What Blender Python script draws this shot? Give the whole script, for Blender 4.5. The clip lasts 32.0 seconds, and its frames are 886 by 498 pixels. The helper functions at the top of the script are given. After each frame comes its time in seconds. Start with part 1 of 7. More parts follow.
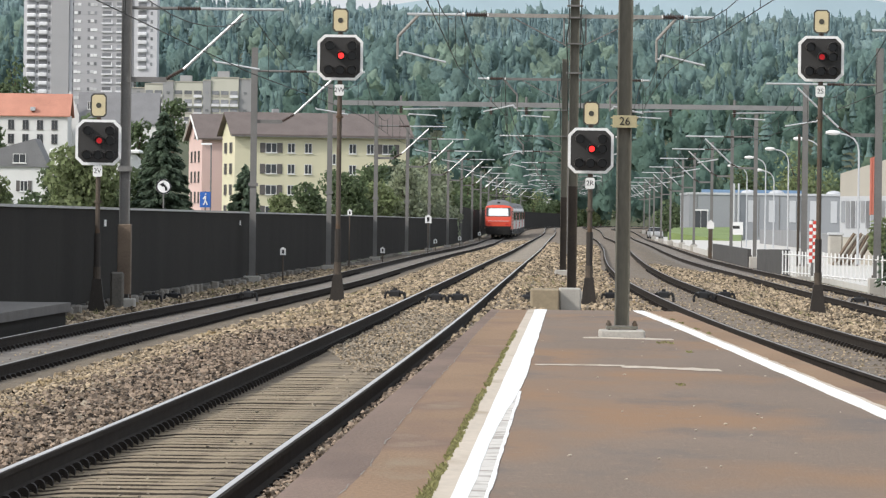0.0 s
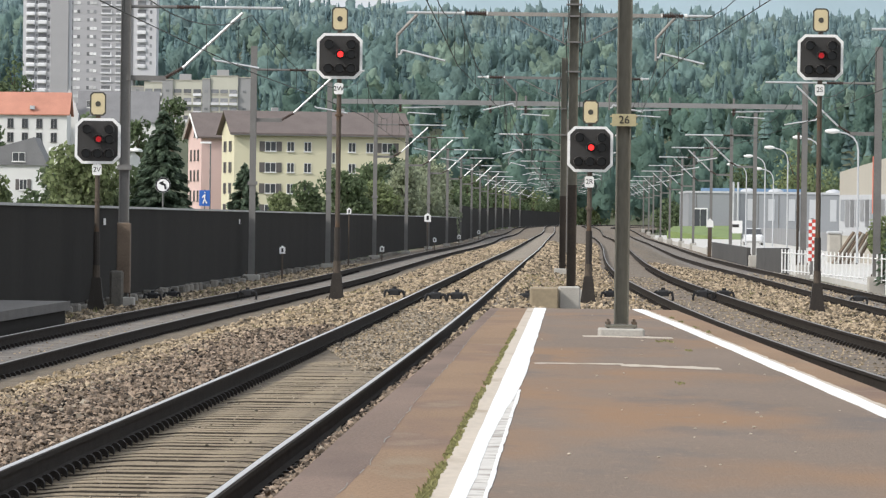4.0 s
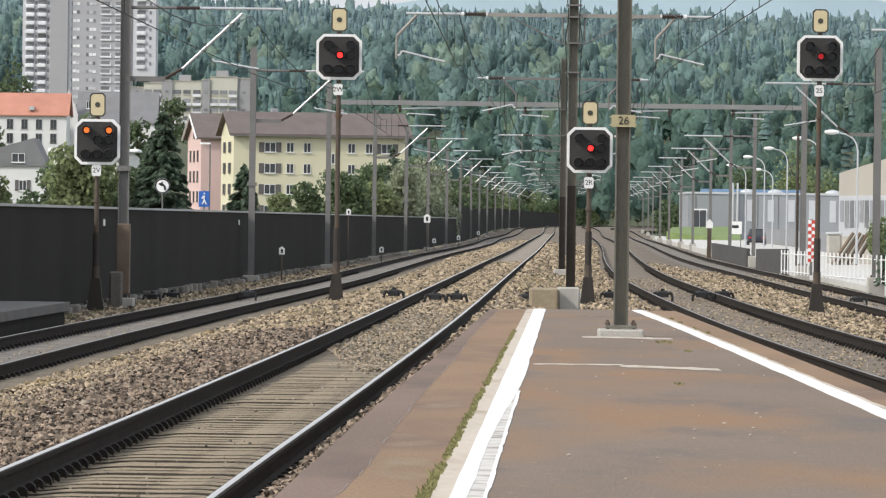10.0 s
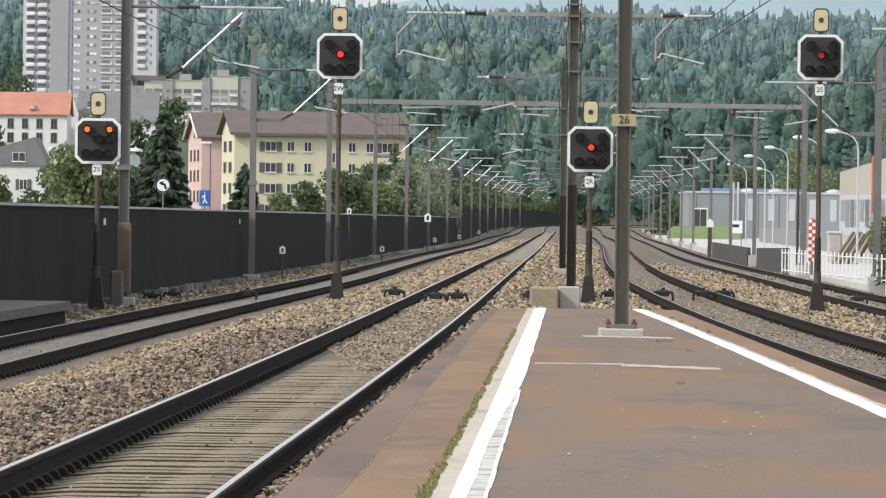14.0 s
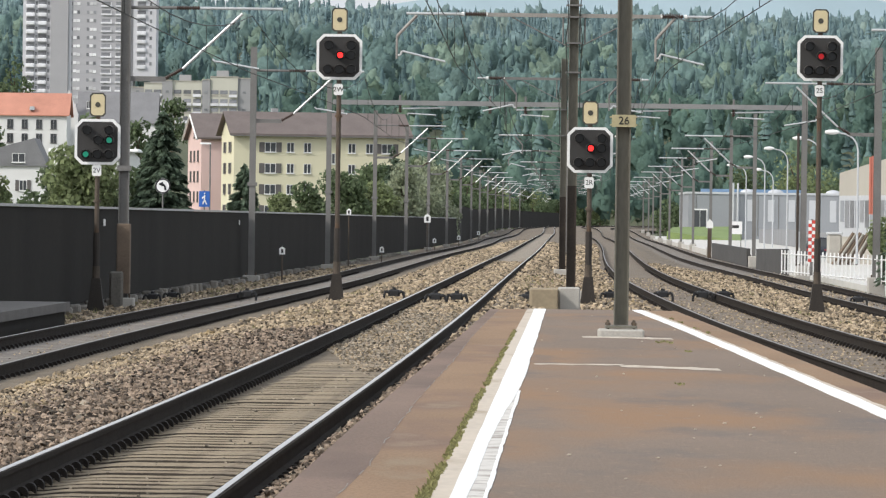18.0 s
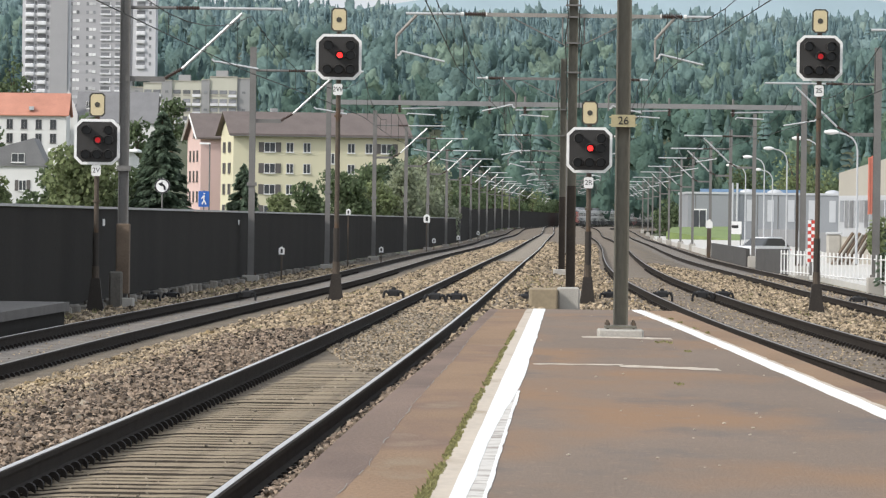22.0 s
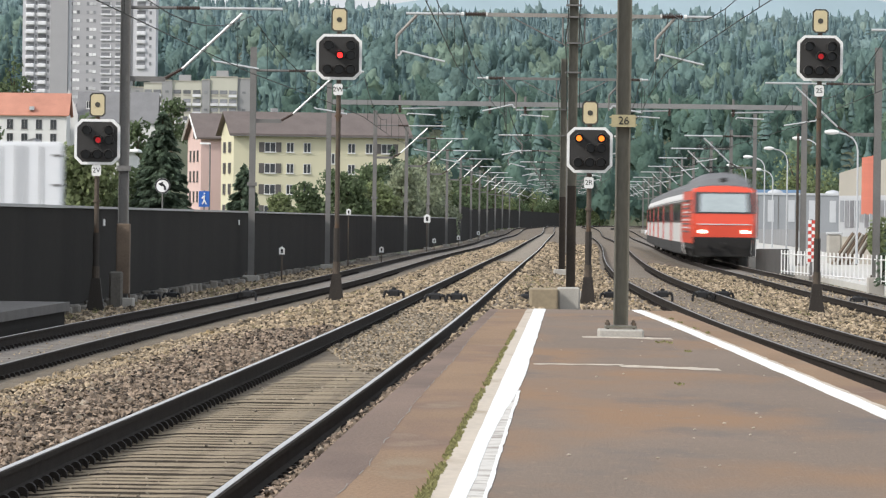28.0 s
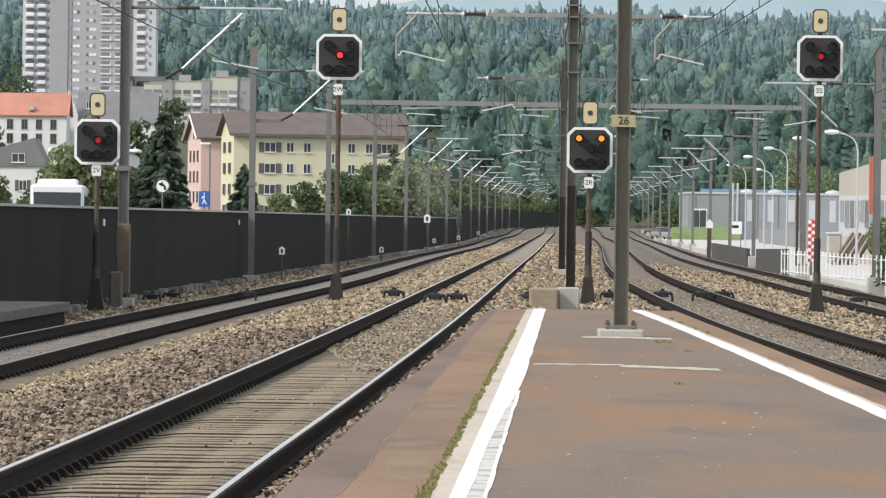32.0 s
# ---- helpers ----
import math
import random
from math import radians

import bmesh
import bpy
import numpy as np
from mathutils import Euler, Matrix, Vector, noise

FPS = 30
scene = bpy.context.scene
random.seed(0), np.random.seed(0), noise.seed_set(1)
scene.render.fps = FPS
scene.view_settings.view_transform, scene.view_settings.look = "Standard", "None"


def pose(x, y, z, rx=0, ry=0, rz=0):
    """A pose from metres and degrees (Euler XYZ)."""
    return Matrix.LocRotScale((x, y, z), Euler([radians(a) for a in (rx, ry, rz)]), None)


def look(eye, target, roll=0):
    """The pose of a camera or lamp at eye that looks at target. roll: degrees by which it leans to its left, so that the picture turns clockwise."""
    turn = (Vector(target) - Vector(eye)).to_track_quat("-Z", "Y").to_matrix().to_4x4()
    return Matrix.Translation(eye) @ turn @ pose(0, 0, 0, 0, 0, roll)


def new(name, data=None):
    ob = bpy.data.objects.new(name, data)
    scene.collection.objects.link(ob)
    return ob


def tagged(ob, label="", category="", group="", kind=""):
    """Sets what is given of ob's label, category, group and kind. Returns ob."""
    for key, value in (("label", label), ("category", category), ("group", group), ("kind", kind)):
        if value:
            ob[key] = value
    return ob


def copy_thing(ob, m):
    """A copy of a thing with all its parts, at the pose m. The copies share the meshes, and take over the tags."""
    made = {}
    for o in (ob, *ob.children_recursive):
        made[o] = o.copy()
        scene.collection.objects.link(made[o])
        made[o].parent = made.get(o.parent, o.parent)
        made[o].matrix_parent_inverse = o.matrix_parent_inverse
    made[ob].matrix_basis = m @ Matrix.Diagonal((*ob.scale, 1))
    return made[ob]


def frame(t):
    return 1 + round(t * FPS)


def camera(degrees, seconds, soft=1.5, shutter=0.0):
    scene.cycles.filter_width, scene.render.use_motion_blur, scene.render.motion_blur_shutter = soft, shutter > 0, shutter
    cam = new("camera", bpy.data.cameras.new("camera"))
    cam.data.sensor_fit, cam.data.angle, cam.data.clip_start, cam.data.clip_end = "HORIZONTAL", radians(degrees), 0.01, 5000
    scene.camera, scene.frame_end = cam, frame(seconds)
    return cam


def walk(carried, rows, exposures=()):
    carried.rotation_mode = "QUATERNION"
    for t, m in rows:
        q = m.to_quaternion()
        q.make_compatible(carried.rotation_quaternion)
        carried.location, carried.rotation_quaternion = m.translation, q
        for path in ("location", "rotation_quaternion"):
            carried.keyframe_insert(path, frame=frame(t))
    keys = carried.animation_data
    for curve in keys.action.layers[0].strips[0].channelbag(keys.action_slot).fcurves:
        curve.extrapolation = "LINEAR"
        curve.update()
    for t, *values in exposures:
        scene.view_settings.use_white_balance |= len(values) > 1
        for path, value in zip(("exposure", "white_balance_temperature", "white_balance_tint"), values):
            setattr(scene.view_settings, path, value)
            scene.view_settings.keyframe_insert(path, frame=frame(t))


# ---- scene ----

# ---------------------------------------------------------------- camera
EYE = (0.0, 0.0, 1.58)
cam = camera(9.4353, 32.0, soft=1.25, shutter=1.0)


def aim(dx=0.0, dy=0.0):
    """The tripod's view, nudged by a small sway (in 1/9500 rad)."""
    return look(EYE, (-dx / 95.0, 100.0, 1.58 + (dy - 51.0) / 95.0), 0.75)


SWAY = ((0, 2, 1), (0.5, -2, -1.5), (1, 0.5, -1.5), (2, -1.5, -1.5), (2.5, 0, -1.5), (3, -2, 0.5), (3.5, 1, -1.5), (5.5, 0, -1.5), (6, 0, -1.5),
        (6.5, 1.5, -1.5), (7, 1, 0), (7.5, -1.5, -1.5), (7.8, 1, -1.5), (8, 8, -1.5), (8.2, 1, -1.5), (8.5, 0, -1.5), (9, 3, -1.5), (9.5, 0, -1.5),
        (10, 0, 0), (10.5, 1, -1.5), (11.5, 0.5, -1.5), (12.5, 0, 0), (13.5, 0, 0), (14, 1, -1.5), (16.5, 1.5, 0), (17, 1.5, 0), (18, 0.5, 0),
        (19, 1, -1.5), (19.5, 0, -1.5), (20, 0, 1.5), (21, 0, 0), (22, -0.5, 0), (22.5, -1.5, 1.5), (23, 0, 0), (24, 0, 1), (25, -0.3, 1),
        (27.5, 0, 0), (30, 0, 0), (31, 1.5, 0), (32, 0, 0))
walk(cam, [(t, aim(dx, dy)) for t, dx, dy in SWAY])

# ---------------------------------------------------------------- light: bright, thinly clouded day
world = bpy.data.worlds.new("sky")
scene.world = world
world.use_nodes = True
wn = world.node_tree.nodes
sky = wn.new("ShaderNodeTexSky")
sky.sky_type, sky.sun_disc = "NISHITA", False
sky.sun_elevation, sky.sun_rotation = radians(36), radians(238)
sky.air_density, sky.dust_density, sky.ozone_density = 1.0, 4.0, 1.0
wn["Background"].inputs["Strength"].default_value = 0.13
# thin high cloud over the blue
veil, cloud, vr = wn.new("ShaderNodeMix"), wn.new("ShaderNodeTexNoise"), wn.new("ShaderNodeMapRange")
veil.data_type = "RGBA"
cloud.inputs["Scale"].default_value, cloud.inputs["Detail"].default_value = 2.2, 6
vr.inputs[1].default_value, vr.inputs[2].default_value, vr.inputs[3].default_value, vr.inputs[4].default_value = 0.35, 0.65, 0.55, 0.95
world.node_tree.links.new(cloud.outputs[0], vr.inputs[0])
world.node_tree.links.new(vr.outputs[0], veil.inputs[0])
world.node_tree.links.new(sky.outputs[0], veil.inputs[6])
veil.inputs[7].default_value = (6.1, 6.45, 7.0, 1)
world.node_tree.links.new(veil.outputs[2], wn["Background"].inputs["Color"])
sun = new("sun", bpy.data.lights.new("sun", "SUN"))
sun.data.energy, sun.data.angle, sun.data.color = 2.1, radians(7), (1.0, 0.96, 0.91)
# behind the camera, to its left
sun.matrix_world = look((-100, -62, 86), (0, 0, 0))
scene.view_settings.exposure = 0.35

# ---------------------------------------------------------------- materials
MATS = {}


def mat(name, color, rough=0.7, metal=0.0, vary=0.18, scale=2.0, fine=30.0, bump=0.15, emit=0.0, spots=None, rand=0.0, stretch=(1, 1, 1), spec=0.4, island=False, leafy=False, deep=0.02):
    """A surface: two scales of variation in tone and roughness, fine relief."""
    m = bpy.data.materials.new(name)
    m.use_nodes = True
    nt = m.node_tree
    n, l = nt.nodes, nt.links
    b = n["Principled BSDF"]
    b.inputs["Roughness"].default_value, b.inputs["Metallic"].default_value = rough, metal
    b.inputs["Specular IOR Level"].default_value = spec
    tc = n.new("ShaderNodeTexCoord")
    mp = n.new("ShaderNodeMapping")
    mp.inputs["Scale"].default_value = stretch
    l.new(tc.outputs["Object"], mp.inputs[0])
    big, small = n.new("ShaderNodeTexNoise"), n.new("ShaderNodeTexNoise")
    for tex, s in ((big, scale), (small, fine)):
        tex.inputs["Scale"].default_value = s
        tex.inputs["Detail"].default_value = 5
        l.new(mp.outputs[0], tex.inputs["Vector"])
    total = n.new("ShaderNodeMath")
    total.operation = "ADD"
    l.new(big.outputs[0], total.inputs[0])
    l.new(small.outputs[0], total.inputs[1])
    rng = n.new("ShaderNodeMapRange")
    rng.inputs[1].default_value, rng.inputs[2].default_value = 0.6, 1.4
    rng.inputs[3].default_value, rng.inputs[4].default_value = 1 - vary, 1 + vary
    l.new(total.outputs[0], rng.inputs[0])
    tone = rng.outputs[0]
    if rand:
        if island:
            src = n.new("ShaderNodeNewGeometry").outputs["Random Per Island"]
        else:
            src = n.new("ShaderNodeObjectInfo").outputs["Random"]
        r2 = n.new("ShaderNodeMapRange")
        r2.inputs[3].default_value, r2.inputs[4].default_value = 1 - rand, 1 + rand
        l.new(src, r2.inputs[0])
        mul = n.new("ShaderNodeMath")
        mul.operation = "MULTIPLY"
        l.new(tone, mul.inputs[0])
        l.new(r2.outputs[0], mul.inputs[1])
        tone = mul.outputs[0]
    mix = n.new("ShaderNodeVectorMath")
    mix.operation = "SCALE"
    mix.inputs[0].default_value = color
    l.new(tone, mix.inputs["Scale"])
    out = mix.outputs[0]
    for col, size, amount in (spots if isinstance(spots, list) else [spots] if spots else []):
        st = n.new("ShaderNodeTexNoise")
        st.inputs["Scale"].default_value, st.inputs["Detail"].default_value = size, 6
        l.new(mp.outputs[0], st.inputs["Vector"])
        sr = n.new("ShaderNodeMapRange")
        sr.inputs[1].default_value, sr.inputs[2].default_value = 0.62 - amount * 0.25, 0.78 - amount * 0.25
        l.new(st.outputs[0], sr.inputs[0])
        mc = n.new("ShaderNodeMix")
        mc.data_type = "RGBA"
        l.new(sr.outputs[0], mc.inputs[0])
        l.new(out, mc.inputs[6])
        mc.inputs[7].default_value = (*col, 1)
        out = mc.outputs[2]
    l.new(out, b.inputs["Base Color"])
    if bump:
        bp = n.new("ShaderNodeBump")
        bp.inputs["Strength"].default_value, bp.inputs["Distance"].default_value = bump, deep
        l.new(small.outputs[0], bp.inputs["Height"])
        l.new(bp.outputs[0], b.inputs["Normal"])
    if emit:
        b.inputs["Emission Color"].default_value = (*color, 1)
        b.inputs["Emission Strength"].default_value = emit
    if leafy:
        tl, ms = n.new("ShaderNodeBsdfTranslucent"), n.new("ShaderNodeMixShader")
        l.new(out, tl.inputs[0])
        ms.inputs[0].default_value = 0.5
        l.new(b.outputs[0], ms.inputs[1])
        l.new(tl.outputs[0], ms.inputs[2])
        l.new(ms.outputs[0], n["Material Output"].inputs[0])
    MATS[name] = m
    return m


mat("rail_side", (0.030, 0.0245, 0.020), 0.9, 0, 0.35, 3, 60, spec=0.12)
mat("rail_top", (0.60, 0.575, 0.54), 0.4, 0.7, 0.1, 3, 80, 0.03)
mat("rail_dull", (0.24, 0.22, 0.20), 0.5, 0.5, 0.2, 3, 80, 0.05)
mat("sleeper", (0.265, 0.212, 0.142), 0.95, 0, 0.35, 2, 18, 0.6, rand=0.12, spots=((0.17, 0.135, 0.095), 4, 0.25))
# shade of the gaps, painted onto the sleepers' sides
mat("sleeper_shade", (0.045, 0.037, 0.028), 0.95, 0, 0.35, 3, 30, 0.4)
# dark fine ballast, deepened by the shade between the sleepers
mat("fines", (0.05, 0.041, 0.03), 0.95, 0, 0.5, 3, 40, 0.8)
mat("dust", (0.150, 0.120, 0.084), 0.95, 0, 0.4, 1.2, 24, 1.0, spots=((0.23, 0.19, 0.14), 6, 0.3))
mat("fines_pale", (0.27, 0.232, 0.182), 0.95, 0, 0.4, 0.8, 14, 1.0, spots=((0.20, 0.165, 0.125), 0.7, 0.3))
mat("fines_grey", (0.19, 0.168, 0.145), 0.95, 0, 0.5, 1.6, 22, 1.0, spots=((0.15, 0.122, 0.088), 1.5, 0.45))
mat("fines_brown", (0.18, 0.148, 0.115), 0.95, 0, 0.5, 1.6, 22, 1.0, spots=((0.16, 0.125, 0.085), 1.2, 0.5))
mat("clip", (0.026, 0.022, 0.019), 0.8, 0, 0.2, spec=0.2)
mat("ballast", (0.155, 0.128, 0.098), 0.95, 0, 0.6, 0.8, 20, 1.0, spots=((0.22, 0.17, 0.11), 0.35, 0.5))
mat("stone_dark", (0.205, 0.157, 0.116), 0.9, 0, 0.25, 4, 40, 0.3, rand=0.95, island=True)
mat("stone", (0.295, 0.233, 0.158), 0.9, 0, 0.25, 4, 40, 0.3, rand=0.9, island=True, spots=((0.36, 0.275, 0.155), 0.6, 0.3))
mat("stone_light", (0.262, 0.224, 0.172), 0.9, 0, 0.25, 4, 40, 0.3, rand=0.65, island=True)
mat("platform", (0.188, 0.138, 0.100), 0.85, 0, 0.2, 0.6, 60, 0.35, spots=[((0.250, 0.146, 0.076), 0.55, 0.65), ((0.135, 0.108, 0.092), 1.3, 0.3), ((0.24, 0.175, 0.125), 14, 0.12)], stretch=(1, 0.3, 1))
mat("platform_edge", (0.245, 0.156, 0.090), 0.9, 0, 0.25, 0.9, 45, 0.4, spots=[((0.18, 0.112, 0.078), 1.1, 0.4), ((0.26, 0.195, 0.125), 2.2, 0.2)], stretch=(1, 0.3, 1))
mat("edge_slab", (0.188, 0.130, 0.097), 0.9, 0, 0.25, 0.9, 45, 0.4, spots=[((0.135, 0.092, 0.072), 0.8, 0.4), ((0.20, 0.14, 0.10), 2.5, 0.25)], stretch=(1, 0.3, 1))
mat("kerb", (0.52, 0.45, 0.365), 0.85, 0, 0.12, 2, 20, 0.1, spots=((0.36, 0.29, 0.21), 3, 0.25), stretch=(1, 0.2, 1))
mat("white_paint", (0.82, 0.82, 0.80), 0.6, 0, 0.08, 3, 50, 0.1, spots=((0.42, 0.38, 0.33), 3.0, 0.08))
mat("worn_paint", (0.60, 0.57, 0.52), 0.7, 0, 0.15, 3, 50, 0.1, spots=((0.3, 0.26, 0.22), 5, 0.5))
mat("slab_grey", (0.13, 0.121, 0.11), 0.9, 0, 0.25, 1.5, 30, 0.3)
mat("footing_grey", (0.21, 0.195, 0.17), 0.9, 0, 0.3, 3, 30, 0.3, rand=0.35)
mat("concrete", (0.42, 0.40, 0.36), 0.85, 0, 0.2, 2, 40, 0.2)
mat("dark_wall", (0.0265, 0.0245, 0.0215), 0.9, 0, 0.3, 0.35, 20, 0.2, stretch=(1, 1, 0.3), spec=0.1)
mat("wall_cap", (0.42, 0.42, 0.42), 0.5, 0.3)
mat("galvanised", (0.178, 0.173, 0.164), 0.6, 0.2, 0.25, 1.2, 30, 0.1)
mat("dark_steel", (0.045, 0.038, 0.032), 0.65, 0.2, 0.3, 1.5, 30, 0.15)
mat("portal_steel", (0.25, 0.25, 0.245), 0.55, 0.25, 0.2, 1.2, 30, 0.1)
mat("warm_steel", (0.31, 0.292, 0.265), 0.6, 0.2, 0.2, 2, 30, 0.1)
mat("mast_steel", (0.155, 0.148, 0.12), 0.6, 0.25, 0.25, 0.8, 30, 0.1, stretch=(1, 1, 0.25))
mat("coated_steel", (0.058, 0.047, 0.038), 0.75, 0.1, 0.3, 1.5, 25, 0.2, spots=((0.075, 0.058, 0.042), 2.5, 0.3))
mat("brown_steel", (0.098, 0.078, 0.06), 0.7, 0.2, 0.35, 1.5, 30, 0.15, spots=((0.12, 0.072, 0.042), 2, 0.35))
mat("rust", (0.172, 0.13, 0.096), 0.85, 0.0, 0.3, 2, 30, 0.2)
mat("tube", (0.60, 0.61, 0.61), 0.4, 0.5, 0.08, 2, 30, 0.02)
mat("insulator", (0.05, 0.028, 0.02), 0.3, 0, 0.1)
mat("wire", (0.03, 0.035, 0.03), 0.6, 0.4)
mat("sign_black", (0.02, 0.02, 0.021), 0.65, 0, 0.15)
mat("signal_board", (0.042, 0.04, 0.038), 0.7, 0, 0.15)
mat("signal_frame", (0.06, 0.056, 0.045), 0.6, 0, 0.2)
mat("hood", (0.055, 0.053, 0.051), 0.38, 0, 0.15, bump=0.02)
mat("sign_white", (0.82, 0.82, 0.80), 0.5, 0, 0.05)
mat("sign_yellow", (0.62, 0.53, 0.33), 0.6, 0, 0.08)
mat("plate_yellow", (0.42, 0.37, 0.22), 0.6, 0, 0.15, 4)
mat("sign_blue", (0.03, 0.12, 0.42), 0.5)
mat("sign_red", (0.55, 0.03, 0.03), 0.5)
mat("lens_dark", (0.012, 0.012, 0.013), 0.15, 0, 0.1, bump=0)
mat("lamp_red", (1.0, 0.022, 0.02), 0.3, emit=2.0, bump=0)
mat("lamp_red_dim", (0.6, 0.015, 0.02), 0.3, emit=0.45, bump=0)
mat("lamp_amber", (1.0, 0.21, 0.02), 0.3, emit=1.5, bump=0)
mat("lamp_orange", (0.9, 0.2, 0.03), 0.3, emit=0.8, bump=0)
mat("lamp_green", (0.02, 0.40, 0.25), 0.3, emit=0.35, bump=0)
mat("lamp_head", (1.0, 0.93, 0.8), 0.3, emit=3.5, bump=0)
mat("ground", (0.085, 0.095, 0.05), 0.95, 0, 0.3, 0.05, 2, 0.3)
mat("grass", (0.175, 0.235, 0.085), 0.95, 0, 0.25, 0.3, 9, 0.6)
mat("pale_road", (0.54, 0.525, 0.49), 0.9, 0, 0.12, 0.4, 30)
mat("asphalt", (0.26, 0.26, 0.255), 0.9, 0, 0.15, 0.4, 30)
mat("leaf", (0.128, 0.170, 0.088), 0.75, 0, 0.3, 0.4, 3, 0, rand=0.45, island=True, leafy=True)
mat("leaf_silver", (0.33, 0.365, 0.25), 0.75, 0, 0.3, 0.4, 3, 0, rand=0.4, island=True, leafy=True)
mat("leaf_light", (0.21, 0.25, 0.12), 0.75, 0, 0.3, 0.4, 3, 0, rand=0.45, island=True, leafy=True)
mat("needle", (0.135, 0.185, 0.125), 0.8, 0, 0.3, 0.4, 3, 0, rand=0.45, island=True, leafy=True)
# aerial haze mixed into the crown colours: paler and bluer with distance
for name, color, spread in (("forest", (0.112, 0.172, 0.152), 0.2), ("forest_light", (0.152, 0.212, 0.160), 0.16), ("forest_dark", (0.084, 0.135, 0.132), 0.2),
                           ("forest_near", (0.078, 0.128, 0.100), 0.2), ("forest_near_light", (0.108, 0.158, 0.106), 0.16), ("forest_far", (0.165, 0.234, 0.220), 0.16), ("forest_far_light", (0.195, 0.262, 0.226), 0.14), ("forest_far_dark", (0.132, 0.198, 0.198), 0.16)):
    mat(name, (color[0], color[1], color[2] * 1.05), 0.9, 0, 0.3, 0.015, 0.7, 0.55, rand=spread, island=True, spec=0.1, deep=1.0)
mat("weed", (0.27, 0.26, 0.115), 0.8, 0, 0.3, 3, 20, 0, rand=0.4, island=True, leafy=True)
mat("bark", (0.10, 0.075, 0.05), 0.95, 0, 0.3, 4, 30, 0.5)
# the ridge's pale blue is distance haze put into the base colour
mat("hazed_ridge", (0.34, 0.44, 0.48), 0.95, 0, 0.1, 0.003, 0.02, 0)
mat("train_red", (0.70, 0.085, 0.045), 0.35, 0, 0.06, 1, 20, 0.02)
mat("train_red_faded", (0.60, 0.07, 0.05), 0.45, 0, 0.08, 1, 20, 0.02)
mat("train_white", (0.66, 0.65, 0.63), 0.4, 0, 0.06, 0.8, 20, 0.02)
mat("train_light", (0.62, 0.60, 0.58), 0.4, 0, 0.06, 0.8, 20, 0.02)
mat("train_grey", (0.055, 0.054, 0.053), 0.8, 0, 0.15, 0.8, 20, 0.03, spec=0.15)
mat("train_band", (0.055, 0.052, 0.052), 0.3, 0, 0.1)
mat("train_roof", (0.15, 0.15, 0.152), 0.6, 0.0, 0.12, 0.8, 20, 0.05)
mat("train_under", (0.022, 0.021, 0.02), 0.8, 0.1, 0.2)
mat("train_glass", (0.05, 0.052, 0.055), 0.08, 0, 0.05, bump=0, spec=0.5)
# coach glass with a blurred sky reflection lightening its base colour
mat("deck_glass", (0.20, 0.20, 0.20), 0.12, 0, 0.1, bump=0, spec=0.5)
# grey-blue sky reflection put into the windscreen's base colour
mat("screen_grey", (0.36, 0.41, 0.42), 0.15, 0, 0.15, 0.7, 5, 0, spec=0.5)
mat("screen_shade", (0.74, 0.76, 0.77), 0.12, 0, 0.05, 0.7, 5, 0, spec=0.6)
mat("render_yellow", (0.68, 0.64, 0.46), 0.9, 0, 0.06, 0.3, 12, 0.1)
mat("render_pink", (0.68, 0.50, 0.46), 0.9, 0, 0.06, 0.3, 12, 0.1)
mat("render_white", (0.72, 0.72, 0.70), 0.9, 0, 0.06, 0.3, 12, 0.1)
mat("render_grey", (0.33, 0.33, 0.33), 0.9, 0, 0.08, 0.2, 12, 0.1)
mat("render_lime", (0.54, 0.53, 0.45), 0.9, 0, 0.08, 0.2, 12, 0.1)
mat("render_sand", (0.30, 0.245, 0.165), 0.9, 0, 0.2, 1.2, 12, 0.2)
mat("roof_grey", (0.21, 0.21, 0.215), 0.9, 0, 0.15, 0.5, 6, 0.3)
mat("render_beige", (0.41, 0.385, 0.33), 0.9, 0, 0.08, 0.2, 12, 0.1)
mat("panel_grey", (0.29, 0.305, 0.32), 0.6, 0.1, 0.08, 0.3, 12, 0.05, stretch=(1, 1, 0.3))
mat("panel_light", (0.52, 0.535, 0.55), 0.5, 0.1, 0.05)
mat("roof_brown", (0.155, 0.128, 0.118), 0.9, 0, 0.2, 0.5, 6, 0.3)
mat("roof_red", (0.48, 0.225, 0.16), 0.9, 0, 0.2, 0.3, 6, 0.3)
mat("window_dark", (0.06, 0.065, 0.07), 0.12, 0, 0.2, 0.3, 2, 0)
# panes paled by haze and sky reflection set in the base colour
mat("window_haze", (0.21, 0.215, 0.225), 0.3, 0, 0.3, 0.4, 2, 0, rand=0.4)
mat("tower_grey", (0.43, 0.425, 0.44), 0.9, 0, 0.06, 0.2, 12, 0.1)
mat("tower_pier", (0.39, 0.385, 0.395), 0.9, 0, 0.06, 0.2, 12, 0.1)
mat("tower_pale", (0.58, 0.58, 0.60), 0.9, 0, 0.06, 0.2, 12, 0.1)
mat("balcony_pale", (0.74, 0.74, 0.76), 0.8, 0, 0.06, 0.4, 8, 0.05, rand=0.1)
mat("blind_pale", (0.70, 0.70, 0.70), 0.8, 0, 0.1, 0.4, 8, 0.05, rand=0.25)
mat("shutter", (0.13, 0.12, 0.115), 0.8, 0, 0.1)
mat("wall_panel", (0.075, 0.073, 0.07), 0.8, 0, 0.25, 1.5, 20, 0.2)
mat("wall_mid", (0.24, 0.245, 0.25), 0.85, 0, 0.15, 0.3, 8, 0.1)
mat("blue_trim", (0.17, 0.27, 0.40), 0.6)
mat("banner", (0.76, 0.26, 0.18), 0.8, 0, 0.1, 1, 10)
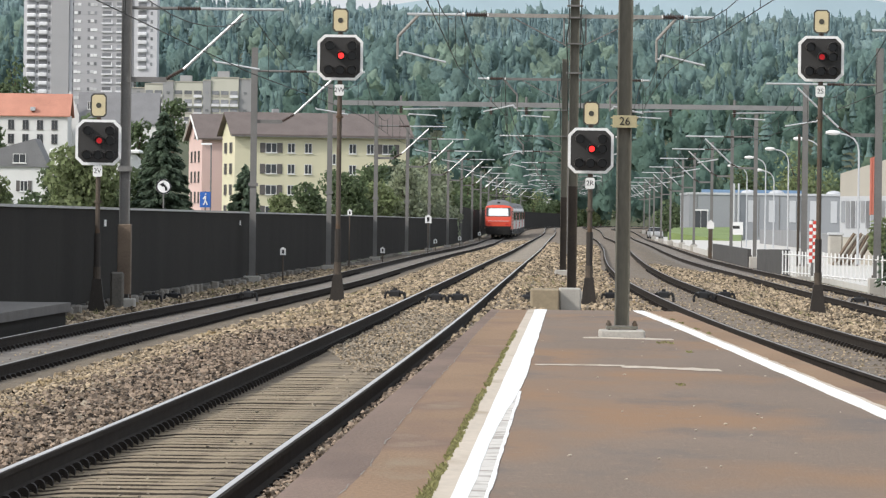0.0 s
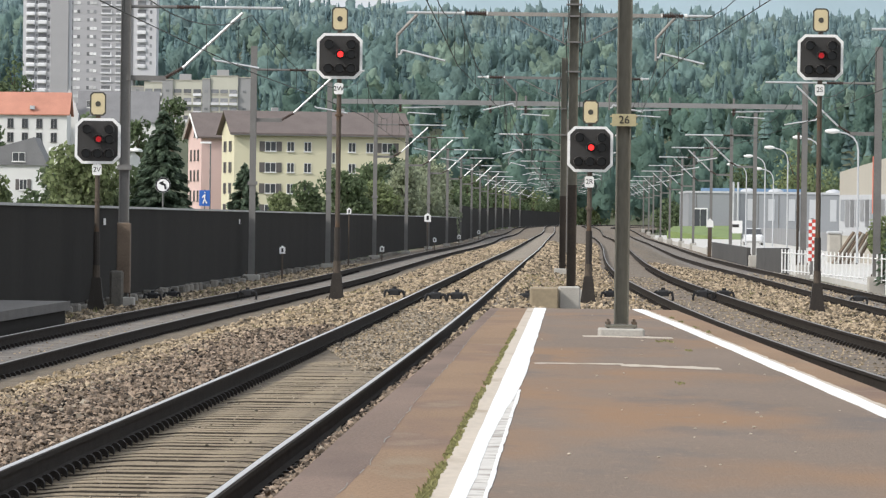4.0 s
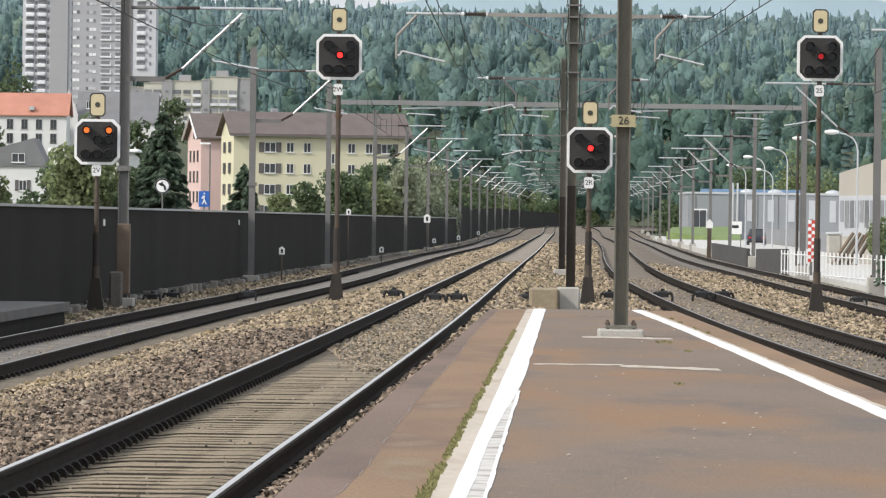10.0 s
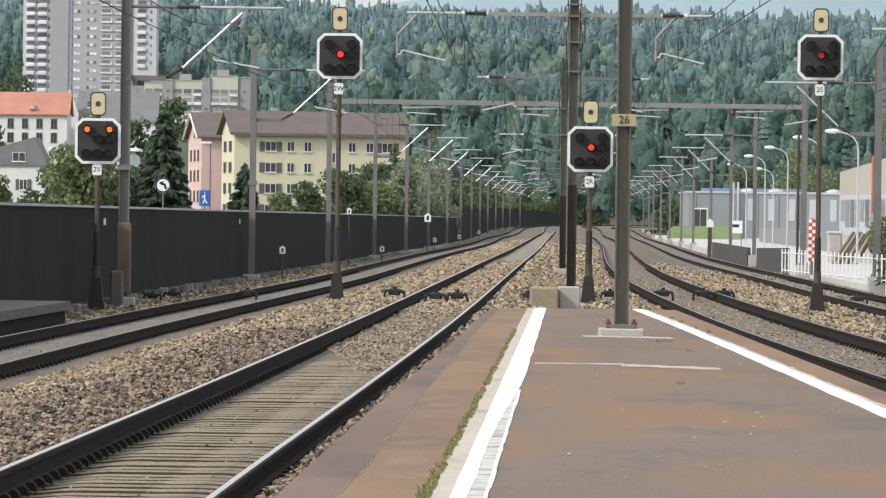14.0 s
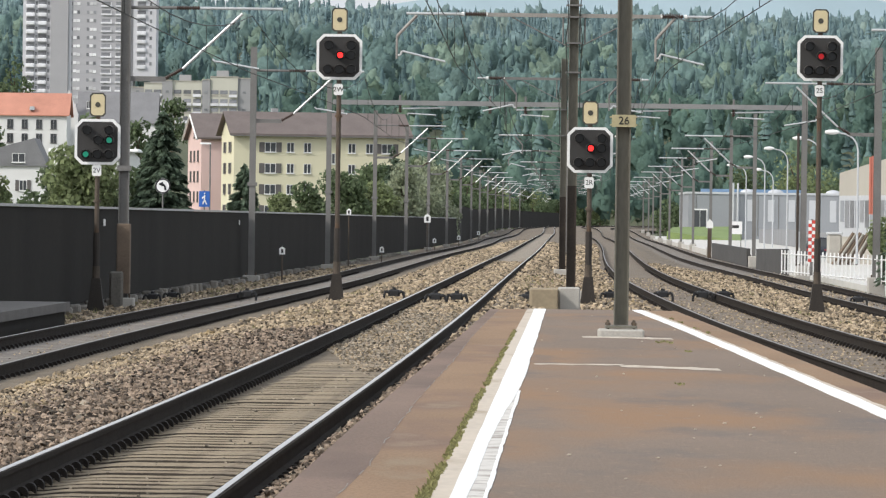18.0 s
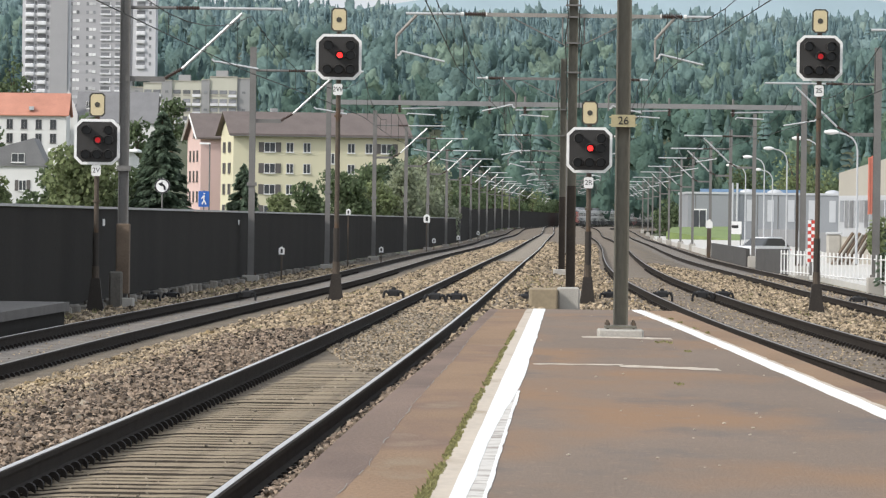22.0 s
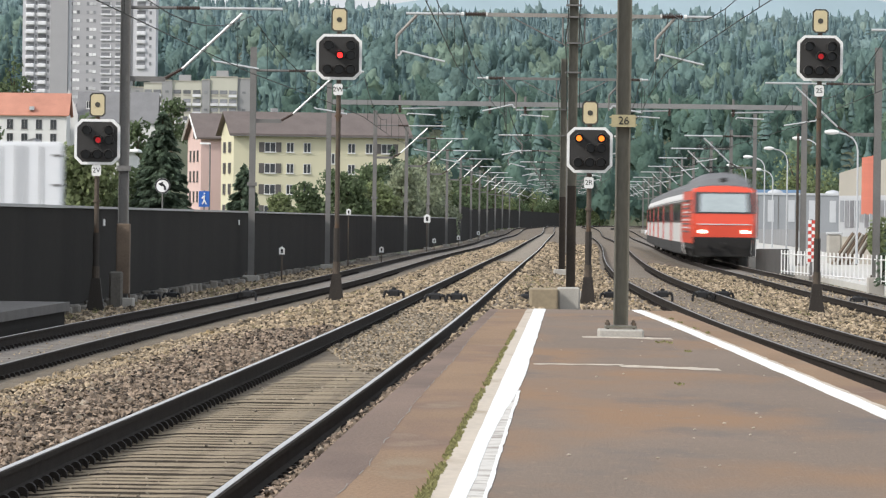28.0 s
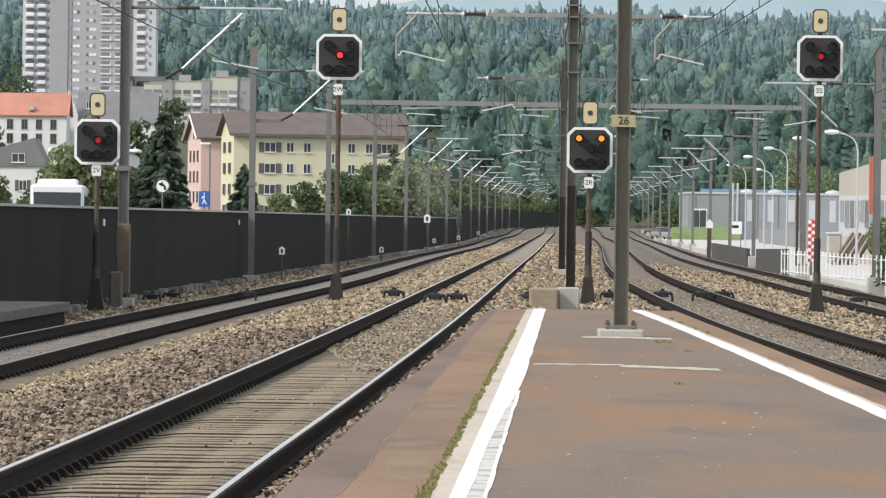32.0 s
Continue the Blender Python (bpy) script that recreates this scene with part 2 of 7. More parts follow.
mat("paint_darkcar", (0.05, 0.055, 0.07), 0.25, 0.3, 0.05, bump=0)
mat("paint_redcar", (0.35, 0.04, 0.05), 0.25, 0.2, 0.05, bump=0)
mat("paint_yellow", (0.58, 0.42, 0.11), 0.3, 0, 0.05, bump=0)
mat("paint_silver", (0.42, 0.43, 0.45), 0.3, 0.4, 0.05, bump=0)
mat("paint_whitecar", (0.75, 0.76, 0.77), 0.25, 0, 0.05, bump=0)
mat("tyre", (0.02, 0.02, 0.02), 0.9)
M = MATS

# ---------------------------------------------------------------- mesh helpers


def quad_mesh(name, verts, faces, material, smooth=False):
    me = bpy.data.meshes.new(name)
    me.from_pydata([tuple(v) for v in verts], [], faces)
    me.materials.append(material)
    if smooth:
        me.polygons.foreach_set("use_smooth", [True] * len(me.polygons))
    me.update()
    return me


def box(bm, x0, x1, y0, y1, z0, z1, ch=0.0):
    """A block with optional chamfered upright and top edges."""
    if ch <= 0:
        v = [bm.verts.new(p) for p in ((x0, y0, z0), (x1, y0, z0), (x1, y1, z0), (x0, y1, z0), (x0, y0, z1), (x1, y0, z1), (x1, y1, z1), (x0, y1, z1))]
        for f in ((0, 3, 2, 1), (4, 5, 6, 7), (0, 1, 5, 4), (1, 2, 6, 5), (2, 3, 7, 6), (3, 0, 4, 7)):
            bm.faces.new([v[i] for i in f])
        return v
    c = ch
    lower = [(x0 + c, y0), (x1 - c, y0), (x1, y0 + c), (x1, y1 - c), (x1 - c, y1), (x0 + c, y1), (x0, y1 - c), (x0, y0 + c)]
    d = c * 0.8
    upper = [(min(max(x, x0 + d), x1 - d), min(max(y, y0 + d), y1 - d)) for x, y in lower]
    a = [bm.verts.new((x, y, z0)) for x, y in lower]
    b = [bm.verts.new((x, y, z1 - d)) for x, y in lower]
    e = [bm.verts.new((x, y, z1)) for x, y in upper]
    for i in range(8):
        j = (i + 1) % 8
        bm.faces.new((a[i], a[j], b[j], b[i]))
        bm.faces.new((b[i], b[j], e[j], e[i]))
    bm.faces.new(e)
    bm.faces.new(a[::-1])


def tube(bm, p, q, r, n=8, r2=None, caps=True):
    p, q = Vector(p), Vector(q)
    d = (q - p).normalized()
    u = d.orthogonal().normalized()
    w = d.cross(u)
    r2 = r if r2 is None else r2
    a, b = [], []
    for i in range(n):
        t = 2 * math.pi * (i + 0.5) / n
        o = u * math.cos(t) + w * math.sin(t)
        a.append(bm.verts.new(p + o * r))
        b.append(bm.verts.new(q + o * r2))
    for i in range(n):
        j = (i + 1) % n
        bm.faces.new((a[i], a[j], b[j], b[i]))
    if caps:
        bm.faces.new(a[::-1])
        bm.faces.new(b)


def bent(bm, pts, r, n=6):
    for p, q in zip(pts, pts[1:]):
        tube(bm, p, q, r, n)


def prism(bm, outline, y0, y1):
    """An outline in x, z drawn out along y."""
    a = [bm.verts.new((x, y0, z)) for x, z in outline]
    b = [bm.verts.new((x, y1, z)) for x, z in outline]
    k = len(outline)
    for i in range(k):
        j = (i + 1) % k
        bm.faces.new((a[i], b[i], b[j], a[j]))
    bm.faces.new(a)
    bm.faces.new(b[::-1])


def B():
    return bmesh.new()


def finish(bm, name, material):
    bmesh.ops.recalc_face_normals(bm, faces=bm.faces)
    me = bpy.data.meshes.new(name)
    bm.to_mesh(me)
    bm.free()
    for m in (material if isinstance(material, (list, tuple)) else [material]):
        me.materials.append(M[m])
    return me


def part(name, bm, material, parent, label="", at=None):
    me = bm if isinstance(bm, bpy.types.Mesh) else finish(bm, name, material)
    ob = new(name, me)
    ob.parent = parent
    if at is not None:
        ob.matrix_basis = at
    if label:
        ob["label"] = label
    return ob


def thing(name, m, label, category, group="", kind=""):
    ob = new(name)
    ob.empty_display_size = 0.2
    ob.matrix_basis = m
    return tagged(ob, label, category, group, kind)


def solid(name, bm, material, label, category="", group="", kind="", m=None):
    ob = new(name, finish(bm, name, material))
    if m is not None:
        ob.matrix_basis = m
    return tagged(ob, label, category, group, kind)


# ---------------------------------------------------------------- the lines of the tracks
LINES = {
    "L": ((-450, -18.5), (0, -7.75), (65, -6.15), (80, -5.8), (103, -5.15), (130, -4.3), (163, -3.3), (200, -2.5), (250, -1.45), (300, -0.3), (350, 1.05), (430, 2.95),
          (594, 5.95), (700, 8.8), (863, 12.6), (905, 13.9), (1090, 20.5), (1200, 26.3), (1300, 33.7), (1500, 57.8), (1800, 120)),
    "N": ((-450, -14.0), (24, -2.2), (33, -1.97), (46, -1.6), (63, -1.13), (80, -0.68), (103, -0.11), (131, 0.55), (150, 1.0), (197, 2.11), (286, 4.25), (441, 7.75), (594, 11.2),
          (700, 13.7), (864, 17.2), (1000, 21.5), (1090, 25.3), (1200, 31.2), (1300, 38.5), (1500, 62.5), (1800, 124.5)),
    "R1": ((-450, 3.2), (-60, 6.2), (20, 5.9), (56, 5.35), (80, 5.2), (110, 5.35), (127, 5.52), (157, 5.95), (194, 6.75), (241, 8.0), (321, 10.3), (483, 14.5), (600, 17.2),
           (743, 21.0), (1000, 26.6), (1090, 30.0), (1200, 35.8), (1300, 43.0), (1500, 66.5), (1800, 127.5)),
    "R2": ((-450, 7.8), (-60, 10.1), (60, 10.25), (121, 10.8), (147, 11.15), (188, 11.85), (250, 12.9), (305, 14.1), (350, 15.35), (474, 18.95), (593, 22.2), (743, 26.2),
           (923, 30.5), (1000, 32.0), (1100, 35.3), (1200, 40.6), (1300, 47.3), (1500, 70.5), (1800, 130.5)),
}
LEVEL = {"L": -0.25, "N": 0.0, "R1": 0.0, "R2": -0.33}


def smooth_line(pts):
    """Cubic pieces through the points."""
    ys, xs = np.array([p[0] for p in pts], float), np.array([p[1] for p in pts], float)
    d = np.diff(xs) / np.diff(ys)
    h = np.diff(ys)
    m = np.empty(len(ys))
    m[0], m[-1] = d[0], d[-1]
    m[1:-1] = (d[:-1] * h[1:] + d[1:] * h[:-1]) / (h[1:] + h[:-1])

    def at(y):
        y = min(max(y, ys[0] - 200), ys[-1] + 400)
        i = int(min(max(np.searchsorted(ys, y) - 1, 0), len(h) - 1))
        if y < ys[0]:
            return float(xs[0] + m[0] * (y - ys[0]))
        if y > ys[-1]:
            return float(xs[-1] + m[-1] * (y - ys[-1]))
        t = (y - ys[i]) / h[i]
        return float((2 * t ** 3 - 3 * t ** 2 + 1) * xs[i] + (t ** 3 - 2 * t ** 2 + t) * h[i] * m[i] + (3 * t ** 2 - 2 * t ** 3) * xs[i + 1] + (t ** 3 - t ** 2) * h[i] * m[i + 1])
    return at


LINE = {k: smooth_line(v) for k, v in LINES.items()}


def rise(y):
    """The line climbs a little in the distance."""
    t = min(max((y - 620) / 280, 0), 1)
    return 0.75 * t * t * (3 - 2 * t)


def on_track(k, y, across=0.0, up=0.0):
    return Vector((LINE[k](y) + across, y, LEVEL[k] + rise(y) + up))


def steps(y0, y1, near=2.0):
    """Distances along the line, closer together near the platform."""
    ys, y = [], y0
    while y < y1:
        ys.append(y)
        y += max(near, abs(y) * 0.02 + near * 0.3)
    return ys + [y1]


# ---------------------------------------------------------------- ground, ballast, hillside


def height(x, y):
    """The valley floor, then the town's slope and the wooded hill."""
    t = min(max((y - 1500) / 1900, 0), 1)
    h = -1.0 + 113 * t ** 0.85
    town = min(max((-x / max(y, 700) - 0.02) / 0.03, 0), 1) * min(max((y - 850) / 500, 0), 1)
    h += town * 20 * min(max((1900 - y) / 400, 0), 1) + t * (5 + 0.085 * max(0, -x))
    h += 5 * noise.noise(Vector((x * 0.004, y * 0.004, 0))) * min(max((y - 1600) / 400, 0), 1)
    if y > 3400:
        h -= (y - 3400) * 0.08
    return h


gx = [-4000, -2000, -1000] + [i * 40 for i in range(-16, 25)] + [1500, 2500, 4000]
gy = [-1500, -700, -300, 0, 150, 300, 500, 700, 900] + [1000 + 100 * i for i in range(26)] + [3800, 4300, 4900]
gv = [(x, y, height(x, y) if y > 800 else -1.0) for y in gy for x in gx]
gw = len(gx)
gf = [(j * gw + i, j * gw + i + 1, (j + 1) * gw + i + 1, (j + 1) * gw + i) for j in range(len(gy) - 1) for i in range(gw - 1)]
tagged(new("ground", quad_mesh("ground", gv, gf, M["ground"], True)), "valley floor rising to a wooded hillside", "ground", kind="structure")


def bed_section(y):
    l, n, a, b = (LINE[k](y) for k in ("L", "N", "R1", "R2"))
    rows = [(l - 5.0, -1.0), (l - 3.9, -0.62), (l - 2.0, -0.5), (l - 1.3, -0.43), (l - 0.75, -0.45), (l + 0.75, -0.45), (l + 1.3, -0.43), (l + 1.7, -0.42), ((l + n) / 2 - 0.3, -0.30), (n - 1.6, -0.2),
            (n - 1.25, -0.17), (n - 0.75, -0.225), (n + 0.75, -0.225), (n + 0.85, -0.2), (n + 0.93, -0.10), (n + 1.25, -0.07), (n + 1.55, -0.14), ((n + a) / 2, -0.3), (a - 1.5, -0.2), (a - 0.75, -0.215), (a + 0.75, -0.215), (a + 1.3, -0.2), (a + 1.8, -0.28),
            ((a + b) / 2 + 0.3, -0.42), (b - 1.7, -0.5), (b - 1.2, -0.52), (b - 0.75, -0.545), (b + 0.75, -0.545), (b + 1.3, -0.52), (b + 2.2, -0.66), (b + 3.4, -0.9), (b + 4.2, -1.05)]
    return rows


bv, bf = [], []
bys = steps(-450, 1800, 0.7)
for y in bys:
    for x, z in bed_section(y):
        bv.append((x, y, z + rise(y) + 0.035 * noise.noise(Vector((x * 1.7, y * 0.6, 3)))))
bw = 32
bf = [(j * bw + i, j * bw + i + 1, (j + 1) * bw + i + 1, (j + 1) * bw + i) for j in range(len(bys) - 1) for i in range(bw - 1)]
tagged(new("track_bed", quad_mesh("track_bed", bv, bf, M["ballast"], True)), "brownish grey crushed stone ballast under the railway tracks", "ballast", kind="structure")


def bed_height(x, y):
    rows = bed_section(y)
    return float(np.interp(x, [r[0] for r in rows], [r[1] for r in rows])) + rise(y)


def stones(name, count, y0, y1, span, size, seed, material="stone", heap=0.0, floor=None):
    """Loose ballast stones strewn over a stretch of the bed, as one mesh."""
    rs = np.random.RandomState(seed)
    base = np.array([(1, 0, 0), (-1, 0, 0), (0, 1, 0), (0, -1, 0), (0, 0, 1), (0, 0, -1)], float)
    tri = np.array([(0, 2, 4), (2, 1, 4), (1, 3, 4), (3, 0, 4), (2, 0, 5), (1, 2, 5), (3, 1, 5), (0, 3, 5)])
    ys = y0 * (y1 / y0) ** rs.rand(count)
    ends = np.array([span(y) for y in ys])
    xs = ends[:, 0] + (ends[:, 1] - ends[:, 0]) * rs.rand(count)
    zs = np.array([(floor or bed_height)(x, y) for x, y in zip(xs, ys)])
    s = size * (0.5 + 1.1 * rs.rand(count) ** 1.5) * (1 + 0.35 * (ys / y0 - 1) ** 0.5)
    # a random turn for each stone
    q = rs.normal(size=(count, 4))
    q /= np.linalg.norm(q, axis=1)[:, None]
    w, i, j, k = q.T
    turn = np.stack([1 - 2 * (j * j + k * k), 2 * (i * j - k * w), 2 * (i * k + j * w), 2 * (i * j + k * w), 1 - 2 * (i * i + k * k), 2 * (j * k - i * w),
                     2 * (i * k - j * w), 2 * (j * k + i * w), 1 - 2 * (i * i + j * j)], 1).reshape(-1, 3, 3)
    p = base[None] * (s[:, None] * (0.55 + 0.75 * rs.rand(count, 6)))[:, :, None]
    p = np.einsum("nij,nkj->nki", turn, p)
    p[:, :, 2] *= 0.85
    tf = p[:, tri]
    up = np.cross(tf[:, :, 1] - tf[:, :, 0], tf[:, :, 2] - tf[:, :, 0])[:, :, 2] / (s * s)[:, None]
    p += np.stack([xs, ys, zs + s * 0.15 + heap * rs.rand(count) ** 2], 1)[:, None]
    faces = (tri[None] + (np.arange(count) * 6)[:, None, None])[up > -0.35]
    return tagged(new(name, quad_mesh(name, p.reshape(-1, 3).tolist(), faces.tolist(), M[material])), "loose grey and tan ballast stones between the tracks", "ballast stones", kind="stuff")


def dust_height(x, y):
    """The dust between the rails: low round the near sleepers, burying them further on."""
    t = min(max((y - 34) / 36, 0), 1)
    return -0.240 + rise(y) + 0.062 * t + 0.019 * noise.noise(Vector((x * 1.8, y * 0.33, 8))) + 0.004 * noise.noise(Vector((x * 9, y * 2.5, 1)))


def mid(y):
    return (LINE["L"](y) + LINE["N"](y)) / 2


stones("ballast_stones", 44000, 27, 85, lambda y: (LINE["L"](y) + 1.4, mid(y) + 0.3), 0.020, 1, "stone", 0.06)
stones("ballast_stones", 54000, 27, 85, lambda y: (mid(y) - 0.2, LINE["N"](y) - 0.84), 0.020, 21, "stone_dark", 0.065)
stones("ballast_stones", 2600, 27, 85, lambda y: (LINE["L"](y) + 1.4, LINE["N"](y) - 0.9), 0.019, 41, "stone_light", 0.075)
stones("ballast_stones", 16000, 85, 260, lambda y: (LINE["L"](y) + 1.4, LINE["N"](y) - 0.85), 0.04, 2, "stone", 0.04)
stones("ballast_stones", 7000, 260, 480, lambda y: (LINE["L"](y) + 1.2, LINE["N"](y) - 0.85), 0.08, 31)
stones("ballast_stones", 4000, 200, 420, lambda y: (LINE["N"](y) + 0.9, LINE["R1"](y) - 1.0), 0.08, 32)
stones("ballast_stones", 260, 46, 66, lambda y: (LINE["N"](y) + 0.62 - 0.9 * ((y - 40) / 26) ** 2, LINE["N"](y) + 0.66), 0.015, 33, "stone_light", 0, dust_height)
stones("ballast_stones", 5000, 62, 110, lambda y: (LINE["N"](y) - 0.68 + 0.9 * max(0, (72 - y) / 10), LINE["N"](y) + 0.68), 0.018, 3, "stone_light", 0.02, dust_height)
stones("ballast_stones", 4000, 62, 110, lambda y: (LINE["N"](y) - 0.68 + 0.9 * max(0, (72 - y) / 10), LINE["N"](y) + 0.68), 0.018, 35, "stone", 0.02, dust_height)
stones("ballast_stones", 6500, 100, 230, lambda y: (LINE["N"](y) - 0.66, LINE["N"](y) + 0.66), 0.036, 34, "stone", 0.01, dust_height)
stones("ballast_stones", 7000, 24, 80, lambda y: (LINE["N"](y) + 0.85, LINE["N"](y) + 1.42), 0.018, 4, "stone_dark", 0.03)
stones("ballast_stones", 300, 24, 80, lambda y: (LINE["N"](y) + 0.84, LINE["N"](y) + 1.42), 0.022, 44, "stone_light", 0.02)
stones("ballast_stones", 7500, 74, 200, lambda y: (LINE["N"](y) + 0.85, LINE["R1"](y) - 0.85), 0.034, 5, "stone", 0.04)
stones("ballast_stones", 15000, 70, 230, lambda y: (LINE["R1"](y) + 0.85, LINE["R2"](y) - 0.85), 0.036, 6, "stone", 0.05)
stones("ballast_stones", 3500, 95, 240, lambda y: (LINE["L"](y) - 3.6, LINE["L"](y) - 0.9), 0.05, 7)
stones("ballast_stones", 2500, 140, 260, lambda y: (LINE["R2"](y) + 0.9, LINE["R2"](y) + 3.0), 0.05, 8, "stone_light")
stones("ballast_stones", 300, 25, 60, lambda y: (LINE["N"](y) - 0.6, LINE["N"](y) + 0.6), 0.010, 9, "stone_light", 0.0, lambda x, y: -0.185)
stones("ballast_stones", 60, 26.5, 30, lambda y: (LINE["N"](y) - 0.35, LINE["N"](y) + 0.1), 0.017, 10, "stone_light", 0.0, lambda x, y: -0.185)
stones("ballast_stones", 600, 60, 150, lambda y: (LINE["L"](y) - 0.66, LINE["L"](y) + 0.66), 0.013, 11, "stone", 0, lambda x, y: LEVEL["L"] - 0.186)
stones("ballast_stones", 2600, 60, 170, lambda y: (LINE["R1"](y) - 0.66, LINE["R1"](y) + 0.66), 0.017, 12, "stone", 0, lambda x, y: LEVEL["R1"] - 0.186)
stones("ballast_stones", 1600, 100, 220, lambda y: (LINE["R2"](y) - 0.66, LINE["R2"](y) + 0.66), 0.03, 13, "stone", 0, lambda x, y: LEVEL["R2"] - 0.186)

# ---------------------------------------------------------------- tracks
RAIL = ((-0.065, -0.172), (0.065, -0.172), (0.065, -0.16), (0.012, -0.135), (0.012, -0.045), (0.036, -0.035), (0.036, -0.004), (-0.036, -0.004), (-0.036, -0.035), (-0.012, -0.045), (-0.012, -0.135), (-0.065, -0.16))
HEAD = ((-0.027, -0.006), (0.016, -0.006), (0.016, -0.001), (0.012, 0.0), (-0.023, 0.0), (-0.027, -0.001))


def rail_mesh(k, off, outline, material):
    ys = steps(-450, 1800, 1.2)
    v, f = [], []
    n = len(outline)
    for y in ys:
        c = on_track(k, y, off)
        v.extend((c.x + x, y, c.z + z) for x, z in outline)
    for j in range(len(ys) - 1):
        for i in range(n):
            i2 = (i + 1) % n
            f.append((j * n + i, j * n + i2, (j + 1) * n + i2, (j + 1) * n + i))
    return quad_mesh("rail", v, f, material)


def blocks_mesh(name, items, material):
    """Many small blocks (centre, half sizes) in one mesh."""
    v, f = [], []
    for (x, y, z), (a, b, c) in items:
        k = len(v)
        v.extend(((x - a, y - b, z - c), (x + a, y - b, z - c), (x + a, y + b, z - c), (x - a, y + b, z - c),
                  (x - a * 0.92, y - b * 0.85, z + c), (x + a * 0.92, y - b * 0.85, z + c), (x + a * 0.92, y + b * 0.85, z + c), (x - a * 0.92, y + b * 0.85, z + c)))
        f.extend([(k + 4, k + 5, k + 6, k + 7), (k, k + 1, k + 5, k + 4), (k + 1, k + 2, k + 6, k + 5), (k + 2, k + 3, k + 7, k + 6), (k + 3, k, k + 4, k + 7)])
    return quad_mesh(name, v, f, material)


def arches(name, items, material):
    """Sprung rail clips: small round loops beside the rail foot, drawn out along the rail."""
    v, f = [], []
    n = 8
    for x, y, z, a, r in items:
        k = len(v)
        for s in (-1, 1):
            v.extend((x + r * math.cos(math.pi * (1.3 * i / n - 0.15)), y + s * a, z + r * 1.2 * math.sin(math.pi * (1.3 * i / n - 0.15))) for i in range(n + 1))
            v.extend((x + 0.12 * r * math.cos(math.pi * (1.3 * i / n - 0.15)), y + s * a * 0.8, z + 0.12 * r * math.sin(math.pi * (1.3 * i / n - 0.15))) for i in range(n + 1))
        m = n + 1
        for i in range(n):
            f.append((k + i, k + i + 1, k + 2 * m + i + 1, k + 2 * m + i))
            f.append((k + m + i, k + m + i + 1, k + i + 1, k + i))
            f.append((k + m + i + 1, k + m + i, k + 3 * m + i, k + 3 * m + i + 1))
    return quad_mesh(name, v, f, material)


sleeper_bm = B()
RIDGE = ((-0.125, -0.12), (-0.12, -0.03), (-0.105, -0.004), (-0.03, 0.004), (0.05, 0.004), (0.11, -0.004), (0.13, -0.02), (0.13, -0.12))
rows = []
for i in range(21):
    x = -1.25 + 0.125 * i
    sag = -0.022 * min(max((abs(x) - 0.35) / 0.3, 0), 1) ** 2
    rows.append([sleeper_bm.verts.new((x, a + 0.014 * noise.noise(Vector((x * 3, a, 7))), b + (sag + 0.005 * noise.noise(Vector((x * 5, a * 9, 2))) if b > -0.1 else 0))) for a, b in RIDGE])
# sides, ends and the front bevel get the gap-shade colour, the top stays tan
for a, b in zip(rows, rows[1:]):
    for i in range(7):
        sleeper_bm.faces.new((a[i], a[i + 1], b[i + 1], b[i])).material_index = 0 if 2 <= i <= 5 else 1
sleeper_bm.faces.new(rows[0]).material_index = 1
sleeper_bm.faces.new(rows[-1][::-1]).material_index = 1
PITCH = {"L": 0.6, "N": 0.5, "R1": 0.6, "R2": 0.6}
SLEEPER = finish(sleeper_bm, "sleeper", ("sleeper", "sleeper_shade"))
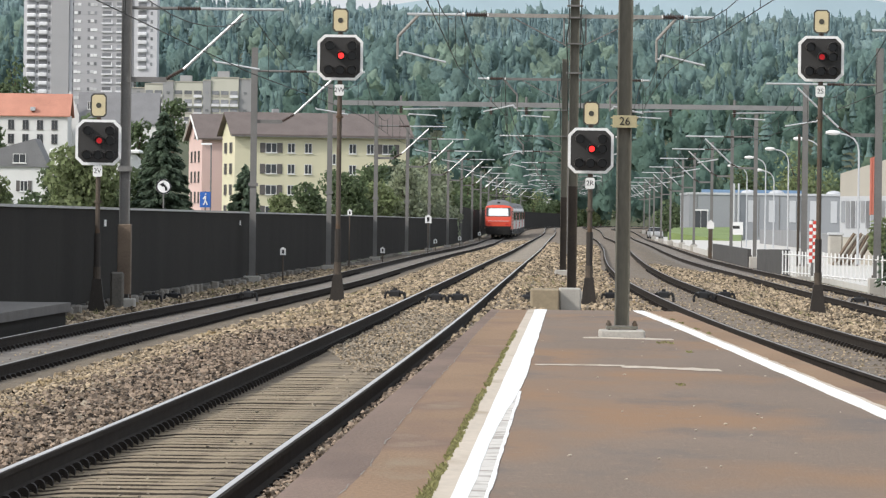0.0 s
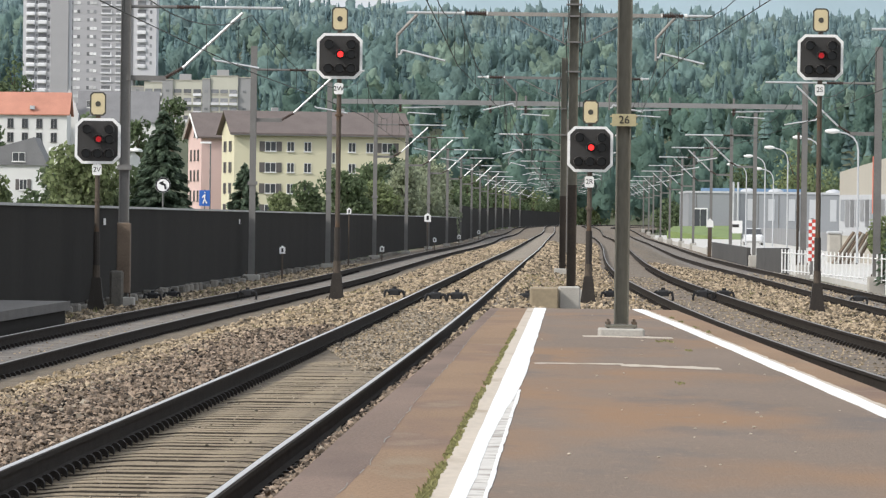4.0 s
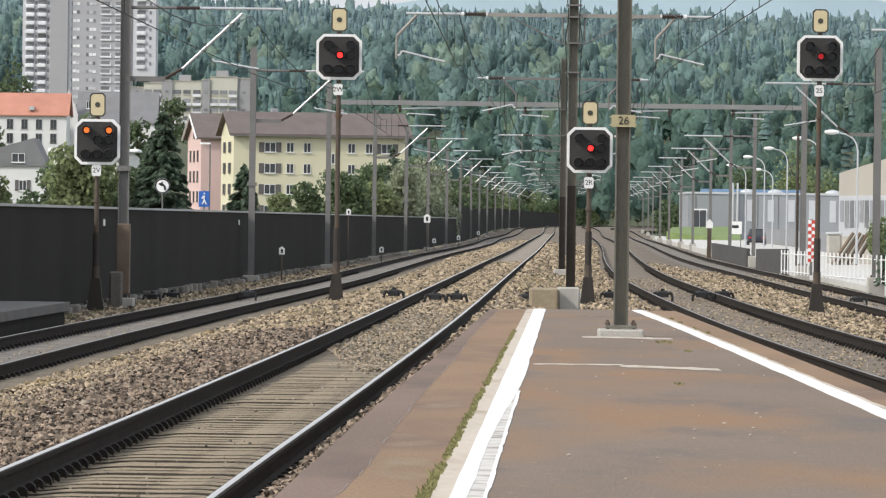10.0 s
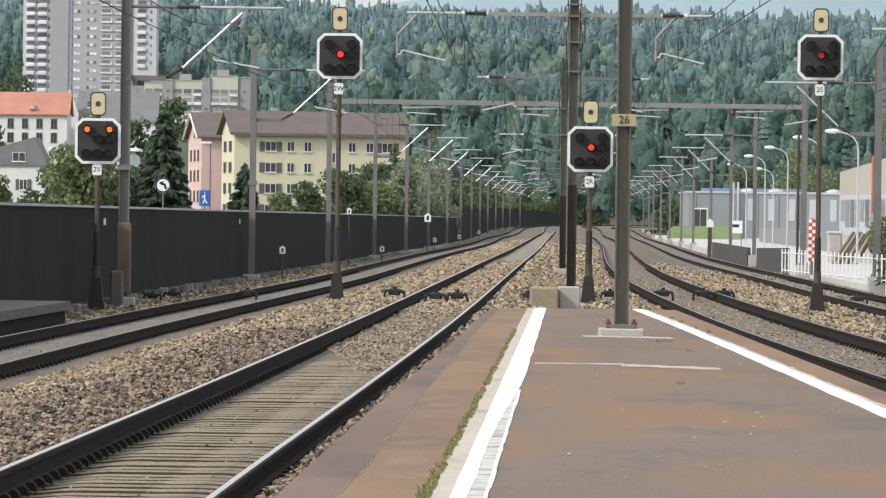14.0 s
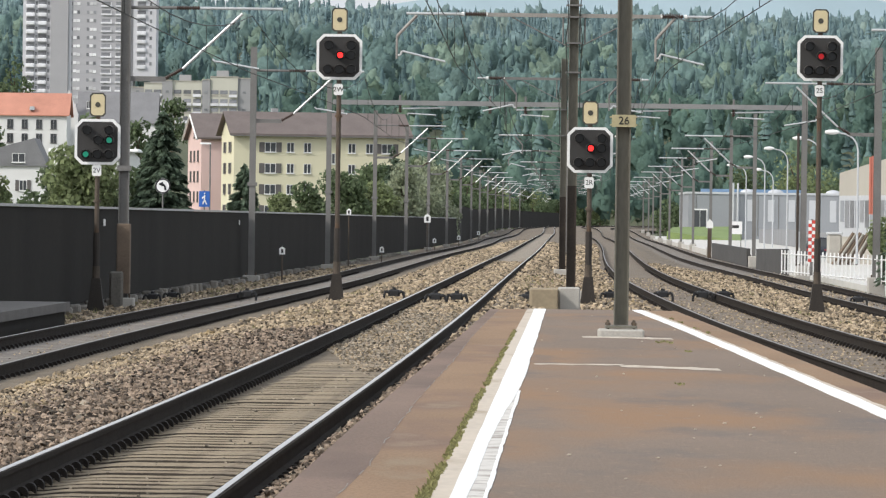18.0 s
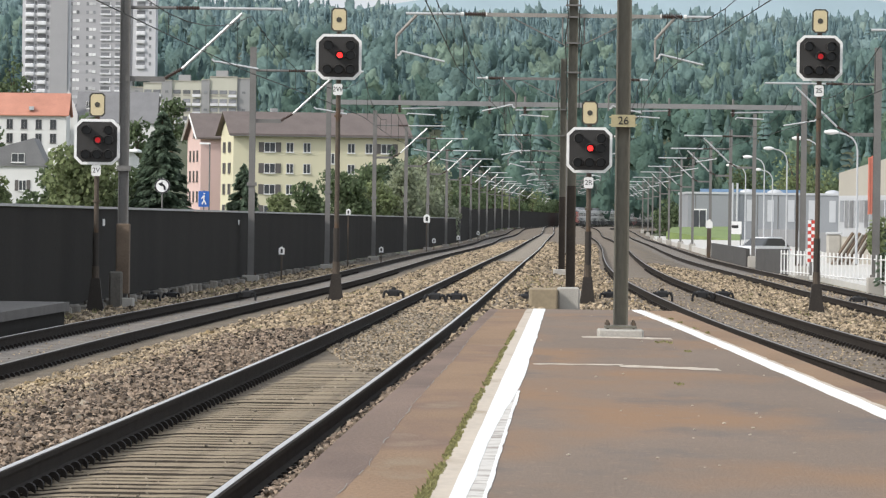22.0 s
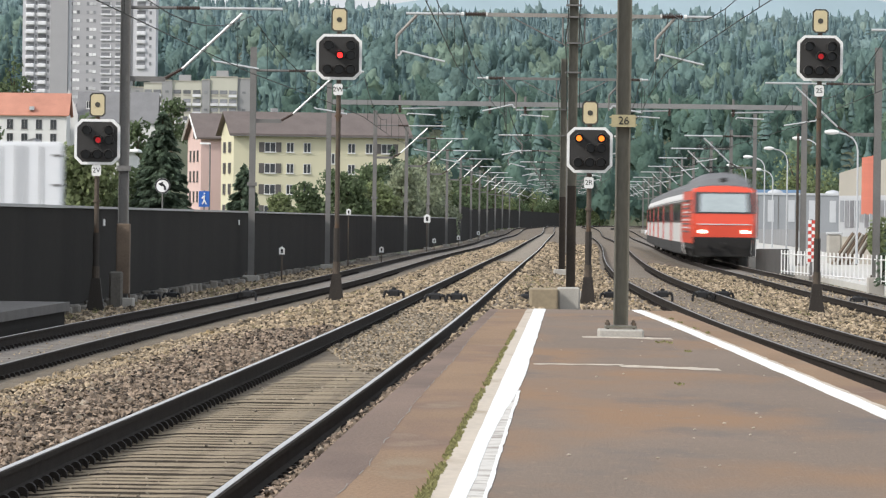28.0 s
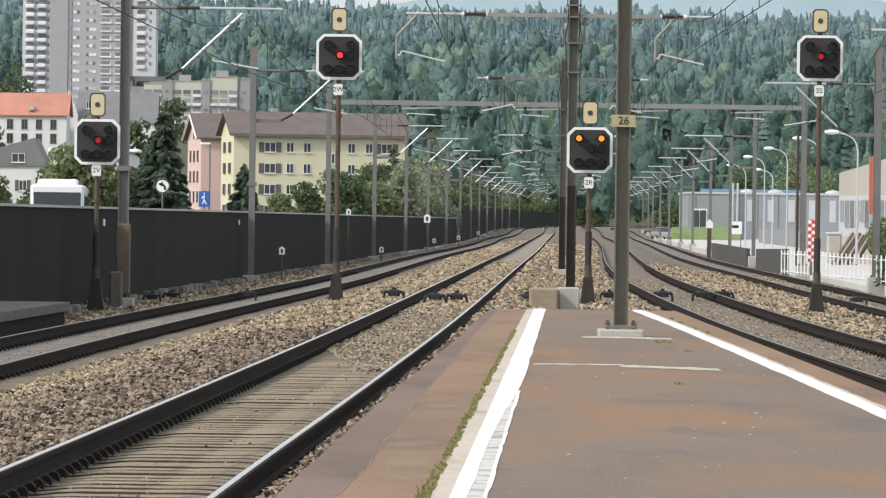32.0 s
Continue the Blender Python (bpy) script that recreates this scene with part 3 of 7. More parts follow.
for k, label in (("L", "outer railway track with rusty rails on ballast"), ("N", "railway track beside the platform, sleepers half buried in stone"),
                 ("R1", "curved railway track beside the platform"), ("R2", "outer railway track curving past the fence")):
    tr = thing("railway_track", pose(0, 0, 0), label, "railway track", "railway tracks", "structure")
    for off in (-0.7525, 0.7525):
        r = part("rail", rail_mesh(k, off, RAIL, M["rail_side"]), None, tr)
        part("running_surface", rail_mesh(k, off, HEAD, M["rail_top" if k == "N" else "rail_dull"]), None, r, "polished steel running surface")
    if k == "N":
        # dark fine ballast between the near sleepers, gap shade in its colour too; a sheet of dust over it buries the
        # far ones
        cols = [-0.7 + 0.1 * i for i in range(15)]
        for nm, mt, ys, hz, label in (("ballast_fill", "fines", steps(-60, 90, 1.0), lambda x, y: -0.238 + 0.004 * noise.noise(Vector((x * 3, y * 1.2, 4))), "dark fine ballast between the sleepers, gap shade in its colour"),
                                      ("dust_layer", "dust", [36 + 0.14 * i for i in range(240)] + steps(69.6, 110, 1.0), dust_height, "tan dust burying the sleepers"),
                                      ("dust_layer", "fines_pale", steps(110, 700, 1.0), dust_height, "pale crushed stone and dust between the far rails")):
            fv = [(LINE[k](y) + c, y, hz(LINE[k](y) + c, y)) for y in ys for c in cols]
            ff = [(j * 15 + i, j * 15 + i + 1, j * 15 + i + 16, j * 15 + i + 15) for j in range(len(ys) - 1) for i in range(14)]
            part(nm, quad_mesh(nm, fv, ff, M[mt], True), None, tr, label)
    else:
        ys = steps(-60, 700, 1.0)
        fv = [(LINE[k](y) + c, y, LEVEL[k] + rise(y) - 0.184) for y in ys for c in (-1.25, 1.25)]
        ff = [(2 * i, 2 * i + 1, 2 * i + 3, 2 * i + 2) for i in range(len(ys) - 1)]
        part("ballast_fill", quad_mesh("ballast_fill", fv, ff, M["fines_brown" if k == "R1" else "fines_grey"]), None, tr, "fine ballast filling the track")
    if k == "L":
        ys = steps(20, 420, 1.0)
        cols = (0.82, 1.0, 1.2, 1.5)
        fv = [(LINE[k](y) + c, y, LEVEL[k] + rise(y) - 0.165 + 0.02 * noise.noise(Vector((c * 4, y * 0.5, 6)))) for y in ys for c in cols]
        ff = [(4 * j + i, 4 * j + i + 1, 4 * j + i + 5, 4 * j + i + 4) for j in range(len(ys) - 1) for i in range(3)]
        part("dust_strip", quad_mesh("dust_strip", fv, ff, M["dust"], True), None, tr, "tan dust along the outer rail")
    rest, clips, y, count = [], [], 18.0, 0
    while y < 700:
        p = on_track(k, y, 0, -0.185)
        if k == "N" and 22 < y and count < 300:
            part("sleeper", SLEEPER, None, tr, at=pose(p.x + random.uniform(-0.015, 0.015), y, p.z + random.uniform(-0.006, 0.006), 0, 0, random.uniform(-0.3, 0.3)))
            count += 1
        elif y < 420:
            rest.append(((p.x, y, p.z - 0.06), (1.25, 0.13, 0.06)))
        if y < 200:
            for off in (-0.7525, 0.7525):
                for s in (-1, 1):
                    clips.append((p.x + off + s * 0.10, y, p.z + 0.022, 0.045, 0.040))
        y += PITCH[k]
    sl = part("sleepers", blocks_mesh("sleepers", rest, M["sleeper"]), None, tr)
    sl["kind"] = "stuff"
    cl = part("rail_fastenings", arches("rail_fastenings", clips, M["clip"]), None, tr)
    cl["kind"] = "stuff"

# ---------------------------------------------------------------- platform
PZ = 0.36


def strip(name, ys, left, right, z, material, label, thick=0.0, parent=None):
    """A ribbon of paving along the line, with its sides."""
    v, f = [], []
    for y in ys:
        a, b = left(y), right(y)
        v.extend(((a, y, z), (b, y, z), (b, y, z - thick - 0.004), (a, y, z - thick - 0.004)))
    for j in range(len(ys) - 1):
        for i in range(4):
            f.append((j * 4 + i, j * 4 + (i + 1) % 4, j * 4 + 4 + (i + 1) % 4, j * 4 + 4 + i))
    e = len(ys) * 4 - 4
    f += [(0, 3, 2, 1), (e, e + 1, e + 2, e + 3)]
    me = quad_mesh(name, v, f, M[material])
    if parent:
        return part(name, me, None, parent, label)
    return tagged(new(name, me), label, kind="structure")


pys = [-120, -60, -20, 0] + [10 + 1.3 * i for i in range(51)]
PEND = pys[-1]


def edge_left(y):
    return LINE["N"](y) + 1.48


def line_left(y):
    return float(np.interp(y, (-120, 23.5, 75.3), (-3.4, 0.04, 1.29)))


def line_right(y):
    return float(np.interp(y, (-120, 34, 52, 66, 76), (3.0, 2.84, 2.80, 2.74, 2.66)))


def edge_right(y):
    return min(LINE["R1"](y) - 1.55, 3.26)


def wob(y, s=0.012, k=0.0):
    return s * noise.noise(Vector((k, y * 0.45, 5)))


plat = tagged(new("platform", None), "island platform of worn brown asphalt between the tracks", "platform", kind="structure")
strip("paving", pys, lambda y: line_left(y) + 0.05, lambda y: line_right(y) - 0.02, PZ - 0.004, "platform", "worn brownish asphalt paving", 0.5, plat)
CRACK = ((-120, -3.9), (23.8, -0.46), (26.5, -0.36), (30.4, -0.29), (36.7, -0.16), (46.4, 0.09), (58.2, 0.35), (73.0, 0.75), (76, 0.82))


def crack_x(y):
    return float(np.interp(y, [c[0] for c in CRACK], [c[1] for c in CRACK])) + 0.02 * noise.noise(Vector((1, y * 1.3, 0)))


strip("edge_slab", pys, edge_left, crack_x, PZ - 0.009, "edge_slab", "purplish brown edge slabs", 0.16, plat)
strip("edge_paving", pys, crack_x, lambda y: line_left(y) - 0.1 + wob(y), PZ - 0.006, "platform_edge", "reddish brown edge paving", 0.16, plat)
strip("edge_paving", pys, lambda y: line_right(y) + 0.1, edge_right, PZ - 0.006, "platform_edge", "reddish brown edge paving", 0.16, plat)
strip("platform_wall", pys, lambda y: edge_left(y) + 0.06, lambda y: line_left(y) - 0.2, PZ - 0.168, "concrete", "", 0.5, plat)
strip("platform_wall", pys, lambda y: line_right(y) + 0.2, lambda y: edge_right(y) - 0.06, PZ - 0.168, "concrete", "", 0.5, plat)
strip("kerb_strip", pys, lambda y: line_left(y) - 0.1 + wob(y), lambda y: line_left(y), PZ - 0.002, "kerb", "pale concrete kerb strip", 0.1, plat)
strip("white_line", pys, lambda y: line_left(y) + wob(y, 0.006, 2), lambda y: line_left(y) + float(np.interp(y, (20, 30, 34, 41), (0.075, 0.08, 0.105, 0.165))) + wob(y, 0.012, 4), PZ + 0.002, "white_paint", "white safety line", 0.004, plat)
strip("worn_line", [y for y in pys if 18 < y < 39.5], lambda y: line_left(y) + 0.07, lambda y: line_left(y) + 0.16 + wob(y, 0.01, 4), PZ, "worn_paint", "worn flaking white paint", 0.004, plat)
strip("paint_edge", [18 + 0.35 * i for i in range(60)], lambda y: line_left(y) + 0.146 + wob(y * 5, 0.008, 11), lambda y: line_left(y) + 0.166 + wob(y, 0.01, 4) + wob(y * 4, 0.01, 12), PZ + 0.001, "white_paint", "ragged edge of older white paint", 0.004, plat)
strip("paint_edge", [30 + 0.6 * i for i in range(76)], lambda y: line_right(y) + 0.125 + wob(y * 3, 0.02, 13), lambda y: line_right(y) + 0.165 + wob(y * 3, 0.03, 14), PZ - 0.001, "kerb", "pale sandy edge beside the line", 0.004, plat)
strip("white_line", pys, lambda y: line_right(y) - 0.025 + wob(y * 2, 0.02, 6), lambda y: line_right(y) + 0.115 + wob(y * 2, 0.03, 7), PZ + 0.002, "white_paint", "white safety line", 0.004, plat)

# joints, cracks and tufts on the platform
JOINTS = (((0.79, 46.0), (1.56, 46.0), 0.26), ((1.52, 45.7), (2.33, 44.9), 0.5), ((1.49, 57.1), (2.43, 56.6), 0.5))
for (x0, y0), (x1, y1), w in JOINTS:
    bm = B()
    n = 12
    rows = []
    for i in range(n + 1):
        q = i / n
        x, y = x0 + (x1 - x0) * q, y0 + (y1 - y0) * q + 0.12 * noise.noise(Vector((q * 6, w, 2)))
        h = w * (0.75 + 0.5 * noise.noise(Vector((q * 9, 4, w))))
        rows.append([bm.verts.new((x, y - h, PZ - 0.0005)), bm.verts.new((x, y + h, PZ - 0.0005))])
    for a, b in zip(rows, rows[1:]):
        bm.faces.new((a[0], b[0], b[1], a[1]))
    part("joint", bm, "kerb", plat, "pale filled joint across the paving")
crack = B()
path = [(crack_x(23 + 0.45 * i), 23 + 0.45 * i) for i in range(112)]
for (xa, ya), (xb, yb) in zip(path, path[1:]):
    if noise.noise(Vector((7, ya * 1.1, 0))) < -0.08:
        continue
    w = 0.002 + 0.005 * abs(noise.noise(Vector((3, ya * 2, 0))))
    v = [crack.verts.new(p) for p in ((xa - w, ya, PZ - 0.002), (xa + w, ya, PZ - 0.002), (xb + w, yb, PZ - 0.002), (xb - w, yb, PZ - 0.002))]
    crack.faces.new(v)
part("crack", crack, "footing_grey", plat, "pale crack along the edge paving")["kind"] = "stuff"


def tuft(x, y, z, h, n, seed, spread=0.05, material="weed", long=0.1):
    """A tuft of thin grass blades."""
    rnd = random.Random(seed)
    v, f = [], []
    for i in range(n):
        a, l = rnd.random() * 6.28, h * (0.5 + rnd.random() * 0.7)
        bx, by = x + rnd.uniform(-spread, spread), y + rnd.uniform(-long, long)
        dx, dy = math.cos(a) * l * 0.6, math.sin(a) * l * 0.6
        w = 0.004 + 0.004 * rnd.random()
        k = len(v)
        v.extend(((bx - w, by, z), (bx + w, by, z), (bx + dx * 0.5 + w * 0.7, by + dy * 0.5, z + l * 0.7), (bx + dx * 0.5 - w * 0.7, by + dy * 0.5, z + l * 0.7), (bx + dx, by + dy, z + l)))
        f.extend([(k, k + 1, k + 2, k + 3), (k + 3, k + 2, k + 4)])
    return v, f


wv, wf = [], []
rt = random.Random(5)
for i in range(560):
    y = 22.5 * (60 / 22.5) ** rt.random()
    if noise.noise(Vector((2, y * 0.9, 9))) < -0.14 and y > 25:
        continue
    a, b = tuft(line_left(y) - 0.105 + wob(y) + rt.uniform(-0.014, 0.010), y, PZ - 0.006, rt.uniform(0.008, 0.024) * (1.8 if y < 25.5 else 1), 8, i, 0.012, long=0.2)
    wf.extend([tuple(q + len(wv) for q in face) for face in b])
    wv.extend(a)
for i, (x, y) in enumerate(((1.81, 40.7), (2.32, 54.7), (2.35, 51.2), (2.98, 60.0), (2.95, 62.5), (2.93, 66), (2.92, 68.5), (2.3, 55.3), (2.22, 54.9))):
    a, b = tuft(x, y, PZ - 0.006, 0.022, 16, 900 + i, 0.03, long=0.25)
    wf.extend([tuple(q + len(wv) for q in face) for face in b])
    wv.extend(a)
for i in range(160):
    # dry weeds between the outer track and the barrier, and beside the platform's end
    y = rt.uniform(85, 180)
    x = rt.choice((LINE["L"](y) - rt.uniform(1.4, 3.4), LINE["N"](y) + rt.uniform(1.2, 2.4), LINE["R1"](y) + rt.uniform(1.5, 3.6), LINE["N"](y) - rt.uniform(1.8, 2.8)))
    a, b = tuft(x, y, bed_height(x, y) - 0.02, rt.uniform(0.05, 0.14), 14, 2000 + i, 0.15, long=0.3)
    wf.extend([tuple(q + len(wv) for q in face) for face in b])
    wv.extend(a)
# scraps and chips lying on the paving
specks = B()
for i in range(60):
    x, y = rt.uniform(0.3, 3.1), rt.uniform(24, 74)
    if line_left(y) + 0.2 < x < line_right(y) - 0.05:
        k = rt.uniform(0.004, 0.011)
        bmesh.ops.create_icosphere(specks, subdivisions=1, radius=k, matrix=Matrix.Translation((x, y, PZ + 0.001)) @ Matrix.Diagonal((1.3, 1.3, 0.6, 1)))
tagged(new("litter", finish(specks, "litter", "kerb")), "small pale chips scattered on the platform paving", "litter", kind="stuff")
tagged(new("weeds", quad_mesh("weeds", wv, wf, M["weed"])), "green and dry weeds growing along the kerb and in the ballast", "weeds", kind="stuff")

# ---------------------------------------------------------------- noise barrier along the outer track


def wall_x(y):
    return float(np.interp(y, (-60, 104, 150, 220, 325, 500, 700, 900), (-11.5, -8.6, -7.72, -4.95 - 0.6, -2.9, 1.7, 4.9, 9.4))) if y < 900 else LINE["L"](y) - 4.2


barrier = thing("noise_barrier", pose(0, 0, 0), "long black noise barrier with a pale metal capping beside the track", "wall", kind="structure")
cy = [40 + 4.0 * i for i in range(115)]
cy += [500 + 14 * i for i in range(1, 60)]
panel_bm = None
for a, b in zip(cy, cy[1:]):
    xa, xb = wall_x(a), wall_x(b)
    za, zb = -0.42 + rise(a), -0.42 + rise(b)
    ta, tb = (1.74, 1.74) if b < 510 else (2.9 + rise(a), 2.9 + rise(b))
    v = [(xa - 0.1, a + 0.005, za), (xa, a + 0.005, za), (xb, b - 0.005, zb), (xb - 0.1, b - 0.005, zb)]
    v += [(x, y, t) for (x, y, z), t in zip(v, (ta, ta, tb, tb))]
    part("barrier_panel", quad_mesh("barrier_panel", v, [(0, 3, 2, 1), (4, 5, 6, 7), (0, 1, 5, 4), (1, 2, 6, 5), (2, 3, 7, 6), (3, 0, 4, 7)], M["dark_wall"]), None, barrier)
cap = [y for y in cy if y < 505]
v, f = [], []
for y in cap:
    x = wall_x(y)
    v.extend(((x - 0.14, y, 1.745), (x + 0.04, y, 1.745), (x + 0.04, y, 1.80), (x - 0.14, y, 1.80)))
for j in range(len(cap) - 1):
    f.extend([(j * 4 + i, j * 4 + (i + 1) % 4, j * 4 + 4 + (i + 1) % 4, j * 4 + 4 + i) for i in range(4)])
part("capping", quad_mesh("capping", v, f, M["wall_cap"]), None, barrier, "pale metal capping")
for y, z in ((128.5, 1.42), (179.0, 1.42)):
    bm = B()
    box(bm, wall_x(y) + 0.003, wall_x(y) + 0.02, y - 0.35, y + 0.35, z - 0.08, z + 0.08)
    part("marker_strip", bm, "sign_white", barrier, "small white marker strip")
foot_bm = B()
box(foot_bm, -0.13, 0.13, -0.2, 0.2, -0.1, 0.42, 0.05)
FOOT = finish(foot_bm, "footing_block", "footing_grey")
y = 92.0
while y < 330:
    part("footing_block", FOOT, None, barrier, at=pose(wall_x(y) + 0.12 + random.uniform(-0.04, 0.04), y, -0.82 + random.uniform(-0.08, 0.03), random.uniform(-2, 2), random.uniform(-3, 3), 0))
    y += random.uniform(1.5, 2.1) if y < 200 else 2.6

# ---------------------------------------------------------------- overhead line


def ibeam(bm, x, y, z0, z1, w, d):
    t, c, a, b = 0.014, 0.008, w / 2, d / 2
    o = [(-a, -b), (a, -b), (a, -b + t), (c, -b + t), (c, b - t), (a, b - t), (a, b), (-a, b), (-a, b - t), (-c, b - t), (-c, -b + t), (-a, -b + t)]
    lo, hi = [bm.verts.new((x + p, y + q, z0)) for p, q in o], [bm.verts.new((x + p, y + q, z1)) for p, q in o]
    for i in range(12):
        bm.faces.new((lo[i], lo[(i + 1) % 12], hi[(i + 1) % 12], hi[i]))
    bm.faces.new(lo[::-1])
    bm.faces.new(hi)


def insulator(bm, p, q, r=0.035, n=9):
    p, q = Vector(p), Vector(q)
    for i in range(n):
        a = p.lerp(q, i / n)
        b = p.lerp(q, (i + 0.6) / n)
        tube(bm, a, b, r * 1.5, 8)
        tube(bm, b, p.lerp(q, (i + 1) / n), r * 0.8, 6)


def mast(name, x, y, z0, top, w=0.2, steel="galvanised", label="grey steel catenary mast on a concrete footing", foot=True, turn=0):
    t = thing(name, pose(x, y, z0), label, "catenary mast", "catenary masts")
    bm = B()
    ibeam(bm, 0, 0, 2.5 if steel == "mast_steel" else 0, top - z0, w, w)
    part("post", bm, steel, t, at=pose(0, 0, 0, 0, 0, turn))
    # the lowest 2.5 m of the post is a darker brown
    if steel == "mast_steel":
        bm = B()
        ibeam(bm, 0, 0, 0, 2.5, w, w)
        part("coated_base", bm, "coated_steel", t, "dark brown lower part of the post", pose(0, 0, 0, 0, 0, turn))
    if foot:
        bm = B()
        box(bm, -0.28, 0.28, -0.3, 0.3, -0.6, 0.0, 0.03)
        part("footing", bm, "concrete", t)
        for a in (-0.17, 0.17):
            bm = B()
            tube(bm, (a, -0.2, 0), (a, -0.2, 0.09), 0.022)
            part("anchor_bolt", bm, "brown_steel", t)
    return t


def arm_push(t, side, z, reach, thin=1.0):
    """Cantilever: strut, insulators, sloping tube, top tube and steady arm. side: +1 or -1 along x."""
    s = side
    r = 0.034 * thin
    bm = B()
    box(bm, min(0, s * 0.95), max(0, s * 0.95), -0.04, 0.04, z + 4.93 - 0.06, z + 4.93 + 0.06)
    part("bracket", bm, "galvanised", t)
    bm = B()
    tube(bm, (s * 1.35, 0, z + 5.18), (s * 2.75, 0, z + 6.5), r)
    part("sloping_tube", bm, "tube", t)
    bm = B()
    tube(bm, (s * 1.75, 0, z + 6.62), (s * reach, 0, z + 6.62), r)
    part("top_tube", bm, "tube", t)
    bm = B()
    tube(bm, (s * 0.1, 0, z + 6.62), (s * 1.2, 0, z + 6.62), r * 1.2)
    part("bracket", bm, "galvanised", t)
    for p, q in (((s * 0.95, 0, z + 4.95), (s * 1.35, 0, z + 5.18)), ((s * 1.2, 0, z + 6.62), (s * 1.75, 0, z + 6.62))):
        bm = B()
        insulator(bm, p, q)
        part("insulator", bm, "insulator", t)
    bm = B()
    bent(bm, [(s * 2.05, 0, z + 5.42), (s * 2.12, 0, z + 5.36), (s * 2.2, 0, z + 5.36), (s * 3.15, 0, z + 5.2)], r * 0.75)
    part("steady_arm", bm, "tube", t)


def arm_pull(t, side, z, reach, bar="galvanised", thin=1.0, inward=False):
    """Cantilever that holds the wire from beyond the track, with a drop bracket."""
    s = side
    r = 0.034 * thin
    bm = B()
    box(bm, min(s * 0.1, s * 2.1), max(s * 0.1, s * 2.1), -0.045, 0.045, z + 6.45, z + 6.54)
    part("bracket", bm, bar, t)
    bm = B()
    insulator(bm, (s * 2.1, 0, z + 6.5), (s * 2.6, 0, z + 6.5), 0.04)
    part("insulator", bm, "insulator", t)
    for a in (2.06, 2.62):
        bm = B()
        tube(bm, (s * a, 0, z + 6.5), (s * (a + 0.07), 0, z + 6.5), 0.055)
        part("insulator_cap", bm, "sign_white", t)
    bm = B()
    tube(bm, (s * 2.65, 0, z + 6.5), (s * reach, 0, z + 6.5), r)
    part("top_tube", bm, "tube", t)
    bm = B()
    e, g, d = (reach - 0.25, reach + 0.22, -1.05) if not inward else (reach - 0.9, reach - 1.35, 1.05)
    tube(bm, (s * e, 0, z + 6.46), (s * g, 0, z + 5.95), r * 1.1)
    tube(bm, (s * g, 0, z + 5.95), (s * g, 0, z + 5.42), r * 0.9)
    part("drop_bracket", bm, "warm_steel" if bar != "galvanised" else bar, t)
    bm = B()
    bent(bm, [(s * g, 0, z + 5.5), (s * (g + d * 0.08), 0, z + 5.5), (s * (g + d * 0.12), 0, z + 5.6), (s * (g + d * 1.1), 0, z + 5.36)], r * 0.75)
    part("steady_arm", bm, "tube", t)
    for p, q, k in (((s * 1.5, 0, z + 6.45), (s * 0.12, 0, z + 5.75), 0.5), ((s * 0.14, 0, z + 6.5), (s * 0.14, 0, z + 5.85), 0.6), ((s * 0.26, 0, z + 6.5), (s * 0.26, 0, z + 5.85), 0.6)):
        bm = B()
        tube(bm, p, q, r * k)
        part("stay", bm, "galvanised", t)


LEFT_MASTS = ((127, -7.57), (180, -6.43), (227, -4.89), (282, -3.64), (325, -2.28), (380, -1.1), (430, 0.25), (490, 1.52), (550, 2.81), (610, 4.07), (680, 5.54), (750, 7.22), (830, 9.1), (920, 11.3), (1010, 14.3))
for i, (y, x) in enumerate(LEFT_MASTS):
    t = mast("catenary_mast", x, y, -0.35 + rise(y), 7.3 + rise(y), 0.21 if i else 0.24, turn=0 if i else 90)
    z = 0.35 - 0.1
    if i != 2:
        arm_push(t, 1, z, 3.7, 1.0 if y < 300 else 1.1)
    if i == 0:
        bm = B()
        box(bm, -0.15, 0.17, -0.16, 0.16, 0.1, 1.75, 0.02)
        part("cable_casing", bm, "rust", t, "rust-brown cable casing")
        bm = B()
        box(bm, -0.3, 0.02, -0.35, -0.05, -0.5, 0.62, 0.05)
        part("junction_box", bm, "footing_grey", t)
    bm = B()
    box(bm, -0.16, 0.16, -0.14, 0.14, 3.0, 3.12)
    part("collar", bm, "galvanised", t)
CENTRE_MASTS = ((128, 3.05, 8.5), (185, 4.1, 7.2), (307, 7.1, 7.4), (374, 8.7, 7.4), (445, 10.3, 7.4), (505, 11.6, 7.4), (570, 13.1, 7.4), (640, 14.8, 7.4), (710, 16.4, 7.4), (790, 18.2, 7.4), (880, 20.5, 7.4))
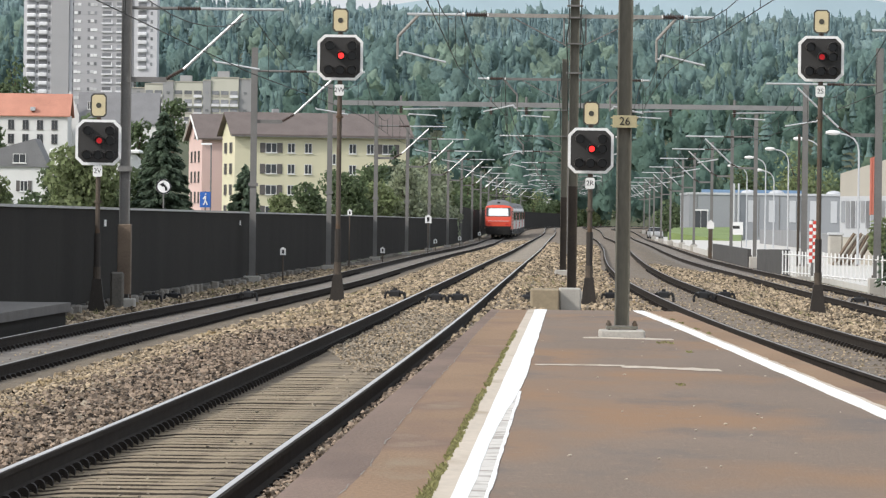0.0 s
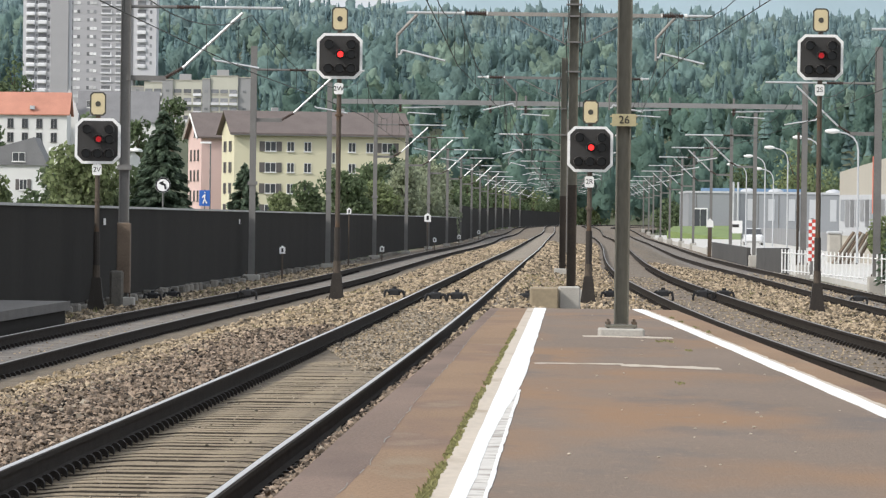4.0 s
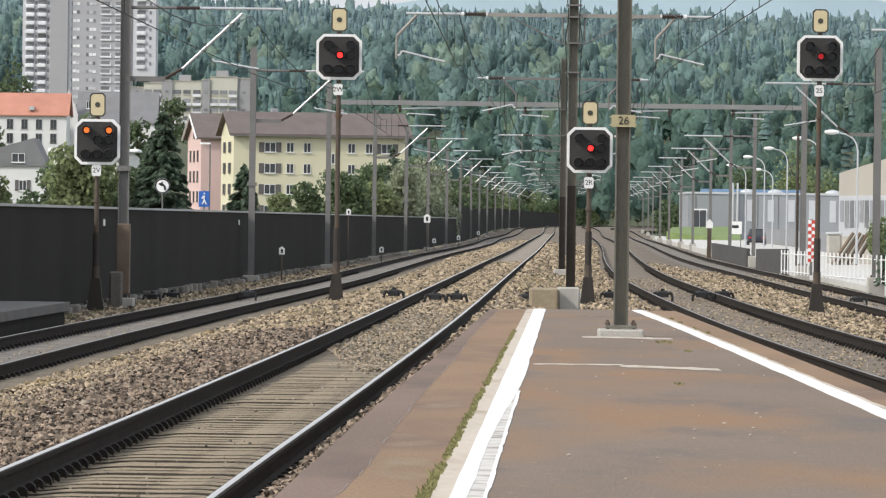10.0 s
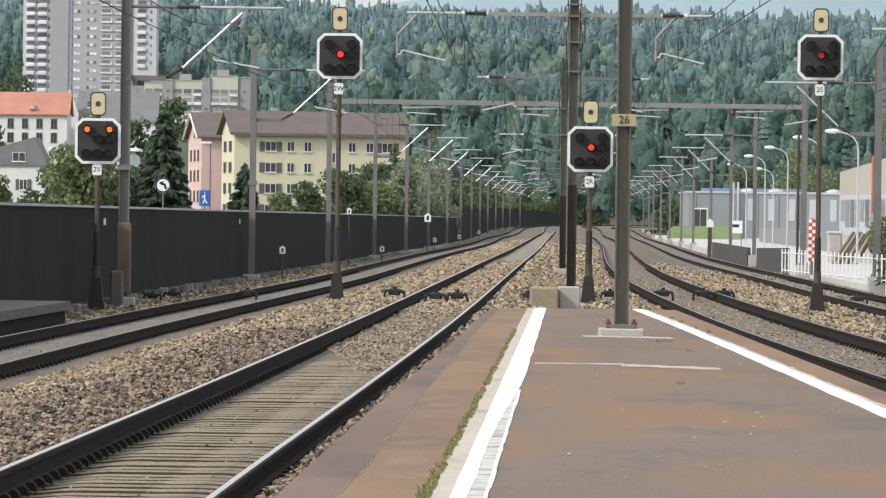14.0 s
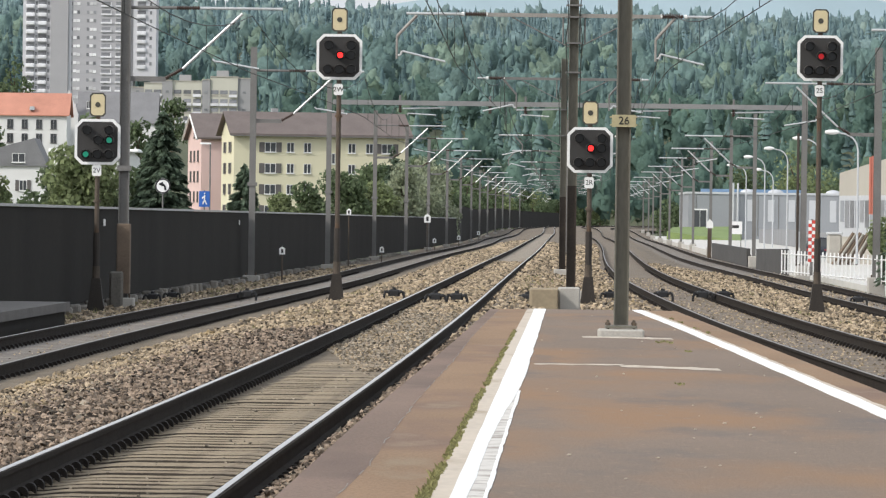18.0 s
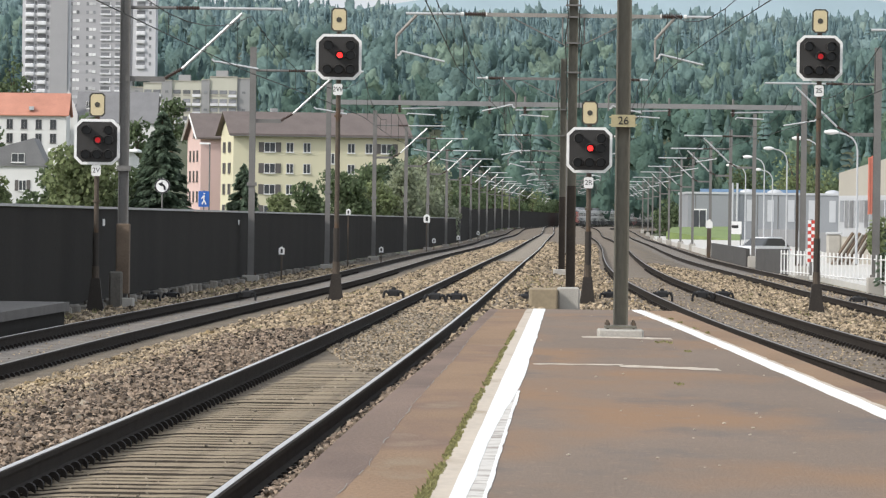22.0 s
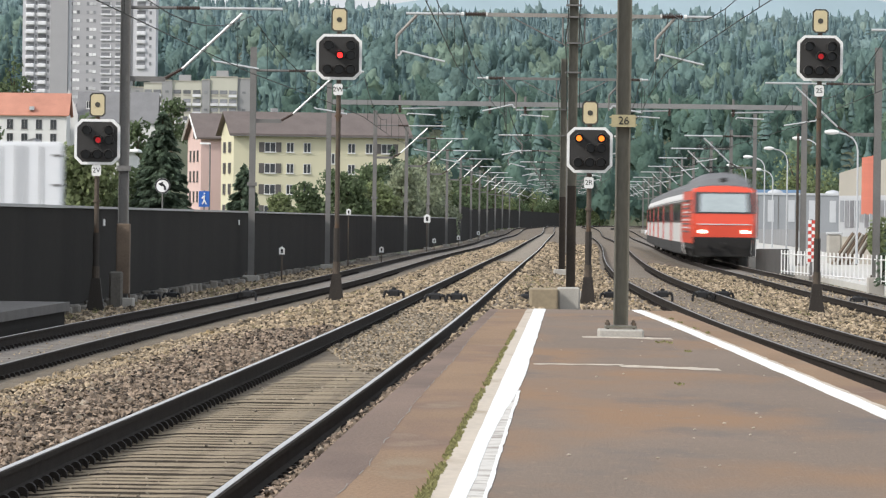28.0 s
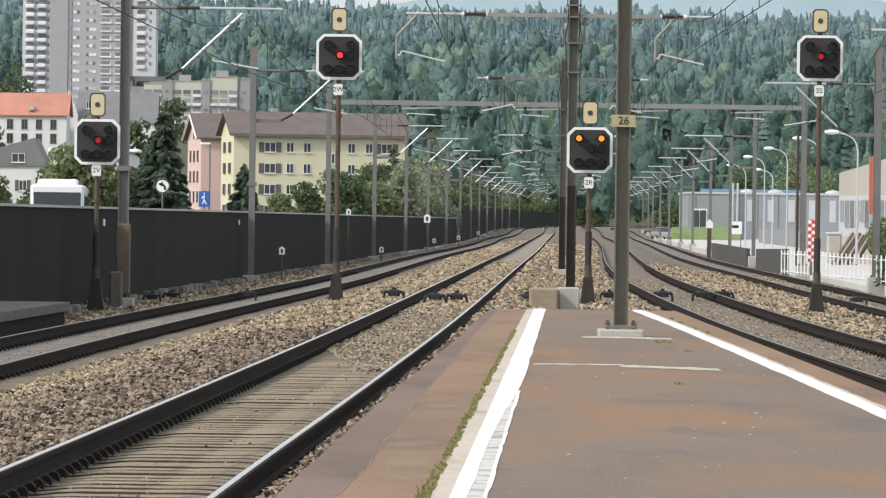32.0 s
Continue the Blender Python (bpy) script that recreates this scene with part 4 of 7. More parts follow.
for i, (y, x, top) in enumerate(CENTRE_MASTS):
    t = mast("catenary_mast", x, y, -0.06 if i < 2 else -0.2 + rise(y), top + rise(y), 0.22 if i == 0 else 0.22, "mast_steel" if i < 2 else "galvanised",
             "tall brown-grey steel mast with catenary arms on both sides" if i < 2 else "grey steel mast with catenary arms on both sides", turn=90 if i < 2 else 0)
    z = (0.06 if i < 2 else 0.2)
    if i < 2:
        for cz in ((5.2, 5.9, 6.52, 6.8) if i == 0 else (4.6, 5.5)):
            bm = B()
            box(bm, -0.19, 0.19, -0.135, 0.135, cz - 0.02, cz + 0.02, 0.005)
            part("clamp", bm, "galvanised", t)
        for k in (-1, 1):
            bm = B()
            bent(bm, [(k * 0.15, -0.12, 4.3), (k * 0.16, -0.13, 5.3), (k * 0.2, -0.14, 6.0), (k * 0.13, -0.13, 6.5), (k * 0.17, -0.12, 7.1)], 0.013, 5)
            part("cable", bm, "wire", t, "thin dark cable tied to the mast")
    arm_pull(t, -1, z, 4.0 if i != 1 else 3.0, "warm_steel" if i == 0 else "galvanised", 1.0 if i < 2 else 1.3, i % 3 != 0)
    arm_pull(t, 1, z, 3.3 if i == 0 else 2.9, "warm_steel" if i == 0 else "galvanised", 1.0 if i < 2 else 1.3, i % 3 != 2)
RIGHT_MASTS = ((130, 14.1), (180, 14.52), (227, 15.21), (290, 16.77), (340, 18.16), (390, 19.39), (450, 20.91), (500, 22.13), (560, 23.55), (620, 25.02), (690, 26.9), (760, 29.0), (840, 31.2))
for i, (y, x) in enumerate(RIGHT_MASTS):
    t = mast("catenary_mast", x, y, -0.15 + rise(y), 7.55 + rise(y), 0.24 if i < 3 else 0.2)
    if i == 2:
        bm = B()
        tube(bm, (-0.26, -0.1, 0), (-0.26, -0.1, 5.6), 0.06, 8)
        part("cable_duct", bm, "coated_steel", t, "thin black cable duct beside the mast")
    if i != 2:
        arm_push(t, -1, 0.15 - 0.3, 3.8, 1.0 if y < 250 else 1.3)

# portal beam over all tracks
portal = thing("catenary_portal", pose(0, 227, 0), "slender grey steel portal beam spanning all four tracks", "portal beam")
bm = B()
box(bm, -4.75, 15.08, -0.12, 0.12, 6.42, 6.62)
part("beam", bm, "portal_steel", portal)
for x in (-1.9, 1.9, 3.4, 7.6, 9.5, 12.2):
    bm = B()
    tube(bm, (x, 0, 6.62), (x, 0, 6.85), 0.05)
    part("beam_post", bm, "galvanised", portal)
    bm = B()
    insulator(bm, (x, 0, 6.42), (x, 0, 6.1), 0.05, 4)
    part("wire_support", bm, "insulator", portal)
for x in (-0.9, 3.9, 8.6, 13.0):
    bm = B()
    bent(bm, [(x - 0.9, 0, 6.28), (x + 0.9, 0, 6.33)], 0.035)
    bent(bm, [(x - 0.7, 0, 6.0), (x - 0.65, 0, 6.08), (x + 0.5, 0, 6.02)], 0.028)
    part("steady_arm", bm, "tube", portal)

# contact and carrying wires
SUPPORT = {"L": [p[0] for p in LEFT_MASTS], "N": [128, 185, 227, 307, 374, 445, 505, 570, 640, 710, 790], "R1": [128, 185, 227, 307, 374, 445, 505, 570, 640, 710, 790], "R2": [p[0] for p in RIGHT_MASTS]}
for k in ("L", "N", "R1", "R2"):
    t = thing("overhead_line", pose(0, 0, 0), "thin dark contact wire and sagging carrying wire with droppers", "overhead wire", "overhead wires")
    sup = [20, 75] + SUPPORT[k]
    low, high, drop = B(), B(), B()
    for i, (a, b) in enumerate(zip(sup, sup[1:])):
        za, zb = 5.25 + LEVEL[k], 5.25 + LEVEL[k]
        sa, sb = (0.2, -0.2) if i % 2 else (-0.2, 0.2)
        pts_l, pts_h = [], []
        n = 10
        for j in range(n + 1):
            q = j / n
            y = a + (b - a) * q
            x = LINE[k](y) + sa + (sb - sa) * q
            zz = rise(y)
            pts_l.append(Vector((x, y, za + zz)))
            pts_h.append(Vector((x, y, za + zz + 1.35 - 0.95 * 4 * q * (1 - q))))
        bent(low, pts_l, 0.011 if b < 300 else 0.016, 4)
        bent(high, pts_h, 0.011 if b < 300 else 0.016, 4)
        for j in range(1, n, 2):
            tube(drop, pts_l[j], pts_h[j], 0.007, 4)
    part("contact_wire", low, "wire", t)
    part("carrying_wire", high, "wire", t)
    part("dropper_wire", drop, "wire", t)["kind"] = "stuff"

# ---------------------------------------------------------------- pole on the platform
t = thing("platform_mast", pose(1.92, 57.7, PZ), "tall olive-brown steel mast on a bolted base plate", "catenary mast")
bm = B()
ibeam(bm, 0, 0, 0.12, 9.0, 0.16, 0.155)
part("post", bm, "mast_steel", t, at=pose(0, 0, 0, 0, 0, 90))
bm = B()
box(bm, -0.17, 0.17, -0.17, 0.17, 0.085, 0.115, 0.01)
part("base_plate", bm, "mast_steel", t)
bm = B()
box(bm, -0.245, 0.245, -0.26, 0.26, -0.02, 0.075, 0.02)
part("footing", bm, "concrete", t)
for a in (-0.14, 0.14):
    for b in (-0.14, 0.14):
        bm = B()
        tube(bm, (a, b, 0.06), (a, b, 0.17), 0.012)
        tube(bm, (a, b, 0.115), (a, b, 0.145), 0.026, 6)
        part("anchor_bolt", bm, "brown_steel", t)
bm = B()
box(bm, -0.13, 0.13, -0.10, -0.085, 2.245, 2.375, 0.004)
box(bm, -0.145, 0.145, -0.094, 0.098, 2.262, 2.276)
box(bm, -0.145, 0.145, -0.094, 0.098, 2.346, 2.360)
plate = part("number_plate", bm, "plate_yellow", t, "yellowish plate with the number 26")


def lettering(text, size, material, parent, m):
    cu = bpy.data.curves.new("lettering", "FONT")
    cu.body, cu.size, cu.extrude, cu.align_x, cu.align_y = text, size, 0.002, "CENTER", "CENTER"
    tmp = bpy.data.objects.new("lettering", cu)
    scene.collection.objects.link(tmp)
    bpy.context.view_layer.update()
    me = bpy.data.meshes.new_from_object(tmp)
    bpy.data.objects.remove(tmp)
    me.materials.clear()
    me.materials.append(M[material])
    ob = new("lettering", me)
    ob.parent = parent
    ob.matrix_basis = m
    return ob


lettering("26", 0.12, "sign_black", plate, pose(0, -0.104, 2.31, 90, 0, 0))

# ---------------------------------------------------------------- light signals


def octagon(w, h, c):
    return [(-w, -h + c), (-w + c, -h), (w - c, -h), (w, -h + c), (w, h - c), (w - c, h), (-w + c, h), (-w, h - c)]


LAMPS = {"a": (-0.24, 0.26), "b": (0.26, 0.26), "c": (0.02, 0.04), "d": (0.26, 0.04), "e": (-0.26, -0.28), "f": (0.0, -0.28), "g": (0.26, -0.28)}


def signal(x, y, z, ground_z, text, label, lit, shutters=(), drop=0.73):
    """A main signal: post, stepped foot, rimmed head with hooded lamps, marker plate above, name plate below."""
    t = thing("railway_signal", pose(x, y, ground_z), label, "railway signal", "railway signals")
    h = z - ground_z
    bm = B()
    tube(bm, (0, 0.1, 0.9), (-0.0, 0.1, h + 0.9), 0.055, 10)
    tube(bm, (0, 0.1, 0.55), (0, 0.1, 0.95), 0.085, 10)
    tube(bm, (0, 0.1, h - 1.35), (0, 0.1, h - 1.3), 0.09, 8)
    part("post", bm, "brown_steel", t)
    bm = B()
    tube(bm, (0, 0.1, 0.6), (0, 0.1, 1.7), 0.075, 10)
    part("post_sleeve", bm, "dark_steel", t, "dark lower sleeve of the post")
    bm = B()
    for s in (-1, 1):
        a = [bm.verts.new(p) for p in ((s * 0.06, 0.0, 0.62), (s * 0.20, 0.0, 0.0), (s * 0.06, 0.0, 0.0), (s * 0.06, 0.2, 0.62), (s * 0.20, 0.2, 0.0), (s * 0.06, 0.2, 0.0))]
        for q in ((0, 1, 2), (3, 5, 4), (0, 3, 4, 1), (1, 4, 5, 2), (2, 5, 3, 0)):
            bm.faces.new([a[i] for i in q])
    prism(bm, [(-0.17, -0.3), (0.17, -0.3), (0.165, 0.12), (0.12, 0.5), (0.10, 0.68), (-0.10, 0.68), (-0.12, 0.5), (-0.165, 0.12)], 0.01, 0.19)
    part("foot", bm, "dark_steel", t)
    head = part("signal_head", _board(octagon(0.455, 0.455, 0.13), 0.0, 0.10), "signal_board", t, "black signal head with a white rim", pose(0, 0, h))
    part("rim", _ring(octagon(0.51, 0.51, 0.155), octagon(0.45, 0.45, 0.128), -0.012, 0.08), "sign_white", head, "white rim")
    for key, (lx, lz) in LAMPS.items():
        bm = B()
        n = 14
        ring = [(math.cos(math.pi * (i / n * 1.3 - 0.15)), math.sin(math.pi * (i / n * 1.3 - 0.15))) for i in range(n + 1)]
        o = [bm.verts.new((lx + 0.115 * c, -0.02, lz + 0.115 * s)) for c, s in ring]
        p = [bm.verts.new((lx + 0.11 * c, -0.20 - 0.10 * max(s, 0), lz + 0.11 * s)) for c, s in ring]
        q = [bm.verts.new((lx + 0.10 * c, -0.20 - 0.10 * max(s, 0), lz + 0.10 * s)) for c, s in ring]
        r = [bm.verts.new((lx + 0.105 * c, -0.02, lz + 0.105 * s)) for c, s in ring]
        for i in range(n):
            bm.faces.new((o[i], o[i + 1], p[i + 1], p[i]))
            bm.faces.new((p[i], p[i + 1], q[i + 1], q[i]))
            bm.faces.new((q[i], q[i + 1], r[i + 1], r[i]))
        hood = part("lamp_hood", bm, "hood", head)
        bm = B()
        tube(bm, (lx, -0.004, lz), (lx, -0.018, lz), 0.10, 18, 0.09)
        part("lens", bm, "lens_dark", hood)
        if key in lit:
            bm = B()
            tube(bm, (lx, -0.01, lz), (lx, -0.024, lz), 0.07, 16, 0.06)
            part("bulb", bm, lit[key], hood, "glowing lamp")
    bm = B()
    c0, c1 = octagon(0.18, 0.265, 0.06), octagon(0.15, 0.235, 0.05)
    plate = part("marker_plate", _board(c1, -0.02, 0.0), "sign_yellow", t, "cream marker plate with a dark disc", pose(0, 0, h + 0.83))
    part("frame", _ring(c0, c1, -0.022, 0.0), "signal_frame", plate, "dark frame")
    bm = B()
    tube(bm, (0, -0.03, 0), (0, -0.022, 0), 0.06, 16)
    part("disc", bm, "signal_frame", plate)
    np_ = part("name_plate", _board(octagon(0.105, 0.125, 0.03), -0.02, 0.0), "sign_white", t, "small white plate with the letters " + text, pose(-0.01, 0, h - drop))
    lettering(text, 0.155, "sign_black", np_, pose(0, -0.023, 0, 90, 0, 0))
    caps = {}
    # added discs, no part of the signal, that block the glow of unlit lamps
    for key in shutters:
        lx, lz = LAMPS[key]
        bm = B()
        tube(bm, (0, -0.027, 0), (0, -0.033, 0), 0.085, 16)
        caps[key] = part("lamp_shutter", bm, "lens_dark", head, "added dark cover hiding an unlit lamp", pose(lx, 0, lz))
    return t, caps


def _board(outline, y0, y1):
    bm = B()
    prism(bm, outline, y0, y1)
    return bm


def _ring(outer, inner, y0, y1):
    bm = B()
    n = len(outer)
    rows = [[bm.verts.new((x, y, z)) for x, z in o] for o, y in ((outer, y1), (outer, y0), (inner, y0), (inner, y1))]
    for a in range(4):
        for i in range(n):
            j = (i + 1) % n
            bm.faces.new((rows[a][i], rows[a][j], rows[(a + 1) % 4][j], rows[(a + 1) % 4][i]))
    return bm


signal(-2.38, 120, 5.2, -0.33, "2W", "tall railway signal showing one red lamp between the tracks", {"c": "lamp_red"})
signal(8.37, 120, 5.31, -0.42, "2S", "tall railway signal showing a dim red lamp between the tracks", {"c": "lamp_red_dim"})
_, COVER_V = signal(-7.76, 120, 3.23, -0.5, "2V", "low railway signal before the black noise barrier", {"c": "lamp_red_dim", "a": "lamp_orange", "b": "lamp_orange", "d": "lamp_green", "e": "lamp_green"}, ("a", "b", "c", "d", "e"), 0.64)
_, COVER_R = signal(3.25, 120, 3.19, -0.33, "2R", "low railway signal beside the tall masts beyond the platform", {"c": "lamp_red", "a": "lamp_amber", "b": "lamp_amber"}, ("a", "b", "c"))

# ---------------------------------------------------------------- trees


def leaf_cloud(name, material, centres, count, size, seed, flat=0.0):
    """Many small tilted leaf clumps filling the given balls (centre, radii), as one mesh."""
    rs = np.random.RandomState(seed)
    vols = np.array([r[0] * r[1] * r[2] for c, r in centres])
    pick = rs.choice(len(centres), count, p=vols / vols.sum())
    d = rs.normal(size=(count, 3))
    d /= np.linalg.norm(d, axis=1)[:, None]
    rad = (0.55 + 0.5 * rs.rand(count, 1) ** 0.6)
    c = np.array([centres[i][0] for i in pick], float)
    r = np.array([centres[i][1] for i in pick], float)
    p = c + d * rad * r
    u = rs.normal(size=(count, 3))
    u[:, 2] *= 1 - flat
    u /= np.linalg.norm(u, axis=1)[:, None]
    n = d + 0.42 * rs.normal(size=(count, 3))
    w = np.cross(n, u)
    w /= np.linalg.norm(w, axis=1)[:, None]
    s = size * (0.5 + rs.rand(count, 1))
    v = np.stack([p - u * s, p + w * s * 0.6, p + u * s, p - w * s * 0.6], 1).reshape(-1, 3)
    f = np.arange(count * 4).reshape(-1, 4)
    return quad_mesh(name, v.tolist(), f.tolist(), material)


def tree(x, y, z, h, w, seed, material="leaf", count=1400, label="leafy green tree behind the noise barrier", leaf=0.3, trunk=0.3):
    t = thing("tree", pose(x, y, z), label, "tree", "trees")
    rnd = random.Random(seed)
    bm = B()
    tube(bm, (0, 0, -0.5), (0.1, 0, h * 0.55), 0.05 * w, 8, 0.02 * w)
    balls = []
    for i in range(11):
        a, q = rnd.random() * 6.28, rnd.random()
        lx, ly, lz = math.cos(a) * w * 0.3 * (1.15 - q * 0.7), math.sin(a) * w * 0.3 * (1.15 - q * 0.7), h * (trunk + (0.92 - trunk) * q)
        k = w * (0.16 + 0.12 * rnd.random())
        balls.append(((lx, ly, lz), (k, k, k * 0.8)))
        tube(bm, (0.05, 0, h * 0.3 + h * 0.2 * q), (lx, ly, lz), 0.018 * w, 5, 0.006 * w)
    balls.append(((0, 0, h * 0.55), (w * 0.33, w * 0.33, h * 0.3)))
    part("trunk", bm, "bark", t)
    part("crown", leaf_cloud("crown", M[material], balls, count, leaf, seed), None, t)
    return t


def conifer(x, y, z, h, w, seed, count=2200, label="dark green conifer behind the noise barrier", leaf=0.28):
    """A trunk with tiers of drooping branches, each feathered with needle sprays."""
    t = thing("conifer", pose(x, y, z), label, "tree", "trees")
    bm = B()
    tube(bm, (0, 0, -0.5), (0, 0, h * 0.97), 0.03 * w + 0.08, 8, 0.02)
    rs = np.random.RandomState(seed)
    tiers = 38
    branches = []
    for i in range(tiers):
        q = (i + rs.rand() * 0.6) / tiers
        for j in range(9):
            a = rs.rand() * 6.283
            reach = w / 2 * (1 - q) ** 0.7 * (0.70 + 0.34 * rs.rand()) + 0.06
            branches.append((h * (0.05 + 0.93 * q), a, reach))
            if j < 4:
                zc = h * (0.05 + 0.93 * q)
                tube(bm, (0, 0, zc), (math.cos(a) * reach * 0.85, math.sin(a) * reach * 0.85, zc - reach * 0.22), 0.03, 4, 0.01)
    part("trunk", bm, "bark", t)
    br = np.array(branches)
    pick = rs.choice(len(br), count, p=br[:, 2] / br[:, 2].sum())
    zc, a, reach = br[pick, 0], br[pick, 1], br[pick, 2]
    s = 0.18 + 0.85 * rs.rand(count) ** 0.7
    side = (rs.rand(count) - 0.5) * reach * 0.55 * (1.15 - s)
    out = np.stack([np.cos(a), np.sin(a), np.zeros(count)], 1)
    lat = np.stack([-np.sin(a), np.cos(a), np.zeros(count)], 1)
    p = out * (s * reach)[:, None] + lat * side[:, None]
    p[:, 2] = zc - reach * 0.16 * s ** 1.3 + 0.10 * rs.normal(size=count) * leaf * 3
    u = out * (0.7 + 0.3 * rs.rand(count, 1)) + lat * (np.sign(side)[:, None] * 0.7 * rs.rand(count, 1))
    u[:, 2] -= 0.25 + 0.4 * rs.rand(count)
    u /= np.linalg.norm(u, axis=1)[:, None]
    n = out * 0.5 + (0, 0, 0.8) + 0.35 * rs.normal(size=(count, 3))
    v = np.cross(n, u)
    v /= np.linalg.norm(v, axis=1)[:, None]
    k = leaf * (0.6 + 0.8 * rs.rand(count, 1))
    quad = np.stack([p - u * k, p + v * k * 0.4, p + u * k, p - v * k * 0.4], 1).reshape(-1, 3)
    part("crown", quad_mesh("crown", quad.tolist(), np.arange(count * 4).reshape(-1, 4).tolist(), M["needle"]), None, t)
    return t


# woods on the hillside
def crown_shapes(conifers, many, seed):
    """A few crown meshes of unit height and width, the sides that face the valley only."""
    rs = np.random.RandomState(seed)
    shapes = []
    bm = B()
    bmesh.ops.create_icosphere(bm, subdivisions=3, radius=1.0)
    ball = np.array([tuple(v.co) for v in bm.verts])
    tris = np.array([[v.index for v in f.verts] for f in bm.faces])
    bm.free()
    for i in range(many):
        if conifers:
            # a spire of ragged, drooping tiers
            tiers, seg = 9, 9
            v, q = [], []
            for t in range(tiers):
                u = t / tiers
                for skirt in (1.0, 0.52):
                    r = 0.5 * (1.02 - u) ** 0.85 * skirt
                    z = 0.08 + 0.92 * u + (0.0 if skirt == 1.0 else 0.055)
                    for j in range(seg):
                        a = 6.2832 * (j + 0.5 * (t % 2)) / seg
                        k = r * (0.62 + 0.62 * rs.rand()) if skirt == 1.0 else r
                        v.append((k * math.cos(a), k * math.sin(a), z - (0.05 * rs.rand() if skirt == 1.0 else 0)))
            v.append((0, 0, 1.03))
            rows = 2 * tiers
            for a in range(rows - 1):
                for j in range(seg):
                    p, n = a * seg + j, a * seg + (j + 1) % seg
                    q += [(p, n, n + seg), (p, n + seg, p + seg)]
            q += [((rows - 1) * seg + j, (rows - 1) * seg + (j + 1) % seg, rows * seg) for j in range(seg)]
            v, q = np.array(v), np.array(q)
        else:
            # a rounded crown of bulging lobes
            lobes = rs.normal(size=(30, 3))
            lobes[:, 2] += 0.4
            lobes /= np.linalg.norm(lobes, axis=1)[:, None]
            far = 1 - ball @ lobes.T
            bulge = (np.exp(-far / 0.035) * (0.55 + 0.6 * rs.rand(30))).max(axis=1)
            r = 0.56 + 0.38 * bulge + 0.10 * rs.normal(size=len(ball))
            v = ball * r[:, None] * (0.5, 0.5, 0.42) + (0, 0, 0.58)
            q = tris
        n = np.cross(v[q[:, 1]] - v[q[:, 0]], v[q[:, 2]] - v[q[:, 0]])
        n /= np.linalg.norm(n, axis=1)[:, None] + 1e-9
        q = q[(n[:, 1] < 0.3) & (n[:, 2] > -0.75)]
        used, q = np.unique(q, return_inverse=True)
        shapes.append((v[used], q.reshape(-1, 3)))
    return shapes


CROWNS = {True: crown_shapes(True, 10, 3), False: crown_shapes(False, 12, 4)}


def woods(name, n, y0, y1, seed, material, conifers, xr=(-0.1, 0.1), label="dense mixed forest covering the hillside", hscale=1.0, sprays=40):
    """Trees of the hillside: solid crowns with loose leaf sprays about them, joined as one stand."""
    rs = np.random.RandomState(seed)
    vs, fs, base = [], [], 0
    for i in range(n):
        y = math.sqrt(y0 * y0 + (y1 * y1 - y0 * y0) * rs.rand())
        x = y * (xr[0] + (xr[1] - xr[0]) * rs.rand())
        if (y < 1995 and x < -y * 0.05) or (y < 1420 and x < -38) or (y < 1860 and x < -y * 0.034):
            continue
        h = (11 + 11 * rs.rand()) * hscale
        w = h * (0.40 if conifers else 0.46) * (0.8 + 0.45 * rs.rand())
        v, q = CROWNS[conifers][rs.randint(len(CROWNS[conifers]))]
        v = v * (w * rs.choice((-1, 1)), w, h)
        if sprays:
            pick = rs.randint(0, len(v), sprays)
            d = v[pick] - (0, 0, h * 0.5)
            d = d / np.linalg.norm(d, axis=1)[:, None] + 0.6 * rs.normal(size=(sprays, 3))
            a = np.cross(d, rs.normal(size=(sprays, 3)))
            a /= np.linalg.norm(a, axis=1)[:, None]
            b = np.cross(d, a)
            b /= np.linalg.norm(b, axis=1)[:, None]
            k = (0.25 + 0.5 * rs.rand(sprays, 1)) * (y1 / 3400)
            c = v[pick] * (1.03, 1.03, 1.01)
            leaves = np.stack([c - a * k, c + b * k * 0.8, c + a * k], 1).reshape(-1, 3)
            q = np.concatenate([q, len(v) + np.arange(3 * sprays).reshape(-1, 3)])
            v = np.concatenate([v, leaves])
        vs.append(v + (x, y, height(x, y) - 0.8))
        fs.append(q + base)
        base += len(v)
    v, f = np.concatenate(vs), np.concatenate(fs)
    me = bpy.data.meshes.new(name)
    me.vertices.add(len(v))
    me.vertices.foreach_set("co", v.ravel())
    me.loops.add(3 * len(f))
    me.loops.foreach_set("vertex_index", f.ravel())
    me.polygons.add(len(f))
    me.polygons.foreach_set("loop_start", np.arange(0, 3 * len(f), 3))
    me.materials.append(M[material])
    me.update(calc_edges=True)
    return tagged(new(name, me), label, "forest", kind="stuff")


# stands ordered by distance; the farthest carry most haze in their colour
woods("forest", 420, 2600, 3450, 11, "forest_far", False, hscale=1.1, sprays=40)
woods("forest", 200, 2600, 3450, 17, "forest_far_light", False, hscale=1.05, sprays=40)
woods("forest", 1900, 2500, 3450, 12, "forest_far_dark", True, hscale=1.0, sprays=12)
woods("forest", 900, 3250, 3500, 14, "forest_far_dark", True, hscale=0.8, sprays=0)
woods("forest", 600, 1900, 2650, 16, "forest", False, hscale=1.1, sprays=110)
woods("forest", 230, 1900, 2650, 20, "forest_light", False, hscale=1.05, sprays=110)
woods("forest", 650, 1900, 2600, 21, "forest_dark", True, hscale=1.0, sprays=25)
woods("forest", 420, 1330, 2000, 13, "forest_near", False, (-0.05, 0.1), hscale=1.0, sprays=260)
